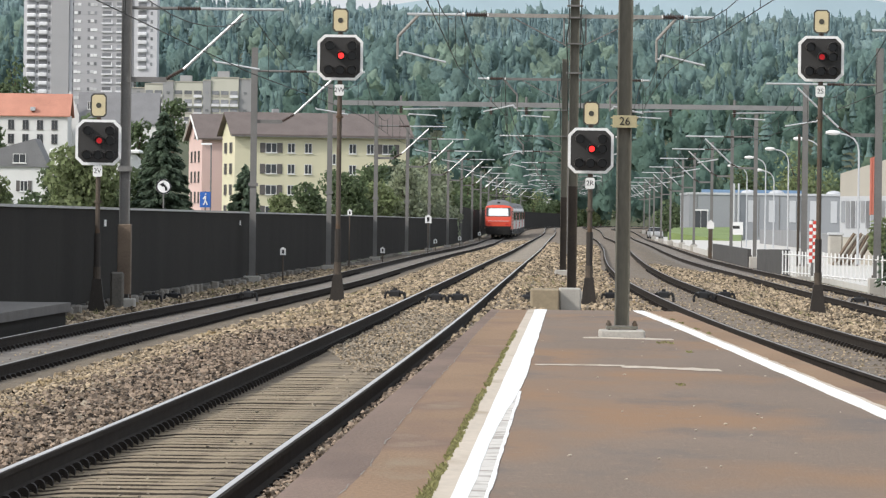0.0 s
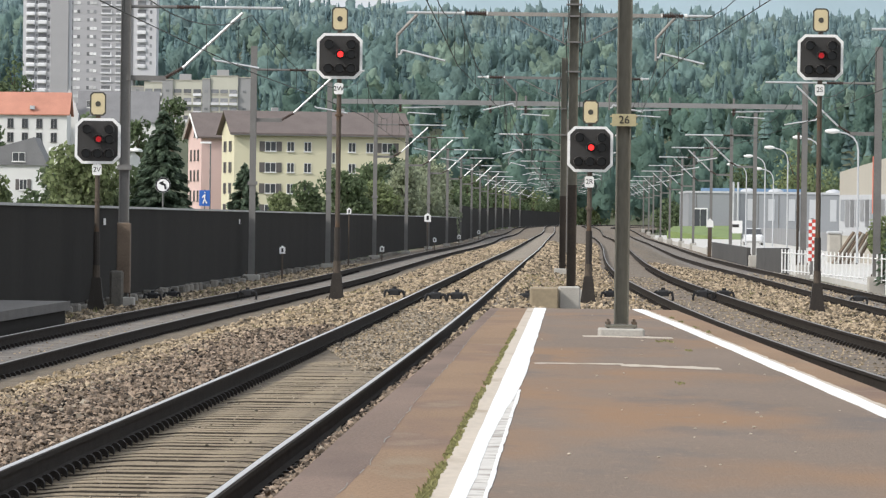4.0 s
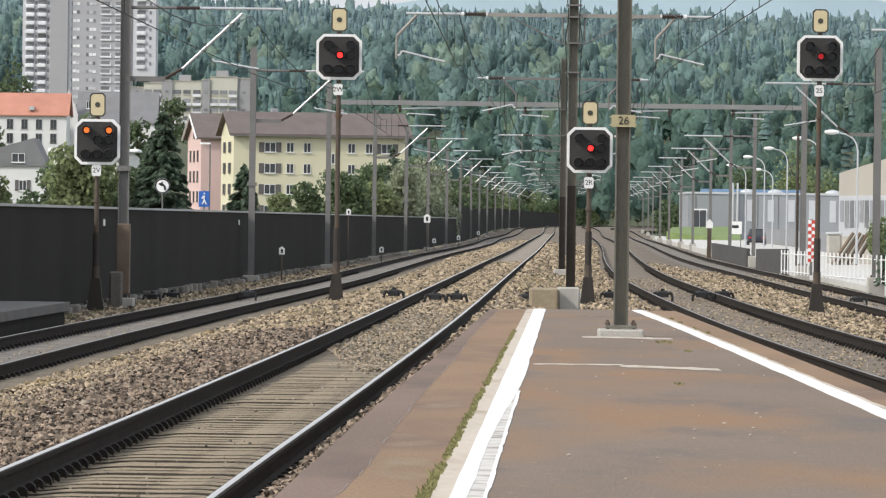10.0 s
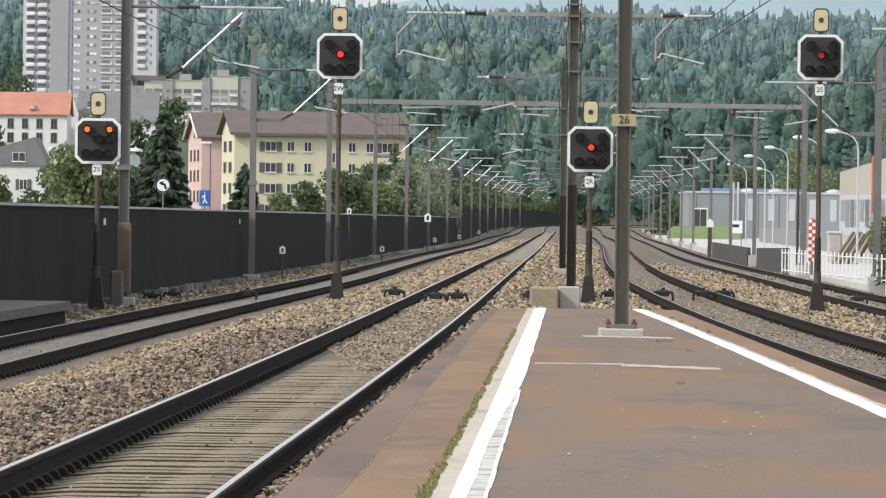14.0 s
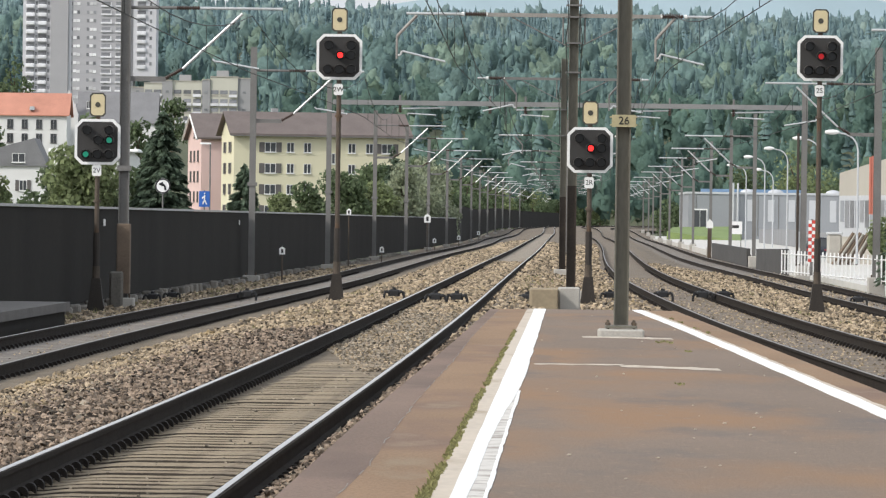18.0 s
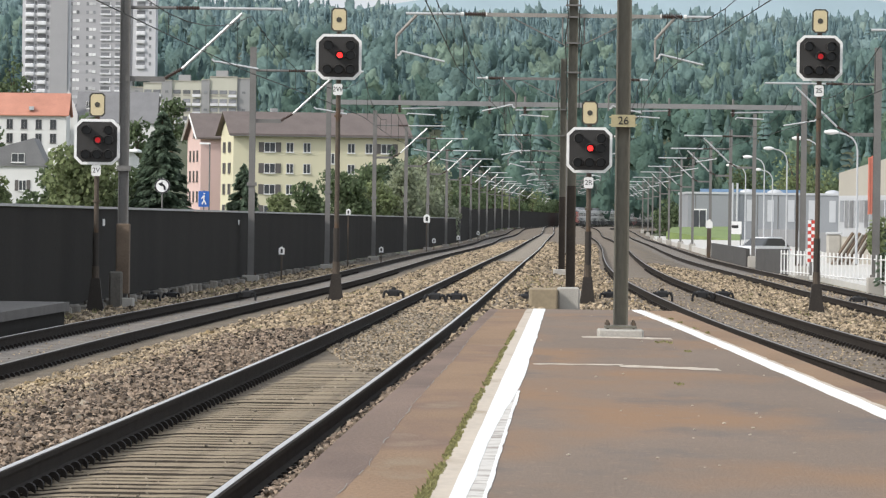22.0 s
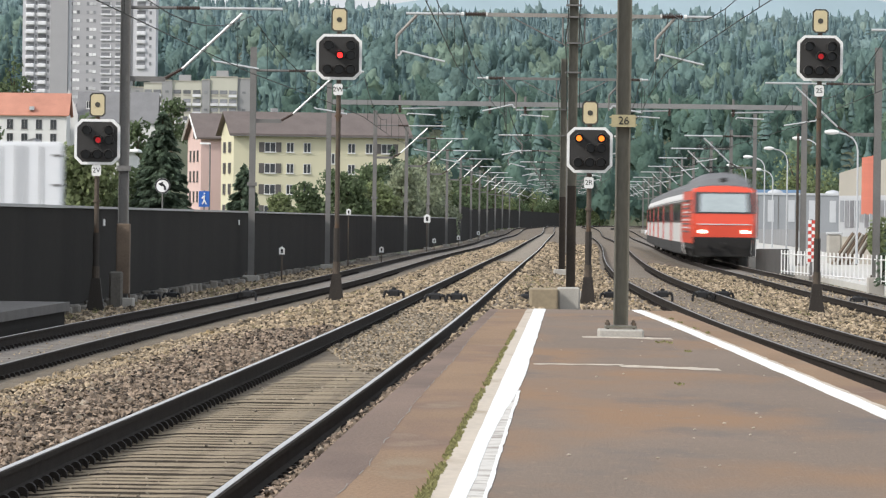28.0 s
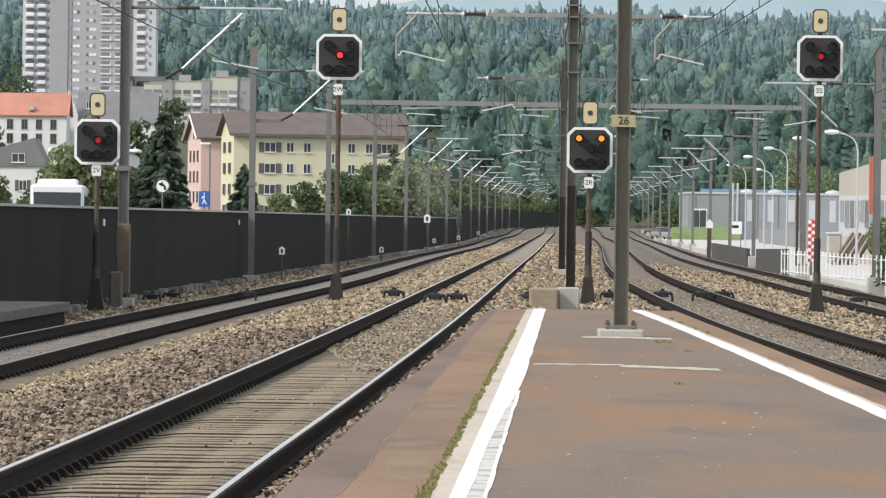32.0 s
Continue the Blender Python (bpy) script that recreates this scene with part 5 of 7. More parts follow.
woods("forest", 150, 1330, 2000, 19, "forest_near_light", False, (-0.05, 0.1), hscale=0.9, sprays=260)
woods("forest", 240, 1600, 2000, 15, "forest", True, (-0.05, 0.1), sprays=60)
rb = random.Random(77)
for i in range(52):
    y = 620 + i * 17 + rb.uniform(-8, 8)
    x = LINE["L"](y) - 10.0 - rb.uniform(0, 9)
    tree(x, y, -0.8, rb.uniform(6.5, 10.5), rb.uniform(5, 8), 300 + i, "leaf_light" if i % 4 == 0 else "leaf", 1100, "green tree along the far bend of the line", 0.33, 0.08)
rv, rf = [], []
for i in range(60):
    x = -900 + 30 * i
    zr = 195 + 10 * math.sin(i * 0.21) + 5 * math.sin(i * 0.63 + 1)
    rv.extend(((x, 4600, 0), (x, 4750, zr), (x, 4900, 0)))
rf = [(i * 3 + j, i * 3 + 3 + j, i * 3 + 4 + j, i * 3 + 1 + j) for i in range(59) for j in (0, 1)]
tagged(new("backdrop", quad_mesh("backdrop", rv, rf, M["hazed_ridge"], True)), "distant wooded ridge under a pale sky, bluish haze in its colour", "hills", kind="structure")

# ---------------------------------------------------------------- houses


def window_mesh(w, h, frame_w=0.07, glass="window_dark"):
    bm = B()
    box(bm, -w / 2, w / 2, -0.02, 0.05, -h / 2, h / 2)
    return finish(bm, "pane", glass)


def house_window(parent, m, w, h, meshes, shutters=True, frame_mat="render_white"):
    """frame with sill, two panes, two shutters, at the wall's outer face."""
    key = (w, h, frame_mat)
    if key not in meshes:
        t = 0.07
        rect = lambda i: [(-w / 2 + i, -h / 2 + i), (w / 2 - i, -h / 2 + i), (w / 2 - i, h / 2 - i), (-w / 2 + i, h / 2 - i)]
        fr = finish(_ring(rect(0), rect(t), -0.06, 0.02), "window_frame", frame_mat)
        bm = B()
        box(bm, -t / 2, t / 2, -0.055, 0.02, -h / 2 + t + 0.002, h / 2 - t - 0.002)
        mu = finish(bm, "mullion", frame_mat)
        bm = B()
        box(bm, -w / 2 - 0.1, w / 2 + 0.1, -0.14, 0.02, -h / 2 - 0.1, -h / 2 - 0.005)
        si = finish(bm, "sill", frame_mat)
        bm = B()
        box(bm, -w / 4 + 0.06, w / 4 - 0.06, -0.03, 0.02, -h / 2 + t, h / 2 - t)
        pa = finish(bm, "pane", "window_dark")
        bm = B()
        box(bm, -w * 0.24, w * 0.24, -0.07, 0.01, -h / 2, h / 2, 0.01)
        sh = finish(bm, "shutter", "shutter")
        meshes[key] = fr, pa, sh, mu, si
    fr, pa, sh, mu, si = meshes[key]
    o = part("window", fr, None, parent, at=m)
    part("mullion", mu, None, o)
    part("sill", si, None, o)
    for s in (-1, 1):
        part("pane", pa, None, o, at=pose(s * w / 4, 0, 0))
        if shutters:
            part("shutter", sh, None, o, at=pose(s * (w * 0.5 + w * 0.25 + 0.02), 0, 0))
    return o


WIN = {}


def block(bm, x0, x1, y0, y1, z0, z1):
    box(bm, x0, x1, y0, y1, z0, z1)


def gable_roof(bm, x0, x1, y0, y1, ze, zr, over=0.5, along="x", t=0.22):
    """A pitched roof with thickness; the ridge runs along x or y."""
    if along == "x":
        ym = (y0 + y1) / 2
        rows = [(y0 - over, ze - over * (zr - ze) / (ym - y0)), (ym, zr), (y1 + over, ze - over * (zr - ze) / (ym - y0))]
        for (a, za), (b, zb) in zip(rows, rows[1:]):
            v = [bm.verts.new(p) for p in ((x0 - over, a, za), (x1 + over, a, za), (x1 + over, b, zb), (x0 - over, b, zb), (x0 - over, a, za + t), (x1 + over, a, za + t), (x1 + over, b, zb + t), (x0 - over, b, zb + t))]
            for q in ((0, 3, 2, 1), (4, 5, 6, 7), (0, 1, 5, 4), (1, 2, 6, 5), (2, 3, 7, 6), (3, 0, 4, 7)):
                bm.faces.new([v[i] for i in q])
    else:
        xm = (x0 + x1) / 2
        rows = [(x0 - over, ze - over * (zr - ze) / (xm - x0)), (xm, zr), (x1 + over, ze - over * (zr - ze) / (xm - x0))]
        for (a, za), (b, zb) in zip(rows, rows[1:]):
            v = [bm.verts.new(p) for p in ((a, y0 - over, za), (b, y0 - over, zb), (b, y1 + over, zb), (a, y1 + over, za), (a, y0 - over, za + t), (b, y0 - over, zb + t), (b, y1 + over, zb + t), (a, y1 + over, za + t))]
            for q in ((0, 3, 2, 1), (4, 5, 6, 7), (0, 1, 5, 4), (1, 2, 6, 5), (2, 3, 7, 6), (3, 0, 4, 7)):
                bm.faces.new([v[i] for i in q])


def gable_wall(bm, x0, x1, y, ze, zr, t=0.2):
    v = [bm.verts.new(p) for p in ((x0, y, ze), (x1, y, ze), ((x0 + x1) / 2, y, zr), (x0, y + t, ze), (x1, y + t, ze), ((x0 + x1) / 2, y + t, zr))]
    for q in ((0, 1, 2), (5, 4, 3), (0, 3, 4, 1), (1, 4, 5, 2), (2, 5, 3, 0)):
        bm.faces.new([v[i] for i in q])


# yellow apartment house: gable end and long front
t = thing("apartment_house", pose(-28.0, 714, -1.0, 0, 0, 11), "cream yellow four-storey apartment house with a brown tiled roof", "house")
bm = B()
block(bm, 0, 23.4, 0, 11, 0, 13.9)
part("wall", bm, "render_yellow", t)
for x in (0.0, 23.2):
    bm = B()
    v = [bm.verts.new(p) for p in ((x, 0, 13.9), (x, 11, 13.9), (x, 5.5, 16.6), (x + 0.2, 0, 13.9), (x + 0.2, 11, 13.9), (x + 0.2, 5.5, 16.6))]
    for q in ((0, 1, 2), (5, 4, 3), (0, 3, 4, 1), (1, 4, 5, 2), (2, 5, 3, 0)):
        bm.faces.new([v[i] for i in q])
    part("gable", bm, "render_yellow", t)
bm = B()
gable_roof(bm, 0, 23.4, 0, 11, 13.9, 16.6, 0.7)
part("roof", bm, "roof_brown", t)
bm = B()
box(bm, -0.6, 24.0, -0.9, -0.72, 13.42, 13.56)
part("gutter", bm, "galvanised", t)
for x in (6.0, 15.0):
    bm = B()
    box(bm, x, x + 0.9, 6.2, 7.0, 15.5, 17.3, 0.04)
    part("chimney", bm, "render_grey", t)
for fl, z in enumerate((3.6, 6.4, 9.2, 12.0)):
    for x, w, s in ((4.9, 1.5, 1), (7.6, 1.0, 0), (9.9, 1.0, 0), (13.2, 0.9, 0), (15.9, 1.0, 0), (18.3, 1.0, 0), (20.7, 1.5, 1)):
        if x == 13.2:
            house_window(t, pose(x, -0.03, z - 1.4), 0.9, 1.4, WIN, False)
        else:
            house_window(t, pose(x, -0.03, z), w, 1.3, WIN, bool(s))
    for y in (3.2, 7.8):
        house_window(t, pose(-0.03, y, z, 0, 0, -90), 1.1, 1.35, WIN, True, "shutter")

t = thing("apartment_house", pose(-33.3, 735, -1.0, 0, 0, 11), "pink four-storey house with a brown gable roof behind the yellow one", "house")
bm = B()
block(bm, 0, 12, 0, 12.6, 0, 13.6)
part("wall", bm, "render_pink", t)
for x in (0.0, 11.8):
    bm = B()
    v = [bm.verts.new(p) for p in ((x, 0, 13.6), (x, 12.6, 13.6), (x, 6.3, 16.7), (x + 0.2, 0, 13.6), (x + 0.2, 12.6, 13.6), (x + 0.2, 6.3, 16.7))]
    for q in ((0, 1, 2), (5, 4, 3), (0, 3, 4, 1), (1, 4, 5, 2), (2, 5, 3, 0)):
        bm.faces.new([v[i] for i in q])
    part("gable", bm, "render_pink", t)
bm = B()
gable_roof(bm, 0, 12, 0, 12.6, 13.6, 16.7, 0.7)
part("roof", bm, "roof_brown", t)
for y0, y1, z0, z1 in ((-0.7, 6.3, 13.26, 16.7), (13.3, 6.3, 13.26, 16.7)):
    bm = B()
    tube(bm, (-0.72, y0, z0 - 0.05), (-0.72, y1, z1 - 0.05), 0.16, 4)
    part("bargeboard", bm, "render_white", t, "pale bargeboard along the gable")
for z in (2.6, 5.4, 8.2, 11.0):
    for y in (2.8, 6.2, 9.6):
        house_window(t, pose(-0.03, y, z, 0, 0, -90), 1.2, 1.45, WIN, False, "shutter")
    house_window(t, pose(3.5, -0.03, z), 1.0, 1.3, WIN, False)
house_window(t, pose(-0.03, 6.3, 14.1, 0, 0, -90), 1.2, 1.2, WIN, False, "shutter")

# high-rise on the slope
t = thing("high_rise", pose(-155.4, 1970, 44), "tall grey concrete high-rise with pale balconies on every floor", "tower block")
for name, x0, x1, y0, z0, mt, label in (("wall", 16.8, 37.2, 0.4, -10, "tower_grey", ""), ("balcony_wing", 0, 10.4, 1.4, -10, "tower_pale", "pale balcony wing"),
                                        ("pier", 10.4, 16.8, -0.6, -10, "tower_pier", "plain concrete pier"), ("link", 37.2, 40.6, 3.0, -10, "tower_grey", ""),
                                        ("balcony_wing", 40.6, 49.0, 1.0, 8, "tower_pale", "pale balcony wing")):
    bm = B()
    block(bm, x0 + 0.01, x1 - 0.01, y0, 17, z0, 60)
    part(name, bm, mt, t, label)
bm = B()
box(bm, 16.9, 18.0, 0.1, 0.6, -10, 60)
part("corner_strip", bm, "tower_pale", t)


def panel(name, w, h, d, material, ch=0.0):
    bm = B()
    box(bm, -w / 2, w / 2, -d, 0.02, -h / 2, h / 2, ch)
    return finish(bm, name, material)


TW = panel("window", 2.7, 1.24, 0.12, "window_haze")
TB = panel("balcony", 3.8, 1.0, 0.9, "balcony_pale")
TS = panel("spandrel", 3.0, 0.7, 0.12, "render_beige")
# balcony recesses are flat panels, their shade given by a darker colour
RECESS, SLIT, BLIND = panel("recess", 3.1, 1.55, 0.10, "window_haze"), panel("window", 0.85, 1.2, 0.10, "window_haze"), panel("blind", 1.2, 1.05, 0.14, "blind_pale")
FRONT, RAILING = panel("balcony", 3.2, 1.25, 1.3, "balcony_pale", 0.25), panel("balcony_railing", 3.7, 0.62, 0.5, "balcony_pale")
SLAB = panel("floor_edge", 10.3, 0.28, 0.25, "tower_pale")
rw = random.Random(19)
for fl in range(-2, 19):
    z = 0.18 + 3.11 * fl
    for x in (2.8, 7.2):
        part("recess", RECESS, None, t, at=pose(x, 1.4, z + 1.25))
        part("balcony", FRONT, None, t, at=pose(x, 1.4, z - 0.1))
    for x in (5.0, 9.4):
        part("window", SLIT, None, t, at=pose(x, 1.4, z + 1.0))
    for x in (19.2, 25.2):
        part("window", SLIT, None, t, at=pose(x - 1.25, 0.4, z + 0.9))
        part("blind", BLIND, None, t, at=pose(x + 0.0, 0.4, z + (0.9 if rw.random() < 0.7 else 1.1)))
        part("window" if rw.random() < 0.3 else "blind", SLIT if rw.random() < 0.3 else BLIND, None, t, at=pose(x + 1.3, 0.4, z + 0.9))
    for x, k in ((30.7, 1.1), (35.4, 0.75)):
        part("recess", RECESS, None, t, at=pose(x, 0.4, z + 1.1) @ Matrix.Diagonal((k, 1, 0.85, 1)))
        part("balcony_railing", RAILING, None, t, at=pose(x, 0.4, z + 0.2) @ Matrix.Diagonal((k, 1, 1, 1)))
    part("blind", BLIND, None, t, at=pose(32.4, 0.3, z + 1.05) @ Matrix.Diagonal((0.3, 1, 1.1, 1)))
    if z > 10:
        part("recess", RECESS, None, t, at=pose(43.6, 1.0, z + 1.0))
        part("balcony", FRONT, None, t, at=pose(43.6, 1.0, z - 0.25) @ Matrix.Diagonal((1.05, 0.6, 1, 1)))
        part("window", SLIT, None, t, at=pose(47.0, 1.0, z + 1.0))

# concrete flats in pale lime render, with grey stair towers and white balconies
t = thing("apartment_block", pose(-107.4, 1830, 29.3), "pale lime and grey apartment block with white balconies", "apartment block")
for x0, x1, y0, top, mt in ((0, 4.6, 3, 16.2, "render_grey"), (4.6, 10.8, 1, 17.6, "render_lime"), (10.8, 14.4, 0.4, 18.6, "render_grey"), (14.4, 24.4, 1, 18.4, "render_lime"), (24.4, 27.2, 0.4, 19.0, "render_grey"), (27.2, 36.6, 1, 20.0, "render_lime"), (36.6, 41.0, 1.6, 19.6, "render_grey")):
    bm = B()
    block(bm, x0 + 0.02, x1 - 0.02, y0, y0 + 14, -10, top)
    part("wall", bm, mt, t)
    bm = B()
    box(bm, x0 + 0.03, x1 - 0.03, y0 - 0.2, y0 + 14, top, top + 0.35)
    part("parapet", bm, "render_beige", t)
    if x1 - x0 > 6:
        bm = B()
        box(bm, x0 + 2, x0 + 6, y0 + 4, y0 + 9, top + 0.35, top + 2.4)
        part("roof_house", bm, "render_grey", t)
    n = max(1, int((x1 - x0) / 3.1))
    for fl in range(6):
        z = -0.6 + 3.0 * fl
        for k in range(n):
            x = x0 + (x1 - x0) * (k + 0.5) / n
            if mt == "render_lime":
                part("window", TW, None, t, at=pose(x, y0 - 0.03, z + 0.5) @ Matrix.Diagonal((0.95, 1, 1.05, 1)))
                if k == n - 1 or fl % 2 == 0:
                    part("balcony", TB, None, t, at=pose(x, y0 - 0.05, z - 0.75) @ Matrix.Diagonal((0.75, 1, 0.9, 1)))
                else:
                    part("spandrel", TS, None, t, at=pose(x, y0 - 0.05, z - 0.65) @ Matrix.Diagonal((0.8, 1, 0.8, 1)))
            elif fl % 2:
                part("window", TW, None, t, at=pose(x, y0 - 0.03, z + 0.5) @ Matrix.Diagonal((0.4, 1, 0.6, 1)))

# white house with red roof
t = thing("white_house", pose(-106, 1150, 14.0), "long white house with a red tiled roof", "house")
bm = B()
block(bm, 0, 25, 0, 12, -6, 9.2)
part("wall", bm, "render_white", t)
bm = B()
gable_roof(bm, 0, 25, 0, 12, 9.2, 13.6, 0.6)
part("roof", bm, "roof_red", t)
for z in (4.0, 7.0):
    for i in range(7):
        house_window(t, pose(3.6 + 3.1 * i, -0.03, z), 1.3, 2.0, WIN, False, "shutter")
bm = B()
box(bm, 17, 18, -0.2, 1.5, 10.0, 10.8)
part("roof_light", bm, "panel_light", t)

t = thing("gabled_house", pose(-83.6, 1165, 12.6), "white house with a pointed gable and a dark roof", "house")
bm = B()
block(bm, 0, 4, -0.5, 5, -6, 11.0)
gable_wall(bm, 0, 4, -0.5, 11, 16.3)
part("gable_wall", bm, "render_white", t)
bm = B()
block(bm, 4, 21, 0, 10, -6, 9.5)
part("wall", bm, "render_white", t)
bm = B()
gable_roof(bm, 4, 21, 0, 10, 9.5, 15.8, 0.4)
part("roof", bm, "roof_grey", t, "grey slate roof")
for i in range(4):
    house_window(t, pose(6.5 + 3.6 * i, -0.03, 7.4), 1.1, 1.7, WIN, False)
house_window(t, pose(6.3, -0.3, 13.0), 0.9, 1.6, WIN, False)

t = thing("grey_roofed_house", pose(-63.5, 700, -1.0), "white house with a broad grey-brown gable", "house")
bm = B()
block(bm, 0, 11.4, 0, 10, -1, 9.0)
part("wall", bm, "render_white", t)
bm = B()
v = [bm.verts.new(p) for p in ((-0.4, -0.3, 8.9), (11.8, -0.3, 8.9), (10.0, -0.3, 12.6), (-0.4, -0.3, 9.6), (-0.4, 10, 8.9), (11.8, 10, 8.9), (10.0, 10, 12.6), (-0.4, 10, 9.6))]
for q in ((0, 1, 2, 3), (4, 7, 6, 5), (0, 4, 5, 1), (1, 5, 6, 2), (2, 6, 7, 3), (3, 7, 4, 0)):
    bm.faces.new([v[i] for i in q])
part("gable_cladding", bm, "roof_grey", t, "grey-brown clad gable")
house_window(t, pose(8.0, -0.33, 10.0), 1.7, 1.2, WIN, False)
house_window(t, pose(8.6, -0.03, 6.4), 1.0, 1.4, WIN, True)

t = thing("flat_roofed_house", pose(-66, 900, 0), "low white house with flat roof and round bay", "house")
bm = B()
box(bm, 0, 14.5, 0, 9, -2, 12.3, 1.2)
part("wall", bm, "render_white", t)
bm = B()
box(bm, -0.4, 14.9, -0.4, 9, 12.3, 12.8, 0.3)
part("roof_edge", bm, "sign_white", t)
for x in (3.5, 7, 11.5):
    part("window", TW, None, t, at=pose(x, -0.03, 11.2) @ Matrix.Diagonal((0.5, 1, 0.8, 1)))

# ---------------------------------------------------------------- trees of the town
conifer(-15.75, 300, -0.6, 8.2, 4.3, 21, 42000, leaf=0.17)
conifer(-16.6, 303, -0.6, 6.6, 3.2, 26, 8000, leaf=0.17)
tree(-20.2, 300, -0.6, 6.0, 5.2, 22, "leaf_light", 6000, "rounded green shrub tree behind the noise barrier", 0.16, 0.12)
tree(-18.2, 305, -0.6, 4.8, 3.6, 23, "leaf", 3500, leaf=0.16, trunk=0.12)
tree(-21.8, 305, -0.6, 4.8, 3.4, 37, "leaf", 3000, leaf=0.16, trunk=0.12)
tree(-26.0, 310, -0.6, 4.6, 3.0, 24, "leaf_light", 2600, leaf=0.16, trunk=0.12)
tree(-23.6, 308, -0.6, 3.2, 3.0, 36, "leaf", 900, leaf=0.2, trunk=0.12)
conifer(-14.7, 395, -0.6, 6.2, 3.8, 25, 15000, leaf=0.18)
for i, (px, yy, h, w, mt) in enumerate(((-13.6, 460, 3.6, 3.2, "leaf_light"), (-11.4, 465, 4.6, 4.2, "leaf"), (-8.6, 460, 5.6, 4.8, "leaf"), (-6.0, 465, 6.0, 4.6, "leaf_light"), (-3.8, 470, 6.6, 4.4, "leaf_silver"),
                                        (-1.2, 480, 7.4, 5.2, "leaf_silver"), (-1.2, 520, 6.2, 4.4, "leaf_light"), (-2.0, 475, 5.2, 5.0, "leaf_silver"), (0.0, 560, 5.5, 4.0, "leaf"), (-2.5, 620, 10.0, 7.0, "leaf"))):
    tree(px, yy, -0.8, h * 1.12, w * 1.15, 30 + i, mt, 4000, leaf=0.19, trunk=0.1)
conifer(-4.6, 480, -0.8, 9.2, 3.8, 41, 4000, leaf=0.2)
for i, (px, yy, h, w) in enumerate(((-95, 1120, 9, 7), (-72, 1100, 9, 8), (-64, 1120, 8, 8), (-100, 1250, 20, 12), (-66, 1300, 9, 9), (-58, 1290, 7, 8), (-163, 1960, 8, 9), (-92, 1500, 9, 9))):
    tree(px, yy, height(px, yy) if yy > 900 else -1, h + 4, w, 50 + i, "leaf", 700, "dark green tree among the houses of the slope", 0.55, 0.2)
for i, (px, yy, h, w) in enumerate(((22, 1330, 9, 9), (34, 1420, 9, 10), (50, 1540, 10, 12))):
    tree(px, yy, 0.2, h, w, 70 + i, "leaf_light" if i < 2 else "leaf", 900, "bushy green tree beyond the far bend of the line", 0.35, 0.1)

# ---------------------------------------------------------------- beyond the outer track, right-hand side



def sheet(name, outline, material, label, category, floor=-1.3):
    """A piece of made ground with its sides."""
    bm = B()
    up, lo = [bm.verts.new(p) for p in outline], [bm.verts.new((p[0], p[1], floor)) for p in outline]
    n = len(outline)
    bm.faces.new(up)
    for i in range(n):
        bm.faces.new((up[i], lo[i], lo[(i + 1) % n], up[(i + 1) % n]))
    return solid(name, bm, material, label, category, kind="structure")


sheet("grass_bank", ((27.45, 660, 0.52), (35.52, 640, -0.44), (38.75, 697, 1.28), (29.79, 697, 1.08)), "grass", "mown green grass verge before the grey works building", "grass")


def road_z(y):
    return float(np.interp(y, (320, 400, 480, 600, 800), (-0.75, -0.34, -0.31, -0.38, -0.38)))


rows = ((150, 15.3, 60), (240, 17.1, 62), (320, 18.2, 64), (360, 18.8, 65), (400, 19.6, 66), (480, 21.6, 68), (600, 25.0, 71), (700, 27.2, 73), (800, 31.0, 75))
v = [p for y, a, b in rows for p in ((a, y, road_z(y)), (b, y, road_z(y)), (b, y, -1.4), (a, y, -1.4))]
f = [(4 * j + i, 4 * j + (i + 1) % 4, 4 * j + 4 + (i + 1) % 4, 4 * j + 4 + i) for j in range(len(rows) - 1) for i in range(4)] + [(3, 2, 1, 0)]
tagged(new("access_road", quad_mesh("access_road", v, f, M["pale_road"])), "pale grey access road behind the railway fence", "road", kind="structure")
bm = B()
v = [bm.verts.new(p) for p in ((-60, 60, 0.05), (-9.6, 60, 0.05), (-7.6, 230, 0.05), (-6, 420, 0.05), (-60, 420, 0.05), (-60, 60, -1.2), (-9.6, 60, -1.2), (-7.6, 230, -1.2), (-6, 420, -1.2), (-60, 420, -1.2))]
for q in ((0, 1, 2, 3, 4), (0, 5, 6, 1), (1, 6, 7, 2), (2, 7, 8, 3), (3, 8, 9, 4), (4, 9, 5, 0)):
    bm.faces.new([v[i] for i in q])
solid("town_road", bm, "asphalt", "grey town road behind the noise barrier", "road", kind="structure")

t = thing("works_building", pose(31.9, 700, -0.2), "long low grey clad works building with a blue roof strip", "industrial building")
bm = B()
block(bm, 0, 16.4, 0, 20, -1.0, 4.2)
part("wall", bm, "panel_grey", t)
for i in range(16):
    if i in (1, 2, 3):
        continue
    bm = B()
    w = 0.9 if i % 2 else 0.12
    x = 0.7 + i * 1.0
    if i % 2:
        box(bm, x, x + 0.62, -0.05, 0.1, 1.6, 3.7)
        part("light_panel", bm, "panel_light", t)
    else:
        box(bm, x, x + 0.06, -0.04, 0.1, 0.2, 4.1)
        part("panel_joint", bm, "galvanised", t)
bm = B()
box(bm, 0.35, 1.85, -0.06, 0.1, 0.7, 2.75)
e = part("entrance", bm, "sign_white", t, "white framed entrance")
for x in (0.5, 1.15):
    bm = B()
    box(bm, x, x + 0.58, -0.1, 0.0, 0.8, 2.62)
    part("door_glass", bm, "window_dark", e)
bm = B()
box(bm, -0.1, 16.5, -0.1, 20, 4.2, 4.4)
part("parapet", bm, "panel_light", t)
bm = B()
box(bm, 1.4, 11.2, 4, 5, 4.4, 4.72)
part("roof_strip", bm, "blue_trim", t, "blue roof-edge strip")
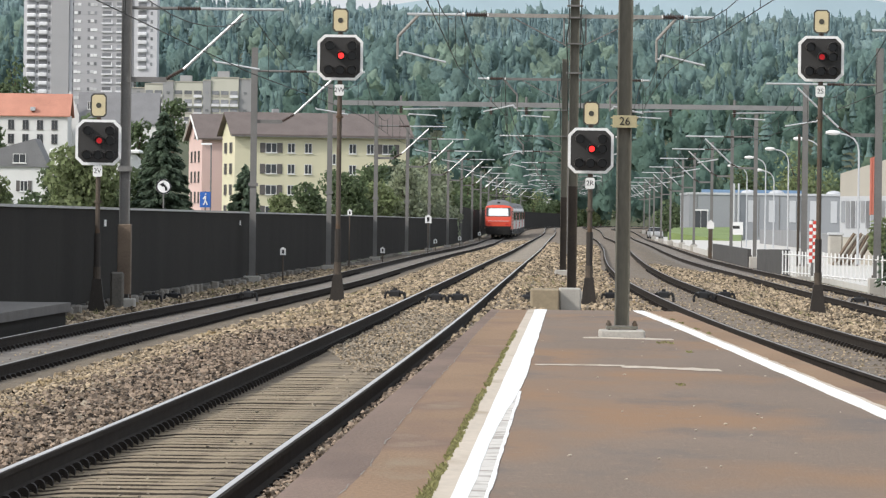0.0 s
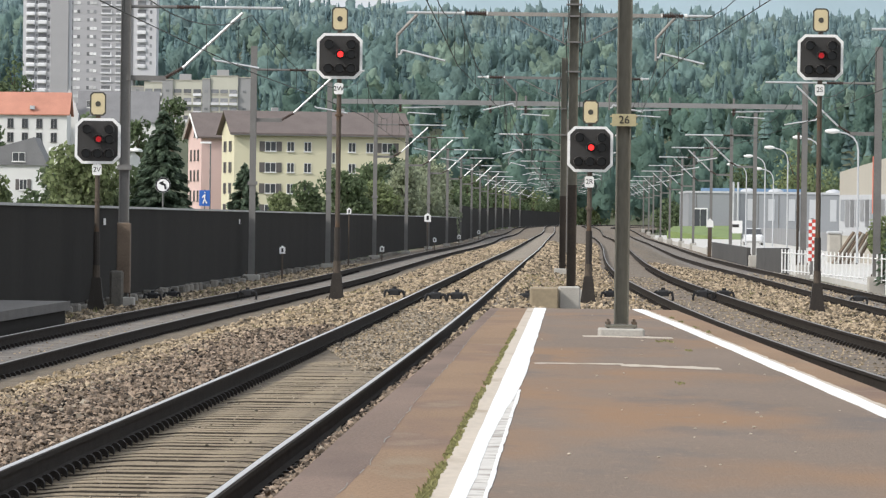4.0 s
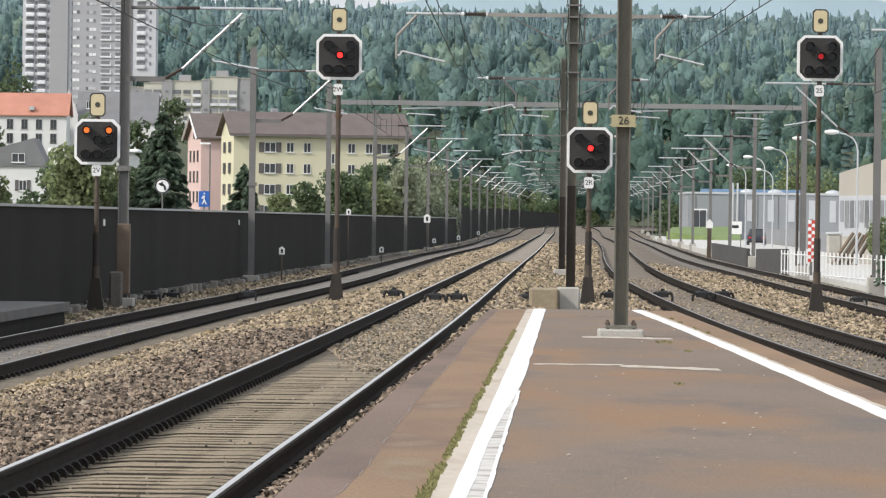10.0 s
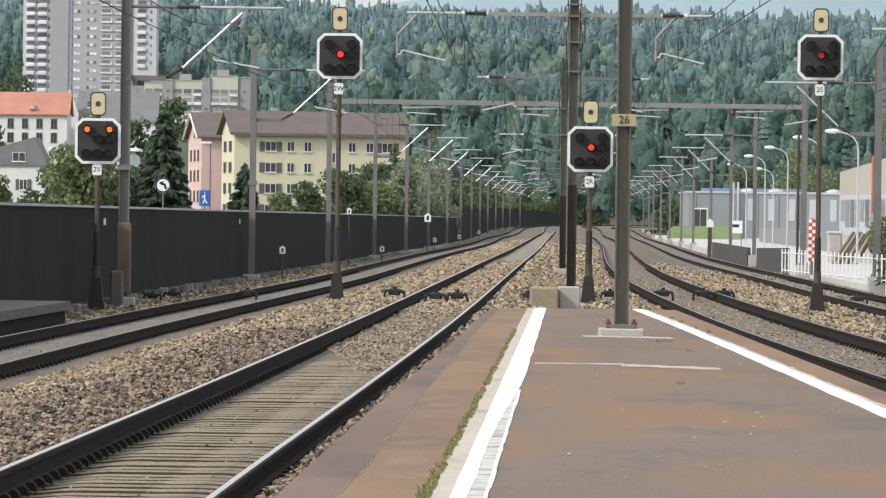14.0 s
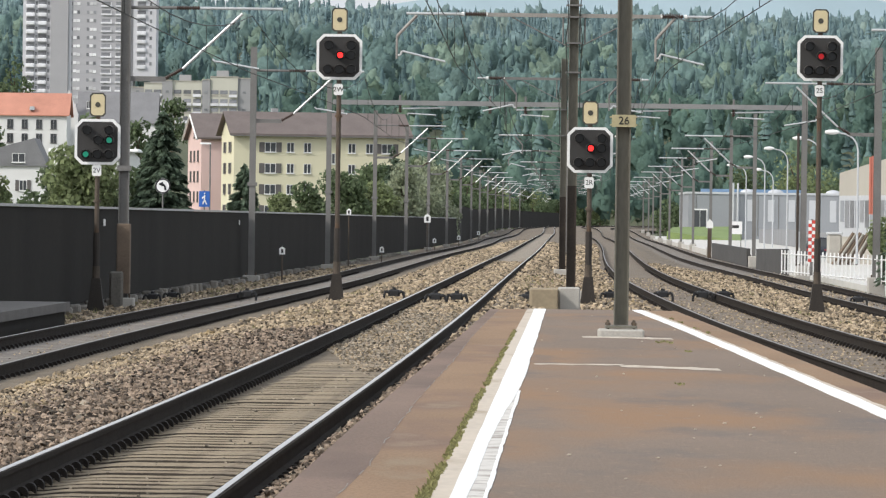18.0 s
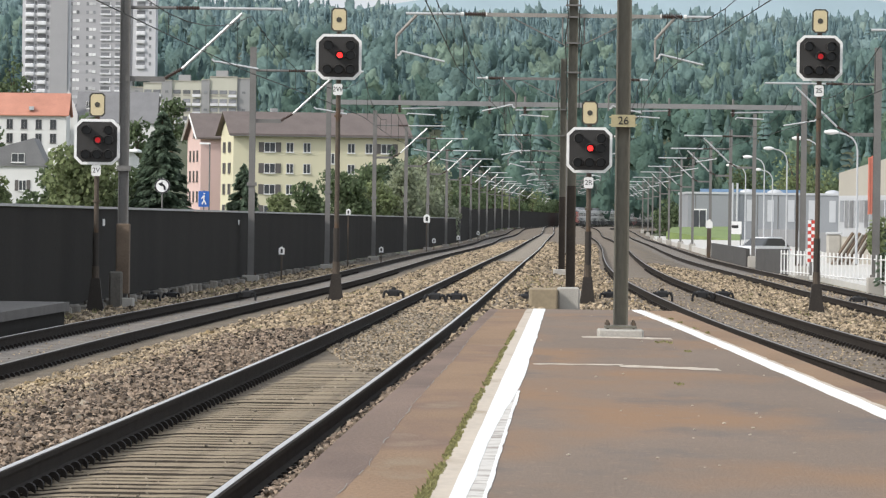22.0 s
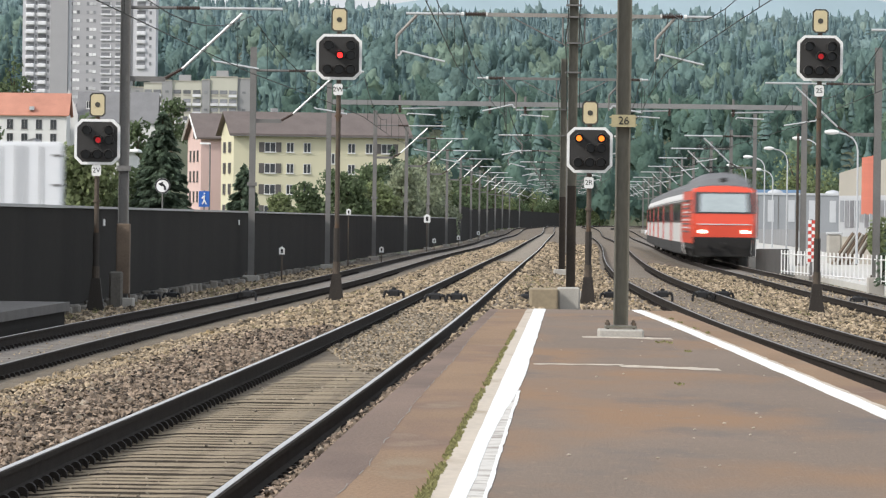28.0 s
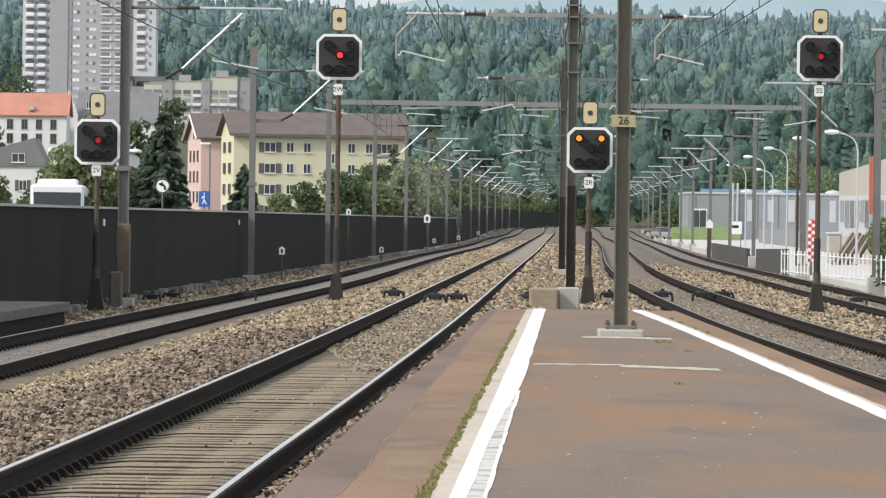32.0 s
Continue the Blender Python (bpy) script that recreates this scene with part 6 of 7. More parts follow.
for x in (5.9, 8.6, 14.2):
    bm = B()
    bmesh.ops.create_icosphere(bm, subdivisions=2, radius=0.8, matrix=Matrix.Translation((x, 3, 4.35)) @ Matrix.Diagonal((1.0, 1.1, 0.5, 1)))
    part("roof_dome", bm, "panel_light", t, "white roof-light dome")
for x in (4.3, 4.75):
    bm = B()
    tube(bm, (x, -0.4, 0.2), (x, -0.4, 5.3), 0.11)
    part("flue", bm, "panel_light", t)

t.scale = (1.346, 1.346, 1.346)
t = thing("concrete_hall", pose(24.3, 330, -0.1), "weathered beige concrete hall with strip windows", "building")
bm = B()
v = [bm.verts.new(p) for p in ((0, 0, -1), (9, -60, -1), (14, -60, -1), (8, 10, -1), (0, 0, 4.9), (9, -60, 8.6), (14, -60, 8.6), (8, 10, 5.4))]
for q in ((0, 1, 5, 4), (1, 2, 6, 5), (2, 3, 7, 6), (3, 0, 4, 7), (4, 5, 6, 7)):
    bm.faces.new([v[i] for i in q])
part("wall", bm, "render_beige", t)


def hall_panel(q0, q1, z0, z1, proud, name, material, parent, label=""):
    bm = B()
    a, b = (9 * q0 - proud, -60 * q0), (9 * q1 - proud, -60 * q1)
    v = [bm.verts.new((p[0] + dx, p[1], z)) for z in (z0, z1) for p, dx in ((a, 0), (b, 0), (b, 0.2), (a, 0.2))]
    for q in ((0, 3, 2, 1), (4, 5, 6, 7), (0, 1, 5, 4), (1, 2, 6, 5), (2, 3, 7, 6), (3, 0, 4, 7)):
        bm.faces.new([v[k] for k in q])
    return part(name, bm, material, parent, label)


band = hall_panel(0.004, 0.98, 1.0, 3.5, 0.05, "window_band", "panel_light", t, "white framed band of windows")
for i in range(44):
    q0 = 0.012 + i * 0.022
    hall_panel(q0, q0 + 0.016, 1.55 if i % 4 else 1.9, 3.2, 0.09, "pane", "window_haze" if i % 3 else "panel_grey", band)

# street lamps with curved arms
for x, y, top in ((18.1, 235, 5.6), (20.25, 290, 6.2), (21.1, 330, 6.2), (21.8, 365, 6.1), (22.5, 400, 5.9), (23.9, 390, 5.5)):
    t = thing("street_lamp", pose(x, y, -0.1), "slim grey street lamp with a curved arm and pale head", "street lamp", "street lamps")
    h = top + 0.1
    bm = B()
    arc = [(0, 0, h - 0.75), (-0.06, 0, h - 0.45), (-0.22, 0, h - 0.2), (-0.5, 0, h - 0.04), (-0.9, 0, h + 0.04)]
    tube(bm, (0, 0, 0), arc[0], 0.06, 8, 0.04)
    bent(bm, arc, 0.038, 8)
    part("pole", bm, "panel_light", t)
    bm = B()
    bmesh.ops.create_icosphere(bm, subdivisions=2, radius=0.3, matrix=Matrix.Translation((-1.15, 0, h + 0.06)) @ Matrix.Diagonal((1.15, 0.5, 0.38, 1)))
    part("lamp_head", bm, "sign_white", t, "white lamp head")

# low grey retaining walls, site wall, fence, barrier post
def wall_run(name, a, b, label, material, thick=0.2):
    """A wall from one upright edge (x, y, bottom, top) to another."""
    bm = B()
    v = [bm.verts.new(p) for p in ((a[0], a[1], a[2]), (b[0], b[1], b[2]), (b[0] + thick, b[1] + 0.05, b[2]), (a[0] + thick, a[1] + 0.05, a[2]),
                                   (a[0], a[1], a[3]), (b[0], b[1], b[3]), (b[0] + thick, b[1] + 0.05, b[3]), (a[0] + thick, a[1] + 0.05, a[3]))]
    for q in ((0, 3, 2, 1), (0, 1, 5, 4), (1, 2, 6, 5), (2, 3, 7, 6), (3, 0, 4, 7), (4, 5, 6, 7)):
        bm.faces.new([v[i] for i in q])
    return solid(name, bm, material, label, "wall", kind="structure")


wall_run("retaining_wall", (17.4, 348, -1.2, 0.33), (17.08, 302, -1.2, 0.21), "low dark grey panel wall beside the outer track", "wall_panel")
wall_run("retaining_wall", (14.34, 246, -1.2, 0.46), (14.95, 235, -1.2, 0.52), "low dark grey panel wall beside the outer track", "wall_panel")
wall_run("site_wall", (33.2, 565, -0.6, 1.1), (29.8, 452, -0.6, 1.17), "plain grey concrete wall along the access road", "wall_mid", 0.3)
wall_run("site_wall", (29.78, 451, -0.6, 1.0), (26.6, 354, -0.9, 1.06), "plain grey concrete wall along the access road", "wall_mid", 0.3)
t = thing("storage_bin", pose(23.67, 325, -0.72), "tall pale grey covered bin on the access road", "container")
bm = B()
box(bm, -0.44, 0.44, -0.4, 0.4, 0, 1.75, 0.12)
part("body", bm, "concrete", t)
bm = B()
box(bm, -0.48, 0.48, -0.44, 0.44, 1.752, 1.9, 0.06)
part("lid", bm, "panel_light", t)
t = thing("railing_fence", pose(0, 0, 0), "grey picket fence along the access road", "fence", kind="structure")
bm = B()
box(bm, -0.025, 0.025, -0.02, 0.02, 0, 0.95)
PK = finish(bm, "picket", "sign_white")
for i in range(46):
    q = i / 45
    part("picket", PK, None, t, at=pose(13.75 + 1.3 * q, 218 - 70 * q, -0.4 + 0.1 * q))
bm = B()
for z in (0.1, 0.8):
    tube(bm, (13.75, 218, -0.4 + z), (15.05, 148, -0.3 + z), 0.025, 5)
part("fence_rail", bm, "sign_white", t)
t = thing("striped_post", pose(13.72, 200, -0.3), "red and white striped barrier boom standing upright", "barrier")
for i in range(12):
    for j, x in enumerate((-0.065, 0.065)):
        bm = B()
        box(bm, x - 0.06, x + 0.06, -0.03, 0.03, 0.5 + i * 0.13, 0.625 + i * 0.13)
        part("stripe", bm, "sign_white" if (i + j) % 2 else "train_red_faded", t)
bm = B()
box(bm, -0.05, 0.05, -0.025, 0.02, 0, 2.1)
part("stand", bm, "galvanised", t)
conifer(15.15, 178, -0.4, 3.3, 1.6, 90, 5000, "dark green conifer beside the concrete hall", 0.09)
tree(19.6, 240, -0.3, 2.2, 1.8, 91, "leaf_light", 900, "yellow-green bush by the concrete hall", 0.13, 0.1)
t = thing("timber_stack", pose(24.25, 317, -0.75) @ Matrix.Diagonal((1.4, 1.4, 1.4, 1)), "leaning stack of weathered boards", "boards")
for i in range(9):
    bm = B()
    tube(bm, (-0.9 + i * 0.12, 0, 0), (0.0 + i * 0.1, 0.3, 1.35 - 0.05 * (i % 3)), 0.075, 4)
    part("board", bm, ("rust", "concrete", "brown_steel")[i % 3], t)
for i, (px, yy, h, w) in enumerate(((49, 740, 12.5, 11), (43, 760, 10, 9), (58, 770, 10, 10), (34, 800, 6, 7), (66, 760, 9, 9))):
    tree(px, yy, -0.5, h, w, 95 + i, "leaf_light" if i == 0 else "leaf", 1500, "full green tree behind the works building", 0.28, 0.15)

# town signs behind the barrier
t = thing("traffic_sign", pose(-13.1, 250, 0.0), "round no-left-turn traffic sign on a grey post", "traffic sign")
bm = B()
tube(bm, (0, 0.05, 0), (0, 0.05, 3.2), 0.035)
part("post", bm, "galvanised", t)
bm = B()
tube(bm, (0, 0, 3.0), (0, 0.03, 3.0), 0.36, 28)
d = part("disc", bm, "sign_white", t)
bm = B()
n = 32
for r0, r1 in ((0.29, 0.355),):
    a = [[bm.verts.new((r * math.cos(6.2832 * i / n), y, 3.0 + r * math.sin(6.2832 * i / n))) for i in range(n)] for r, y in ((r0, -0.006), (r1, -0.006), (r1, 0.0), (r0, 0.0))]
    for k in range(4):
        for i in range(n):
            bm.faces.new((a[k][i], a[k][(i + 1) % n], a[(k + 1) % 4][(i + 1) % n], a[(k + 1) % 4][i]))
part("rim", bm, "sign_black", d, "dark rim")
bm = B()
for x0, z0, x1, z1, w in ((0.12, 2.82, 0.1, 3.0, 0.05), (0.1, 3.0, -0.02, 3.08, 0.05)):
    p, q = Vector((x0, -0.008, z0)), Vector((x1, -0.008, z1))
    tube(bm, p, q, w, 6)
v = [bm.verts.new(p) for p in ((-0.2, -0.01, 3.1), (0.02, -0.01, 3.2), (-0.02, -0.01, 2.97), (-0.2, 0.0, 3.1), (0.02, 0.0, 3.2), (-0.02, 0.0, 2.97))]
for q in ((0, 1, 2), (5, 4, 3), (0, 3, 4, 1), (1, 4, 5, 2), (2, 5, 3, 0)):
    bm.faces.new([v[i] for i in q])
part("arrow", bm, "sign_black", d)
t = thing("town_lamp", pose(-14.4, 330, 0.0), "slim street lamp with a flat pale head", "street lamp")
bm = B()
tube(bm, (0, 0, 0), (0, 0, 6.1), 0.06, 8, 0.045)
part("pole", bm, "galvanised", t)
bm = B()
box(bm, -0.62, 0.05, -0.12, 0.12, 6.05, 6.16, 0.03)
part("lamp_head", bm, "sign_white", t)
t = thing("underpass_sign", pose(-14.5, 325, 0.0), "blue square subway sign on a post", "traffic sign")
bm = B()
tube(bm, (0, 0.05, 0), (0, 0.05, 3.2), 0.04)
part("post", bm, "galvanised", t)
bm = B()
box(bm, -0.33, 0.33, -0.02, 0.02, 2.2, 3.15, 0.02)
bd = part("board", bm, "sign_blue", t)
bm = B()
for a, b in (((-0.1, 2.35), (0.0, 2.6)), ((0.0, 2.6), (0.02, 2.9)), ((0.02, 2.6), (0.14, 2.35)), ((0.0, 2.85), (-0.14, 2.7)), ((0.02, 2.98), (0.02, 3.04))):
    tube(bm, (a[0], -0.03, a[1]), (b[0], -0.03, b[1]), 0.04, 6)
part("symbol", bm, "sign_white", bd)

# small line-side posts with plates
for x, y, z, h, w in ((-5.4, 180, -0.45, 0.95, 0.1), (-4.1, 232, -0.45, 2.35, 0.1), (-3.0, 262, -0.5, 0.62, 0.11), (-1.0, 330, -0.4, 2.1, 0.2), (-0.6, 360, -0.4, 0.62, 0.12), (1.2, 420, -0.35, 0.6, 0.13), (3.4, 520, -0.3, 0.7, 0.14)):
    t = thing("marker_post", pose(x, y, z), "small white trackside plate on a dark post", "track marker", "track markers")
    bm = B()
    tube(bm, (0, 0.02, -0.3), (0, 0.02, h), 0.03)
    part("post", bm, "brown_steel", t)
    bm = B()
    prism(bm, [(-w, h - w * 1.4), (w, h - w * 1.4), (w, h + w * 0.6), (0, h + w * 1.3), (-w, h + w * 0.6)], -0.03, -0.01)
    p = part("plate", bm, "sign_white", t)
    bm = B()
    box(bm, -w * 0.35, w * 0.35, -0.036, -0.031, h - w * 0.9, h + w * 0.4)
    part("mark", bm, "sign_black", p)
for x, y, z, h in ((16.6, 335, -0.3, 1.95),):
    t = thing("marker_post", pose(x, y, z), "white pointed trackside plate on a dark post", "track marker", "track markers")
    bm = B()
    box(bm, -0.12, 0.12, -0.1, 0.1, -0.3, h - 0.3)
    part("post", bm, "brown_steel", t)
    bm = B()
    prism(bm, [(-0.22, h - 0.35), (0.22, h - 0.35), (0.22, h), (0, h + 0.22), (-0.22, h)], -0.14, -0.11)
    part("plate", bm, "sign_white", t)
t = thing("info_board", pose(19.6, 360, 0.0), "white notice board with dark lettering bars", "sign")
bm = B()
box(bm, -0.42, 0.42, -0.02, 0.02, 0.9, 1.75)
bd = part("board", bm, "sign_white", t)
bm = B()
box(bm, -0.25, 0.2, -0.03, -0.022, 1.3, 1.5)
part("bar", bm, "train_grey", bd)
bm = B()
for x in (-0.35, 0.35):
    tube(bm, (x, 0.04, 0), (x, 0.04, 0.95), 0.03)
part("legs", bm, "galvanised", t)

# rail contact boxes on the track, low platform end across the line
for x, y, z in ((-7.35, 136, -0.62), (-7.0, 139, -0.62), (-4.75, 130.6, -0.44), (-1.06, 117.3, -0.2), (-0.15, 112.6, -0.2), (0.3, 113, -0.2), (1.86, 118.2, -0.27), (4.96, 121, -0.2), (5.88, 121.6, -0.2), (6.39, 122, -0.2), (3.86, 124, -0.27), (10.89, 140.7, -0.53)):
    p = Vector((x, y, z + 0.05))
    t = thing("track_magnet", pose(p.x, p.y, p.z), "dark metal train-control box fixed beside the rail", "track device", "track devices")
    bm = B()
    box(bm, -0.13, 0.13, -0.22, 0.22, 0.06, 0.2, 0.04)
    part("housing", bm, "sign_black", t)
    for s in (-1, 1):
        bm = B()
        bent(bm, [(s * 0.11, -0.2, 0.13), (s * 0.18, -0.2, 0.17), (s * 0.22, -0.2, 0.06), (s * 0.21, -0.2, -0.12)], 0.03, 6)
        part("bracket", bm, "sign_black", t)
    bm = B()
    tube(bm, (0, 0.0, 0.2), (0, 0.0, 0.25), 0.05, 8)
    part("cover", bm, "sign_black", t)
t = thing("opposite_platform", pose(0, 0, 0), "end of the low platform across the line with a pale edge", "platform", kind="structure")
bm = B()
v = [bm.verts.new(p) for p in ((-6.8, 98, 0.0), (-8.35, 98, 0.0), (-13, 10, 0.0), (-9.3, 10, 0.0), (-6.8, 98, -0.16), (-8.35, 98, -0.16), (-13, 10, -0.16), (-9.3, 10, -0.16))]
for q in ((0, 1, 2, 3), (4, 7, 6, 5), (0, 3, 7, 4), (0, 4, 5, 1), (1, 5, 6, 2), (2, 6, 7, 3)):
    bm.faces.new([v[i] for i in q])
part("slab", bm, "slab_grey", t)
bm = B()
v = [bm.verts.new(p) for p in ((-6.88, 97.8, -0.16), (-8.3, 97.8, -0.16), (-13, 10, -0.16), (-9.4, 10, -0.16), (-6.88, 97.8, -0.8), (-8.3, 97.8, -0.8), (-13, 10, -0.8), (-9.4, 10, -0.8))]
for q in ((0, 1, 2, 3), (4, 7, 6, 5), (0, 3, 7, 4), (0, 4, 5, 1), (1, 5, 6, 2), (2, 6, 7, 3)):
    bm.faces.new([v[i] for i in q])
part("platform_wall", bm, "dark_wall", t)
# concrete blocks beyond the platform
for x0, x1, y0, y1, z0, z1, mt, label in ((2.36, 2.80, 109.2, 110.2, -0.45, 0.24, "concrete", "pale concrete mast footing beyond the platform end"), (1.78, 2.34, 108.6, 110.2, -0.45, 0.22, "render_sand", "mossy sand-coloured concrete block beyond the platform end")):
    bm = B()
    box(bm, x0, x1, y0, y1, z0, z1, 0.03)
    solid("concrete_block", bm, mt, label, "concrete block")

t = thing("white_hut", pose(26.0, 1360, 2.0), "small white house among the trees of the far bend", "house")
bm = B()
box(bm, -1.0, 1.0, 0, 3, -3, 5.5)
part("wall", bm, "render_white", t)
bm = B()
gable_roof(bm, -1.0, 1.0, 0, 3, 5.5, 6.5, 0.2, "y", 0.12)
part("roof", bm, "roof_brown", t)

# ---------------------------------------------------------------- trains


def shell(bm, stations, ring):
    """Skin over cross-sections: stations (y, top, width factor, floor); ring(top, width, floor) gives the outline."""
    rows = []
    for y, top, wf, floor in stations:
        rows.append([bm.verts.new((x, y, z)) for x, z in ring(top, wf, floor)])
    n = len(rows[0])
    for a, b in zip(rows, rows[1:]):
        for i in range(n - 1):
            bm.faces.new((a[i], a[i + 1], b[i + 1], b[i]))
    bm.faces.new(rows[0])
    bm.faces.new(rows[-1][::-1])
    return rows


def bogie(parent, y, wheelbase=2.6):
    bm = B()
    box(bm, -1.15, 1.15, -wheelbase / 2 - 0.6, wheelbase / 2 + 0.6, 0.35, 0.95, 0.08)
    b = part("bogie", bm, "train_under", parent, at=pose(0, y, 0))
    for wy in (-wheelbase / 2, wheelbase / 2):
        for x in (-0.75, 0.75):
            bm = B()
            tube(bm, (x - 0.065, wy, 0.46), (x + 0.065, wy, 0.46), 0.46, 20)
            part("wheel", bm, "train_under", b)


def locomotive(lights):
    """Nose towards -y at y=0, 18.5 m long, body with sloping cab windows at both ends."""
    t = thing("locomotive", pose(0, 0, 0), "red electric locomotive with a sloping cab window and grey roof", "locomotive", "locomotives")

    def ring(top, wf, floor):
        w = 1.5 * wf
        zs = min(top, 3.45)
        pts = [(-w * 0.97, floor), (-w, min(1.6, zs)), (-w * 0.99, min(2.6, zs)), (-w * 0.955, zs)]
        pts += [(-w * 0.78, zs + (top - zs) * 0.62), (-w * 0.45, zs + (top - zs) * 0.93)]
        return pts + [(0, top)] + [(-x, z) for x, z in pts[::-1]]
    st = [(0.0, 1.9, 0.92, 1.1), (0.12, 2.4, 0.955, 1.08), (0.45, 2.88, 0.97, 1.05), (0.76, 3.33, 0.985, 1.0), (1.0, 3.64, 0.99, 1.0), (1.8, 3.96, 1.0, 1.0), (3.2, 4.24, 1.0, 1.0)]
    st = st + [(18.5 - y, tp, wf, fl) for y, tp, wf, fl in st[::-1]]
    bm = B()
    shell(bm, st, ring)
    body = part("body", bm, "train_red", t)

    def rring(top, wf, floor):
        w = 1.5 * wf
        half = [(-w * 0.96, 3.42), (-w * 0.79, 3.45 + (top - 3.45) * 0.62 + 0.02), (-w * 0.46, 3.45 + (top - 3.45) * 0.93 + 0.02)]
        return half + [(0, top + 0.02)] + [(-x, z) for x, z in half[::-1]]
    bm = B()
    shell(bm, [(1.03, 3.66, 0.995, 1), (1.8, 3.98, 1.005, 1), (3.2, 4.26, 1.005, 1), (15.3, 4.26, 1.005, 1), (16.7, 3.98, 1.005, 1), (17.47, 3.66, 0.995, 1)], rring)
    part("roof", bm, "train_roof", t, "grey roof")
    for end in (0, 1):
        s = (lambda y: 18.5 - y) if end else (lambda y: y)
        def slab(name, pts, material, label="", th=0.03, parent=body):
            bm = B()
            a = [bm.verts.new((x, s(y) + (th if end else -th), z)) for x, y, z in pts]
            b = [bm.verts.new((x, s(y) + (-0.1 if end else 0.1), z)) for x, y, z in pts]
            n = len(pts)
            bm.faces.new(a)
            bm.faces.new(b[::-1])
            for i in range(n):
                bm.faces.new((a[i], b[i], b[(i + 1) % n], a[(i + 1) % n]))
            return part(name, bm, material, parent, label)
        slab("window_surround", [(-1.38, 0.12, 2.38), (1.38, 0.12, 2.38), (1.34, 0.76, 3.36), (-1.34, 0.76, 3.36)], "train_band", "dark cab window surround")
        slab("windscreen", [(-1.1, 0.16, 2.45), (1.1, 0.16, 2.45), (1.06, 0.71, 3.28), (-1.06, 0.71, 3.28)], ("screen_grey" if lights else "screen_shade") if end == 0 else "train_glass", "large pale reflecting windscreen", 0.06)
        slab("nose_stripe", [(-1.2, 0.02, 1.86), (1.2, 0.02, 1.86), (1.2, 0.02, 1.91), (-1.2, 0.02, 1.91)], "train_white", "thin pale nose stripe", 0.05)
        slab("front_apron", [(-1.3, 0.0, 0.42), (1.3, 0.0, 0.42), (1.42, 0.0, 1.3), (-1.42, 0.0, 1.3)], "train_under", "black front apron", 0.06)
        slab("roof_lamp", [(-0.16, 1.5, 3.82), (0.16, 1.5, 3.82), (0.16, 1.75, 4.02), (-0.16, 1.75, 4.02)], "train_under", "", 0.12)
        for x in (-0.98, 0.98):
            slab("headlight", [(x - 0.17, 0.02, 1.48), (x + 0.17, 0.02, 1.48), (x + 0.15, 0.02, 1.61), (x - 0.15, 0.02, 1.61)], ("lamp_head" if lights else "sign_red") if end == 0 else "train_glass", "headlight" if lights else "tail light", 0.07)
            bm = B()
            tube(bm, (x * 0.9, s(0.1), 1.02), (x * 0.9, s(-0.42), 1.02), 0.11, 10)
            tube(bm, (x * 0.9, s(-0.42), 1.02), (x * 0.9, s(-0.48), 1.02), 0.24, 14)
            part("buffer", bm, "train_under", body)
        bm = B()
        tube(bm, (0, s(0.05), 0.98), (0, s(-0.35), 0.95), 0.09, 8)
        part("coupling", bm, "train_under", body)
    for x in (-1, 1):
        for i in range(9):
            bm = B()
            z = 1.5 + i * 0.18
            box(bm, x * 1.5 - 0.025, x * 1.5 + 0.025, 3.6, 14.9, z, z + 0.07)
            part("side_louvre", bm, "train_white" if i % 2 else "train_roof", body)
        bm = B()
        box(bm, x * 1.49 - 0.03, x * 1.49 + 0.03, 1.5, 2.2, 2.35, 3.0)
        part("side_window", bm, "train_glass", body)
    bm = B()
    box(bm, -1.38, 1.38, 0.6, 17.9, 0.75, 1.08, 0.05)
    part("underframe", bm, "train_under", t)
    for y in (4.2, 14.3):
        bogie(t, y, 2.8)
    for y, up in ((3.9, 0.25), (14.6, 1.35)):
        bm = B()
        d = 1 if y < 9 else -1
        for x in (-0.5, 0.5):
            tube(bm, (x, y, 4.25), (x * 0.5, y + d * 1.5, 4.25 + up * 0.5), 0.04, 6)
            tube(bm, (x * 0.5, y + d * 1.5, 4.25 + up * 0.5), (x * 0.9, y + d * 0.2, 4.25 + up), 0.03, 6)
        tube(bm, (-0.9, y + d * 0.2, 4.27 + up), (0.9, y + d * 0.2, 4.27 + up), 0.035, 6)
        for x in (-0.5, 0.5):
            tube(bm, (x, y, 4.1), (x, y, 4.3), 0.07, 8)
        part("pantograph", bm, "train_under", t)
    return t


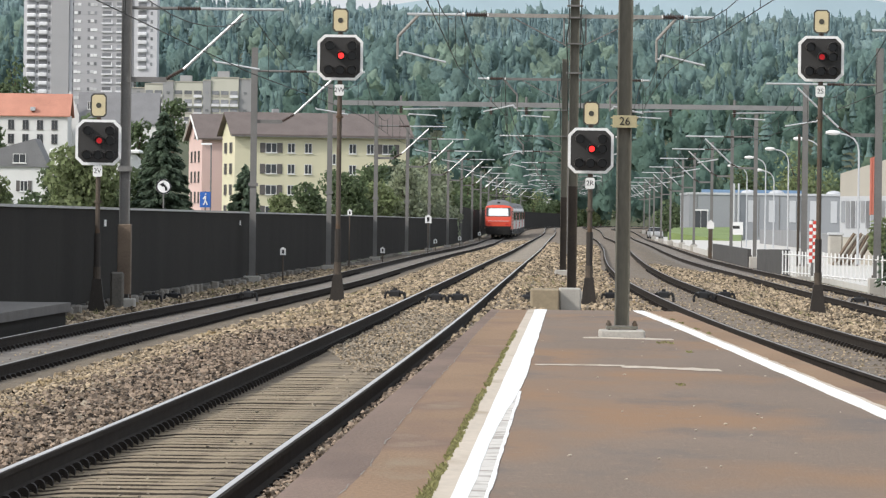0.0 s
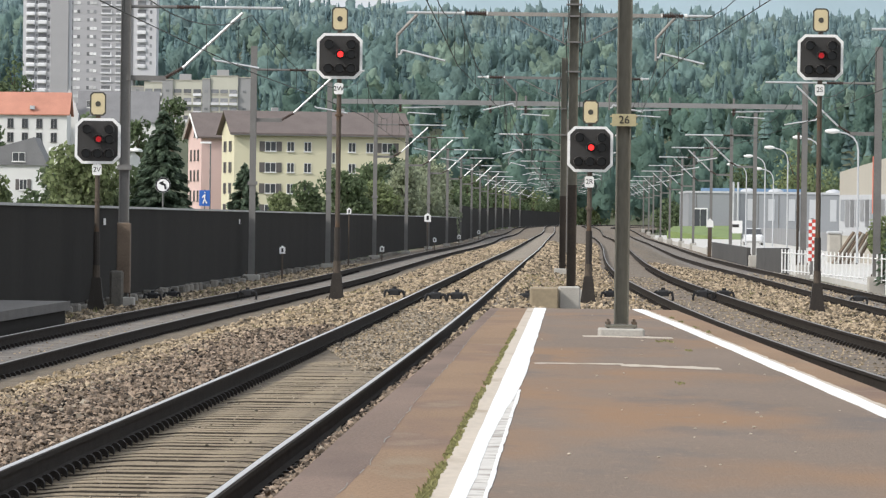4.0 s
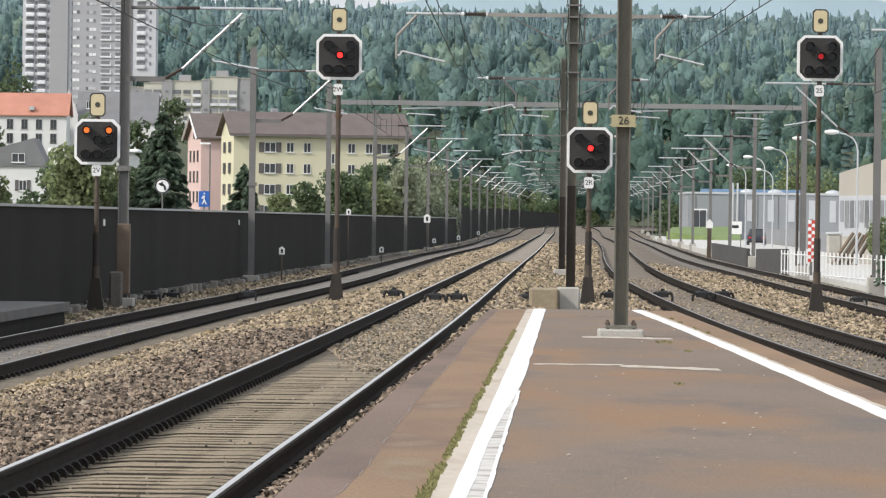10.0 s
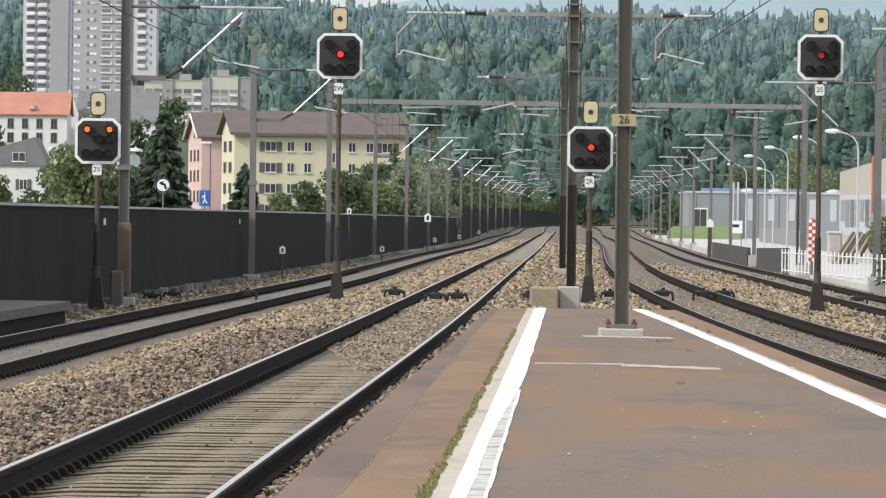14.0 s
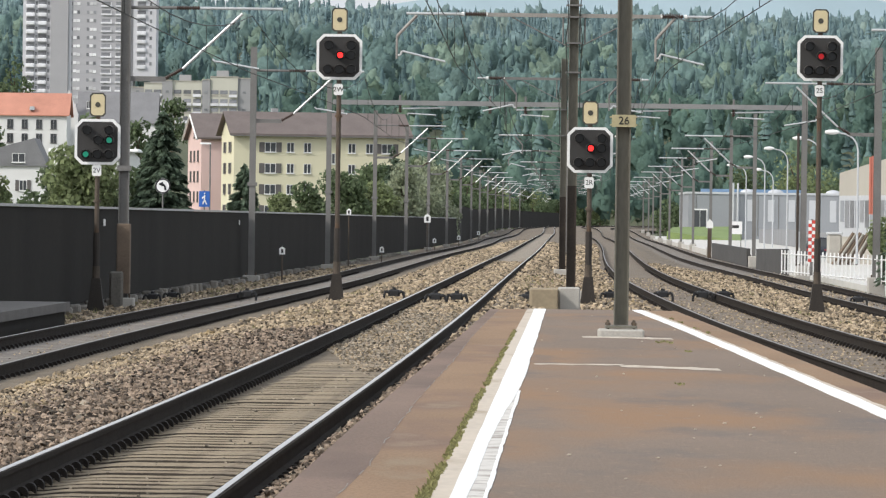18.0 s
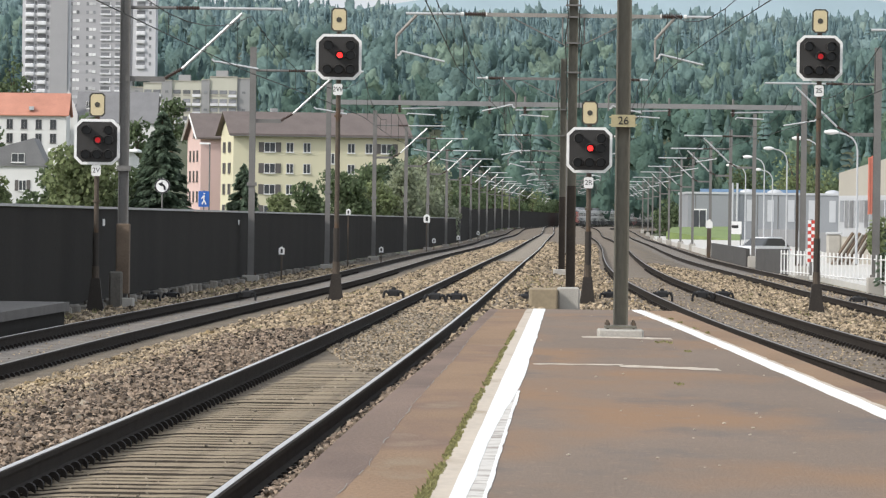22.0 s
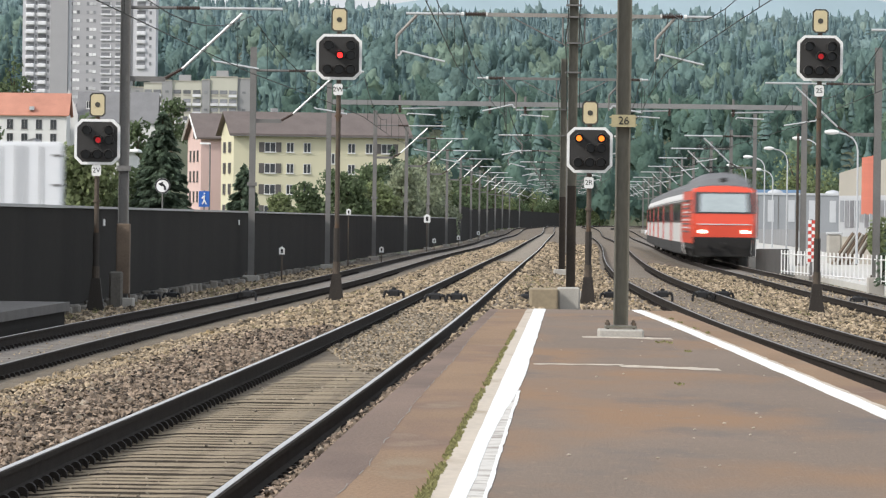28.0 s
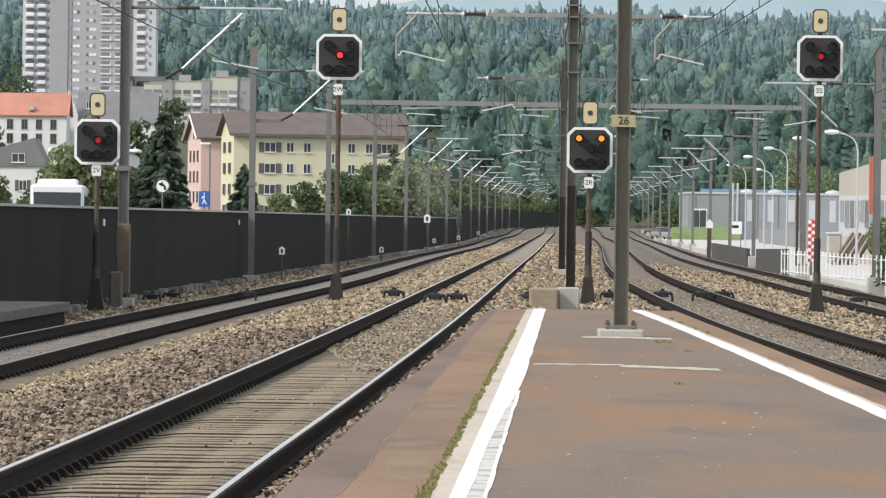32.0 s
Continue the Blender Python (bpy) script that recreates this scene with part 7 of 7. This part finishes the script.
def coach(double, red_doors=False):
    """A passenger coach, 26.6 m over ends, running along y from 0."""
    L, w, h = 26.5, 1.4, (4.55 if double else 4.05)
    t = thing("passenger_coach", pose(0, 0, 0), "double-deck coach in light and dark grey with a grey roof" if double else "single-deck coach, white below a dark window band", "railway coach", "railway coaches")

    def ring(top, wf, floor):
        ww = w * wf
        k = 3.75 if double else 3.15
        pts = [(-ww * 0.95, floor), (-ww, floor + 0.4), (-ww, k - 0.6), (-ww * 0.95, k), (-ww * 0.78, k + (top - k) * 0.6), (-ww * 0.45, k + (top - k) * 0.92)]
        return pts + [(0, top)] + [(-x, z) for x, z in pts[::-1]]
    bm = B()
    shell(bm, [(0.15, h - 0.12, 0.93, 0.5), (0.45, h, 1, 0.42), (L - 0.45, h, 1, 0.42), (L - 0.15, h - 0.12, 0.93, 0.5)], ring)
    body = part("body", bm, "train_light" if double else "train_white", t)

    def rring(top, wf, floor):
        ww = w * wf
        k = 3.75 if double else 3.15
        pts = [(-ww * 0.965, k - 0.12), (-ww * 0.79, k + (top - k) * 0.6 + 0.015), (-ww * 0.46, k + (top - k) * 0.92 + 0.015)]
        return pts + [(0, top + 0.015)] + [(-x, z) for x, z in pts[::-1]]
    bm = B()
    shell(bm, [(0.4, h, 1.003, 1), (L - 0.4, h, 1.003, 1)], rring)
    part("roof", bm, "train_roof", t, "ribbed grey roof")
    bm = B()
    for i in range(5):
        x = -0.9 + 0.45 * i
        zr = h + 0.01 - 0.30 * abs(x) ** 2
        box(bm, x - 0.03, x + 0.03, 0.6, L - 0.6, zr - 0.05, zr + 0.03)
    part("roof_ribs", bm, "train_roof", t)
    for s in (-1, 1):
        def band(name, y0, y1, z0, z1, material, out=0.012, label=""):
            bm = B()
            box(bm, min(s * (w - 0.06), s * (w + out)), max(s * (w - 0.06), s * (w + out)), y0, y1, z0, z1)
            return part(name, bm, material, body, label)
        if double:
            band("lower_skirt", 0.5, L - 0.5, 0.42, 1.42, "train_grey", 0.012, "dark grey lower panels")
            band("upper_window_band", 0.8, L - 0.8, 2.62, 2.78, "train_grey", 0.014, "dark dividing stripe")
            band("lower_window_band", 3.6, L - 3.6, 1.44, 2.02, "deck_glass", 0.012)
            for i in range(10):
                y = 4.2 + i * 1.85
                band("lower_window", y, y + 1.25, 1.50, 1.96, "train_roof", 0.02)
                band("upper_window", y, y + 1.25, 2.92, 3.24, "deck_glass", 0.02)
            for y in (2.0, L - 3.3):
                band("door", y, y + 1.3, 0.55 if red_doors and y < 5 else 1.44, 2.5, "train_red_faded" if red_doors and y < 5 else "train_white", 0.022, "entrance door")
        else:
            band("lower_skirt", 0.5, L - 0.5, 0.42, 0.98, "train_grey", 0.012, "grey lower panels")
            band("window_band", 0.5, L - 0.5, 1.95, 2.98, "train_band", 0.012, "dark window band")
            for i in range(10):
                y = 3.3 + i * 2.0
                band("window", y, y + 1.4, 2.05, 2.88, "train_glass", 0.02)
            for y in (1.0, L - 2.2):
                band("door", y, y + 1.1, 0.95, 2.95, "train_red_faded", 0.022, "red entrance door")
    bm = B()
    box(bm, -1.0, 1.0, -0.02, 0.2, 0.9, 3.0, 0.05)
    box(bm, -1.0, 1.0, L - 0.2, L + 0.02, 0.9, 3.0, 0.05)
    part("gangway", bm, "train_under", t)
    bm = B()
    box(bm, -1.2, 1.2, 0.5, L - 0.5, 0.3, 0.5)
    part("underframe", bm, "train_under", t)
    for y in (3.2, L - 3.2):
        bogie(t, y)
    return t


PROTO = {"double": coach(True), "double_first": coach(True, True), "single": coach(False), "lead": locomotive(True), "tail": locomotive(False)}
FLEET = {}
for kind, many in (("double", 19), ("double_first", 2), ("single", 10), ("lead", 2), ("tail", 2)):
    FLEET[kind] = [PROTO[kind]] + [copy_thing(PROTO[kind], Matrix()) for i in range(many - 1)]


def unit(kind):
    return FLEET[kind].pop()


def place(k, y, forward):
    """Pose on track k with the vehicle's origin end at y, body running towards growing y (forward=1)."""
    a, b = on_track(k, y), on_track(k, y + 14.0)
    ang = math.degrees(math.atan2(-(b.x - a.x), b.y - a.y))
    tilt = math.degrees(math.atan2(b.z - a.z, 14.0))
    return pose(a.x, a.y, a.z, tilt, 0, ang)


def run(ob, k, offset, front):
    """Key a vehicle: front(t) is the distance of the train's near end, offset its place in the train."""
    ts = [0.0]
    t = 0.1
    while t < 32.0:
        if abs(front(t) - front(t - 0.1)) > 0.01 or abs(front(min(t + 0.1, 32)) - front(t)) > 0.01:
            ts.append(round(t, 2))
        t += 0.1
    ts.append(32.0)
    walk(ob, [(t, place(k, front(t) + offset, 1)) for t in ts])


def timetable(stops):
    """The distance of a train's near end at t, by (seconds, metres)."""
    return lambda t: float(np.interp(t, [p[0] for p in stops], [p[1] for p in stops]))


# ---------------------------------------------------------------- road vehicles


def car(paint, label):
    t = thing("car", pose(0, 0, 0), label, "car", "cars")
    bm = B()
    rows = []
    for y, z0, z1, wf in ((0, 0.4, 0.7, 0.8), (0.15, 0.25, 0.9, 0.95), (1.0, 0.22, 0.95, 1), (3.3, 0.22, 0.95, 1), (4.1, 0.25, 0.9, 0.97), (4.3, 0.4, 0.75, 0.85)):
        w = 0.87 * wf
        rows.append([bm.verts.new(p) for p in ((-w * 0.95, y, z0), (w * 0.95, y, z0), (w, y, (z0 + z1) / 2), (w * 0.93, y, z1), (-w * 0.93, y, z1), (-w, y, (z0 + z1) / 2))])
    for a, b in zip(rows, rows[1:]):
        for i in range(6):
            bm.faces.new((a[i], a[(i + 1) % 6], b[(i + 1) % 6], b[i]))
    bm.faces.new(rows[0])
    bm.faces.new(rows[-1][::-1])
    body = part("body", bm, paint, t)
    bm = B()
    v = [bm.verts.new(p) for p in ((-0.8, 0.25, 0.9), (0.8, 0.25, 0.9), (0.78, 3.2, 0.93), (-0.78, 3.2, 0.93), (-0.6, 0.8, 1.42), (0.6, 0.8, 1.42), (0.6, 2.3, 1.45), (-0.6, 2.3, 1.45))]
    for q in ((0, 1, 5, 4), (1, 2, 6, 5), (2, 3, 7, 6), (3, 0, 4, 7)):
        bm.faces.new([v[i] for i in q])
    part("cabin_glass", bm, "train_glass", body)
    bm = B()
    box(bm, -0.62, 0.62, 0.75, 2.35, 1.41, 1.48, 0.05)
    part("roof", bm, paint, body)
    for x in (-0.6, 0.6):
        bm = B()
        box(bm, x - 0.15, x + 0.15, -0.03, 0.08, 0.62, 0.75)
        part("tail_light", bm, "sign_red", body)
    for x in (-0.75, 0.75):
        for y in (0.85, 3.4):
            bm = B()
            tube(bm, (x - 0.1, y, 0.31), (x + 0.1, y, 0.31), 0.31, 16)
            part("wheel", bm, "tyre", t)
    return t


def lorry():
    t = thing("lorry", pose(0, 0, 0), "white box lorry with barred rear doors", "lorry")
    bm = B()
    box(bm, -1.25, 1.25, 0, 8.0, 1.0, 3.75, 0.03)
    b = part("box_body", bm, "paint_whitecar", t)
    for s in (-1, 1):
        bm = B()
        box(bm, min(s * 0.02, s * 1.2), max(s * 0.02, s * 1.2), -0.04, 0.0, 1.1, 3.65)
        d = part("rear_door", bm, "paint_whitecar", b)
        for x in (0.12, 0.62):
            bm = B()
            tube(bm, (s * x, -0.06, 1.15), (s * x, -0.06, 3.6), 0.02, 6)
            part("lock_bar", bm, "galvanised", d)
        for z in (1.6, 2.4, 3.3):
            bm = B()
            box(bm, s * 1.08 - 0.14, s * 1.08 + 0.14, -0.06, -0.03, z, z + 0.07)
            part("hinge", bm, "galvanised", d)
    bm = B()
    box(bm, -1.2, 1.2, 8.4, 10.4, 0.6, 3.2, 0.15)
    part("cab", bm, "paint_whitecar", t)
    bm = B()
    box(bm, -1.0, 1.0, 0.2, 10.2, 0.6, 0.98)
    part("chassis", bm, "train_under", t)
    for x in (-1.0, 1.0):
        for y in (1.6, 9.4):
            bm = B()
            tube(bm, (x - 0.15, y, 0.5), (x + 0.15, y, 0.5), 0.5, 16)
            part("wheel", bm, "tyre", t)
    return t


def bus():
    t = thing("bus", pose(0, 0, 0), "white town bus with a dark rear window", "bus")
    bm = B()
    box(bm, -1.25, 1.25, 0, 11.0, 0.35, 2.95, 0.12)
    b = part("body", bm, "paint_whitecar", t)
    bm = B()
    box(bm, -1.1, 1.1, -0.03, 0.05, 1.6, 2.6, 0.02)
    part("rear_window", bm, "train_glass", b)
    for s in (-1, 1):
        bm = B()
        box(bm, s * 1.25 - 0.02, s * 1.25 + 0.02, 0.6, 10.6, 1.5, 2.45)
        part("side_windows", bm, "train_glass", b)
    bm = B()
    box(bm, -0.95, 0.95, 1.5, 4.5, 2.96, 3.22, 0.1)
    part("roof_unit", bm, "paint_whitecar", b)
    for x in (-1.1, 1.1):
        for y in (2.5, 8.5):
            bm = B()
            tube(bm, (x - 0.14, y, 0.48), (x + 0.14, y, 0.48), 0.48, 16)
            part("wheel", bm, "tyre", t)
    return t


# banner on the hall: cloth in rigid upright strips
banner = thing("banner_flag", pose(16.05, 200, 0.8), "tall orange-red banner hanging from a pole beside the hall", "flag")
bm = B()
tube(bm, (0.05, 0, -1.0), (0.05, 0, 3.55), 0.03, 8)
part("pole", bm, "galvanised", banner)
CLOTH = []
for i in range(5):
    bm = B()
    box(bm, -0.1, 0.0, -0.006, 0.006, 1.2 + 0.03 * (i % 2), 3.40 - 0.02 * i)
    CLOTH.append(part("cloth_strip", bm, "banner", banner, at=pose(-0.1 * i, 0, 0)))


def drive(ob, rows):
    """Key a road vehicle through (t, x, y, heading)."""
    walk(ob, [(0.0, pose(rows[0][1], rows[0][2], rows[0][3], 0, 0, rows[0][4]))] + [(t, pose(x, y, z, 0, 0, a)) for t, x, y, z, a in rows] + ([(32.0, pose(rows[-1][1], rows[-1][2], rows[-1][3], 0, 0, rows[-1][4]))] if rows[-1][0] < 32 else []))


def motions():
    pitch = 26.7
    # first train, leaving along the outer track
    go = timetable(((0.0, 594), (1.0, 900), (1.4, 1015), (2.0, 1215), (3.4, 1790), (32.0, 1790)))
    run(unit("tail"), "L", 0, go)
    for i in range(4):
        run(unit("single"), "L", 18.9 + pitch * i, go)
    # second train, coming in
    come = timetable(((0.0, 1560), (4.2, 1560), (6.2, 900), (6.6, 768), (7.0, 632), (7.4, 488), (7.6, 408), (7.8, 340), (8.0, 282), (8.2, 229), (9.0, -4), (10.43, -420), (32.0, -420)))
    run(unit("lead"), "R2", 0, come)
    for i in range(9):
        run(unit("double_first" if i == 2 else "double"), "R2", 18.9 + pitch * i, come)
    # third train, leaving
    leave = timetable(((0.0, -420), (17.7, -420), (19.0, 60), (19.5, 246), (19.8, 345), (20.0, 415), (20.2, 495), (20.4, 585), (20.6, 672), (20.8, 755), (21.2, 890), (22.0, 1240), (23.3, 1790), (32.0, 1790)))
    run(unit("tail"), "L", 0, leave)
    for i in range(12):
        run(unit("double_first" if i == 7 else "double"), "L", 18.9 + pitch * i, leave)
    # fourth train, coming in
    late = timetable(((0.0, 1560), (25.0, 1560), (26.2, 900), (27.5, 371), (27.7, 317), (28.0, 245), (28.1, 217), (28.5, 97), (29.0, -57), (30.25, -420), (32.0, -420)))
    run(unit("lead"), "R2", 0, late)
    for i in range(6):
        run(unit("single"), "R2", 18.9 + pitch * i, late)
    # road traffic
    drive(lorry(), [(27.3, -9.5 - 1.25, 40, 0.05, 2), (27.7, -11.4, 118, 0.05, 2), (27.9, -12.5, 150, 0.05, 3), (28.1, -13.3, 176, 0.05, 4), (28.3, -15.3, 205, 0.05, 5), (28.5, -16.2, 226, 0.05, 7), (28.7, -18.3, 250, 0.05, 10), (28.9, -21.5, 275, 0.05, 12),
                    (29.1, -26.2, 305, 0.05, 15), (29.4, -34, 350, 0.05, 15)])
    drive(bus(), [(31.2, -12.5, 120, 0.05, 2), (31.4, -14.5, 160, 0.05, 2), (31.6, -16.3, 200, 0.05, 2), (31.8, -16.8, 226, 0.05, 2), (32.0, -18.0, 250, 0.05, 3)])
    drive(car("paint_whitecar", "white car on the town road"), [(8.5, -17, 160, 0.55, 2), (8.8, -17.5, 205, 0.55, 2), (9.0, -16.6, 228, 0.55, 0), (9.2, -17.2, 242, 0.55, 2), (9.5, -24, 300, 0.3, 20)])
    drive(car("paint_whitecar", "white car passing on the town road"), [(17.3, -17, 160, 0.55, 2), (17.55, -17.5, 205, 0.55, 2), (17.75, -16.6, 228, 0.55, 0), (17.95, -17.2, 242, 0.55, 2), (18.3, -24, 300, 0.3, 20)])
    def road(t0, pts, first):
        """Rows along the access road: (seconds after t0, x, y, heading); waits out of sight before and after."""
        rows = [(t0 - 0.6, 52, 262, -0.75, 80), (t0 - 0.2, 33, 272, -0.75, first)]
        rows += [(t0 + dt, x, y, road_z(y), a) for dt, x, y, a in pts]
        last = t0 + pts[-1][0]
        return rows + [(last + 0.4, 26.9, 650, -0.38, 12), (last + 0.6, 27.6, 700, -0.38, -5), (last + 1.0, 33, 790, -0.38, -30), (last + 1.4, 45, 795, -0.38, -90)]
    away = ((0.0, 23.7, 290, 40), (0.2, 22.8, 300, 15), (0.4, 23.0, 310, -3), (0.6, 23.8, 350, -2), (0.8, 25.3, 400, -2), (1.0, 27.2, 450, -2), (1.2, 29.3, 510, -2), (1.3, 30.4, 540, -2), (1.8, 31.4, 612, 20))
    drive(car("paint_darkcar", "dark grey car on the access road"), road(5.7, away, 60))
    drive(car("paint_darkcar", "dark car leaving slowly along the access road"), road(8.5, [(1.33 * dt, x, y, a) for dt, x, y, a in away], 60))
    drive(car("paint_darkcar", "dark grey car leaving along the access road"), road(17.45, away, 60))
    inward = ((28.3, 27.4, 705, 185), (28.6, 27.2, 655, 195), (28.9, 29.7, 625, 186), (29.1, 29.5, 600, 182), (29.3, 29.5, 575, 180), (29.7, 28.5, 520, 177), (30.0, 26.8, 460, 176),
              (30.3, 25.0, 405, 176), (30.6, 22.8, 345, 178), (30.8, 21.3, 300, 200), (31.0, 22.4, 283, 235), (31.2, 27, 272, 256), (31.6, 52, 262, 270))
    for start, pace, paint, label in ((1.25, 0.9, "paint_yellow", "yellow car coming along the access road"), (2.27, 0.85, "paint_whitecar", "white car coming along the access road"), (3.45, 0.85, "paint_whitecar", "white car following along the access road")):
        drive(car(paint, label), [(round(start + (t - 29.3) * pace, 2), x, y, road_z(y), a) for t, x, y, a in inward])
    drive(car("paint_redcar", "dark red car on the access road"), road(7.72, [(dt if dt <= 0.6 else 0.3 + dt / 2, x, y, a) for dt, x, y, a in away], 60))
    # a white car that comes in, turns round and leaves again
    drive(car("paint_whitecar", "white car turning round on the access road"), [(t, x, y, road_z(y), a) for t, x, y, a in (
        (20.4, 52, 262, 85), (20.8, 31, 295, 80), (21.0, 24.3, 318, 78), (21.3, 22.3, 321, 84), (21.6, 21.4, 326, 96), (21.9, 20.9, 332, 130), (22.2, 21.1, 331, 170), (22.4, 22.0, 322, 196), (22.6, 22.5, 311, 203),
        (22.8, 23.3, 294, 210), (23.0, 26, 278, 235), (23.3, 36, 266, 265), (23.7, 52, 262, 275))])
    drive(car("paint_darkcar", "black car on the access road"), road(26.5, away, 60))
    drive(car("paint_whitecar", "white car coming along the access road"), [(t, x, y, road_z(y), a) for t, x, y, a in (
        (27.4, 45, 795, 140), (27.9, 33, 785, 160), (28.3, 27.4, 705, 185), (28.6, 27.2, 655, 195), (28.9, 29.7, 625, 186), (29.1, 29.5, 600, 182), (29.3, 29.5, 575, 180), (29.7, 28.5, 520, 177), (30.0, 26.8, 460, 176),
        (30.3, 25.0, 405, 176), (30.6, 22.8, 345, 178), (30.8, 21.3, 300, 200), (31.0, 22.4, 283, 235), (31.2, 27, 272, 256), (31.6, 52, 262, 270))])
    drive(car("paint_silver", "silver grey car on the access road"), road(29.8, away, 60))
    # banner turning in the wind
    for t_rows in (((0.0, 62), (3.0, 80), (5.5, 70), (7.0, 78), (7.5, 60), (8.0, 82), (9.0, 84), (12.0, 84), (13.0, 80), (16.5, 55), (19.5, 70), (20.5, 35), (21.0, 20), (22.0, 60), (23.0, 80), (25.0, 78), (27.5, 15), (28.2, 10), (29.2, 45), (30.0, 70), (31.0, 50), (32.0, 62)),):
        for i, c in enumerate(CLOTH):
            rows = []
            for t, a in t_rows:
                # strips hang on one another, each turned a little further
                x = y = 0.0
                for j in range(i):
                    r = radians(a + 4 * math.sin(j * 1.3))
                    x -= 0.1 * math.cos(r)
                    y -= 0.1 * math.sin(r) * (1 if j % 2 else 0.3)
                rows.append((t, pose(x, y, 0, 0, 0, a * 0.9 + 4 * math.sin(i * 1.3))))
            walk(c, rows)
    # signal lamps: the added dark covers slide off the lamps that light up
    red, amber, green = (0.0, 8.9), (8.98, 15.4), (15.5, 18.2)
    spot = {"a": (-0.24, 0.26), "b": (0.26, 0.26), "c": (0.02, 0.04), "d": (0.26, 0.04), "e": (-0.26, -0.28)}
    park = {"a": (0.0, -0.28), "b": (0.26, -0.28), "c": (0.0, -0.28), "d": (0.26, -0.28), "e": (0.0, -0.28)}
    deep = {"a": 0.0, "b": 0.0, "c": -0.008, "d": -0.008, "e": -0.016}
    for key, shown in (("a", (amber,)), ("b", (amber,)), ("c", (red, (18.4, 32.0))), ("d", (green,)), ("e", (green,))):
        rows = []
        for span in (red, amber, green, (18.4, 32.0)):
            p = (park if span in shown else spot)[key]
            rows += [(t, pose(p[0], deep[key], p[1])) for t in span]
        walk(COVER_V[key], rows)
    cover_r = {"a": ((-0.24, 0.26), (0.0, -0.28)), "b": ((0.26, 0.26), (0.26, -0.28)), "c": ((-0.26, -0.28), (0.02, 0.04))}
    for key, (on, off) in cover_r.items():
        rows = [(t, pose(p[0], 0, p[1])) for t, p in ((0.0, on), (23.85, on), (23.95, off), (32.0, off))]
        walk(COVER_R[key], rows)


motions()
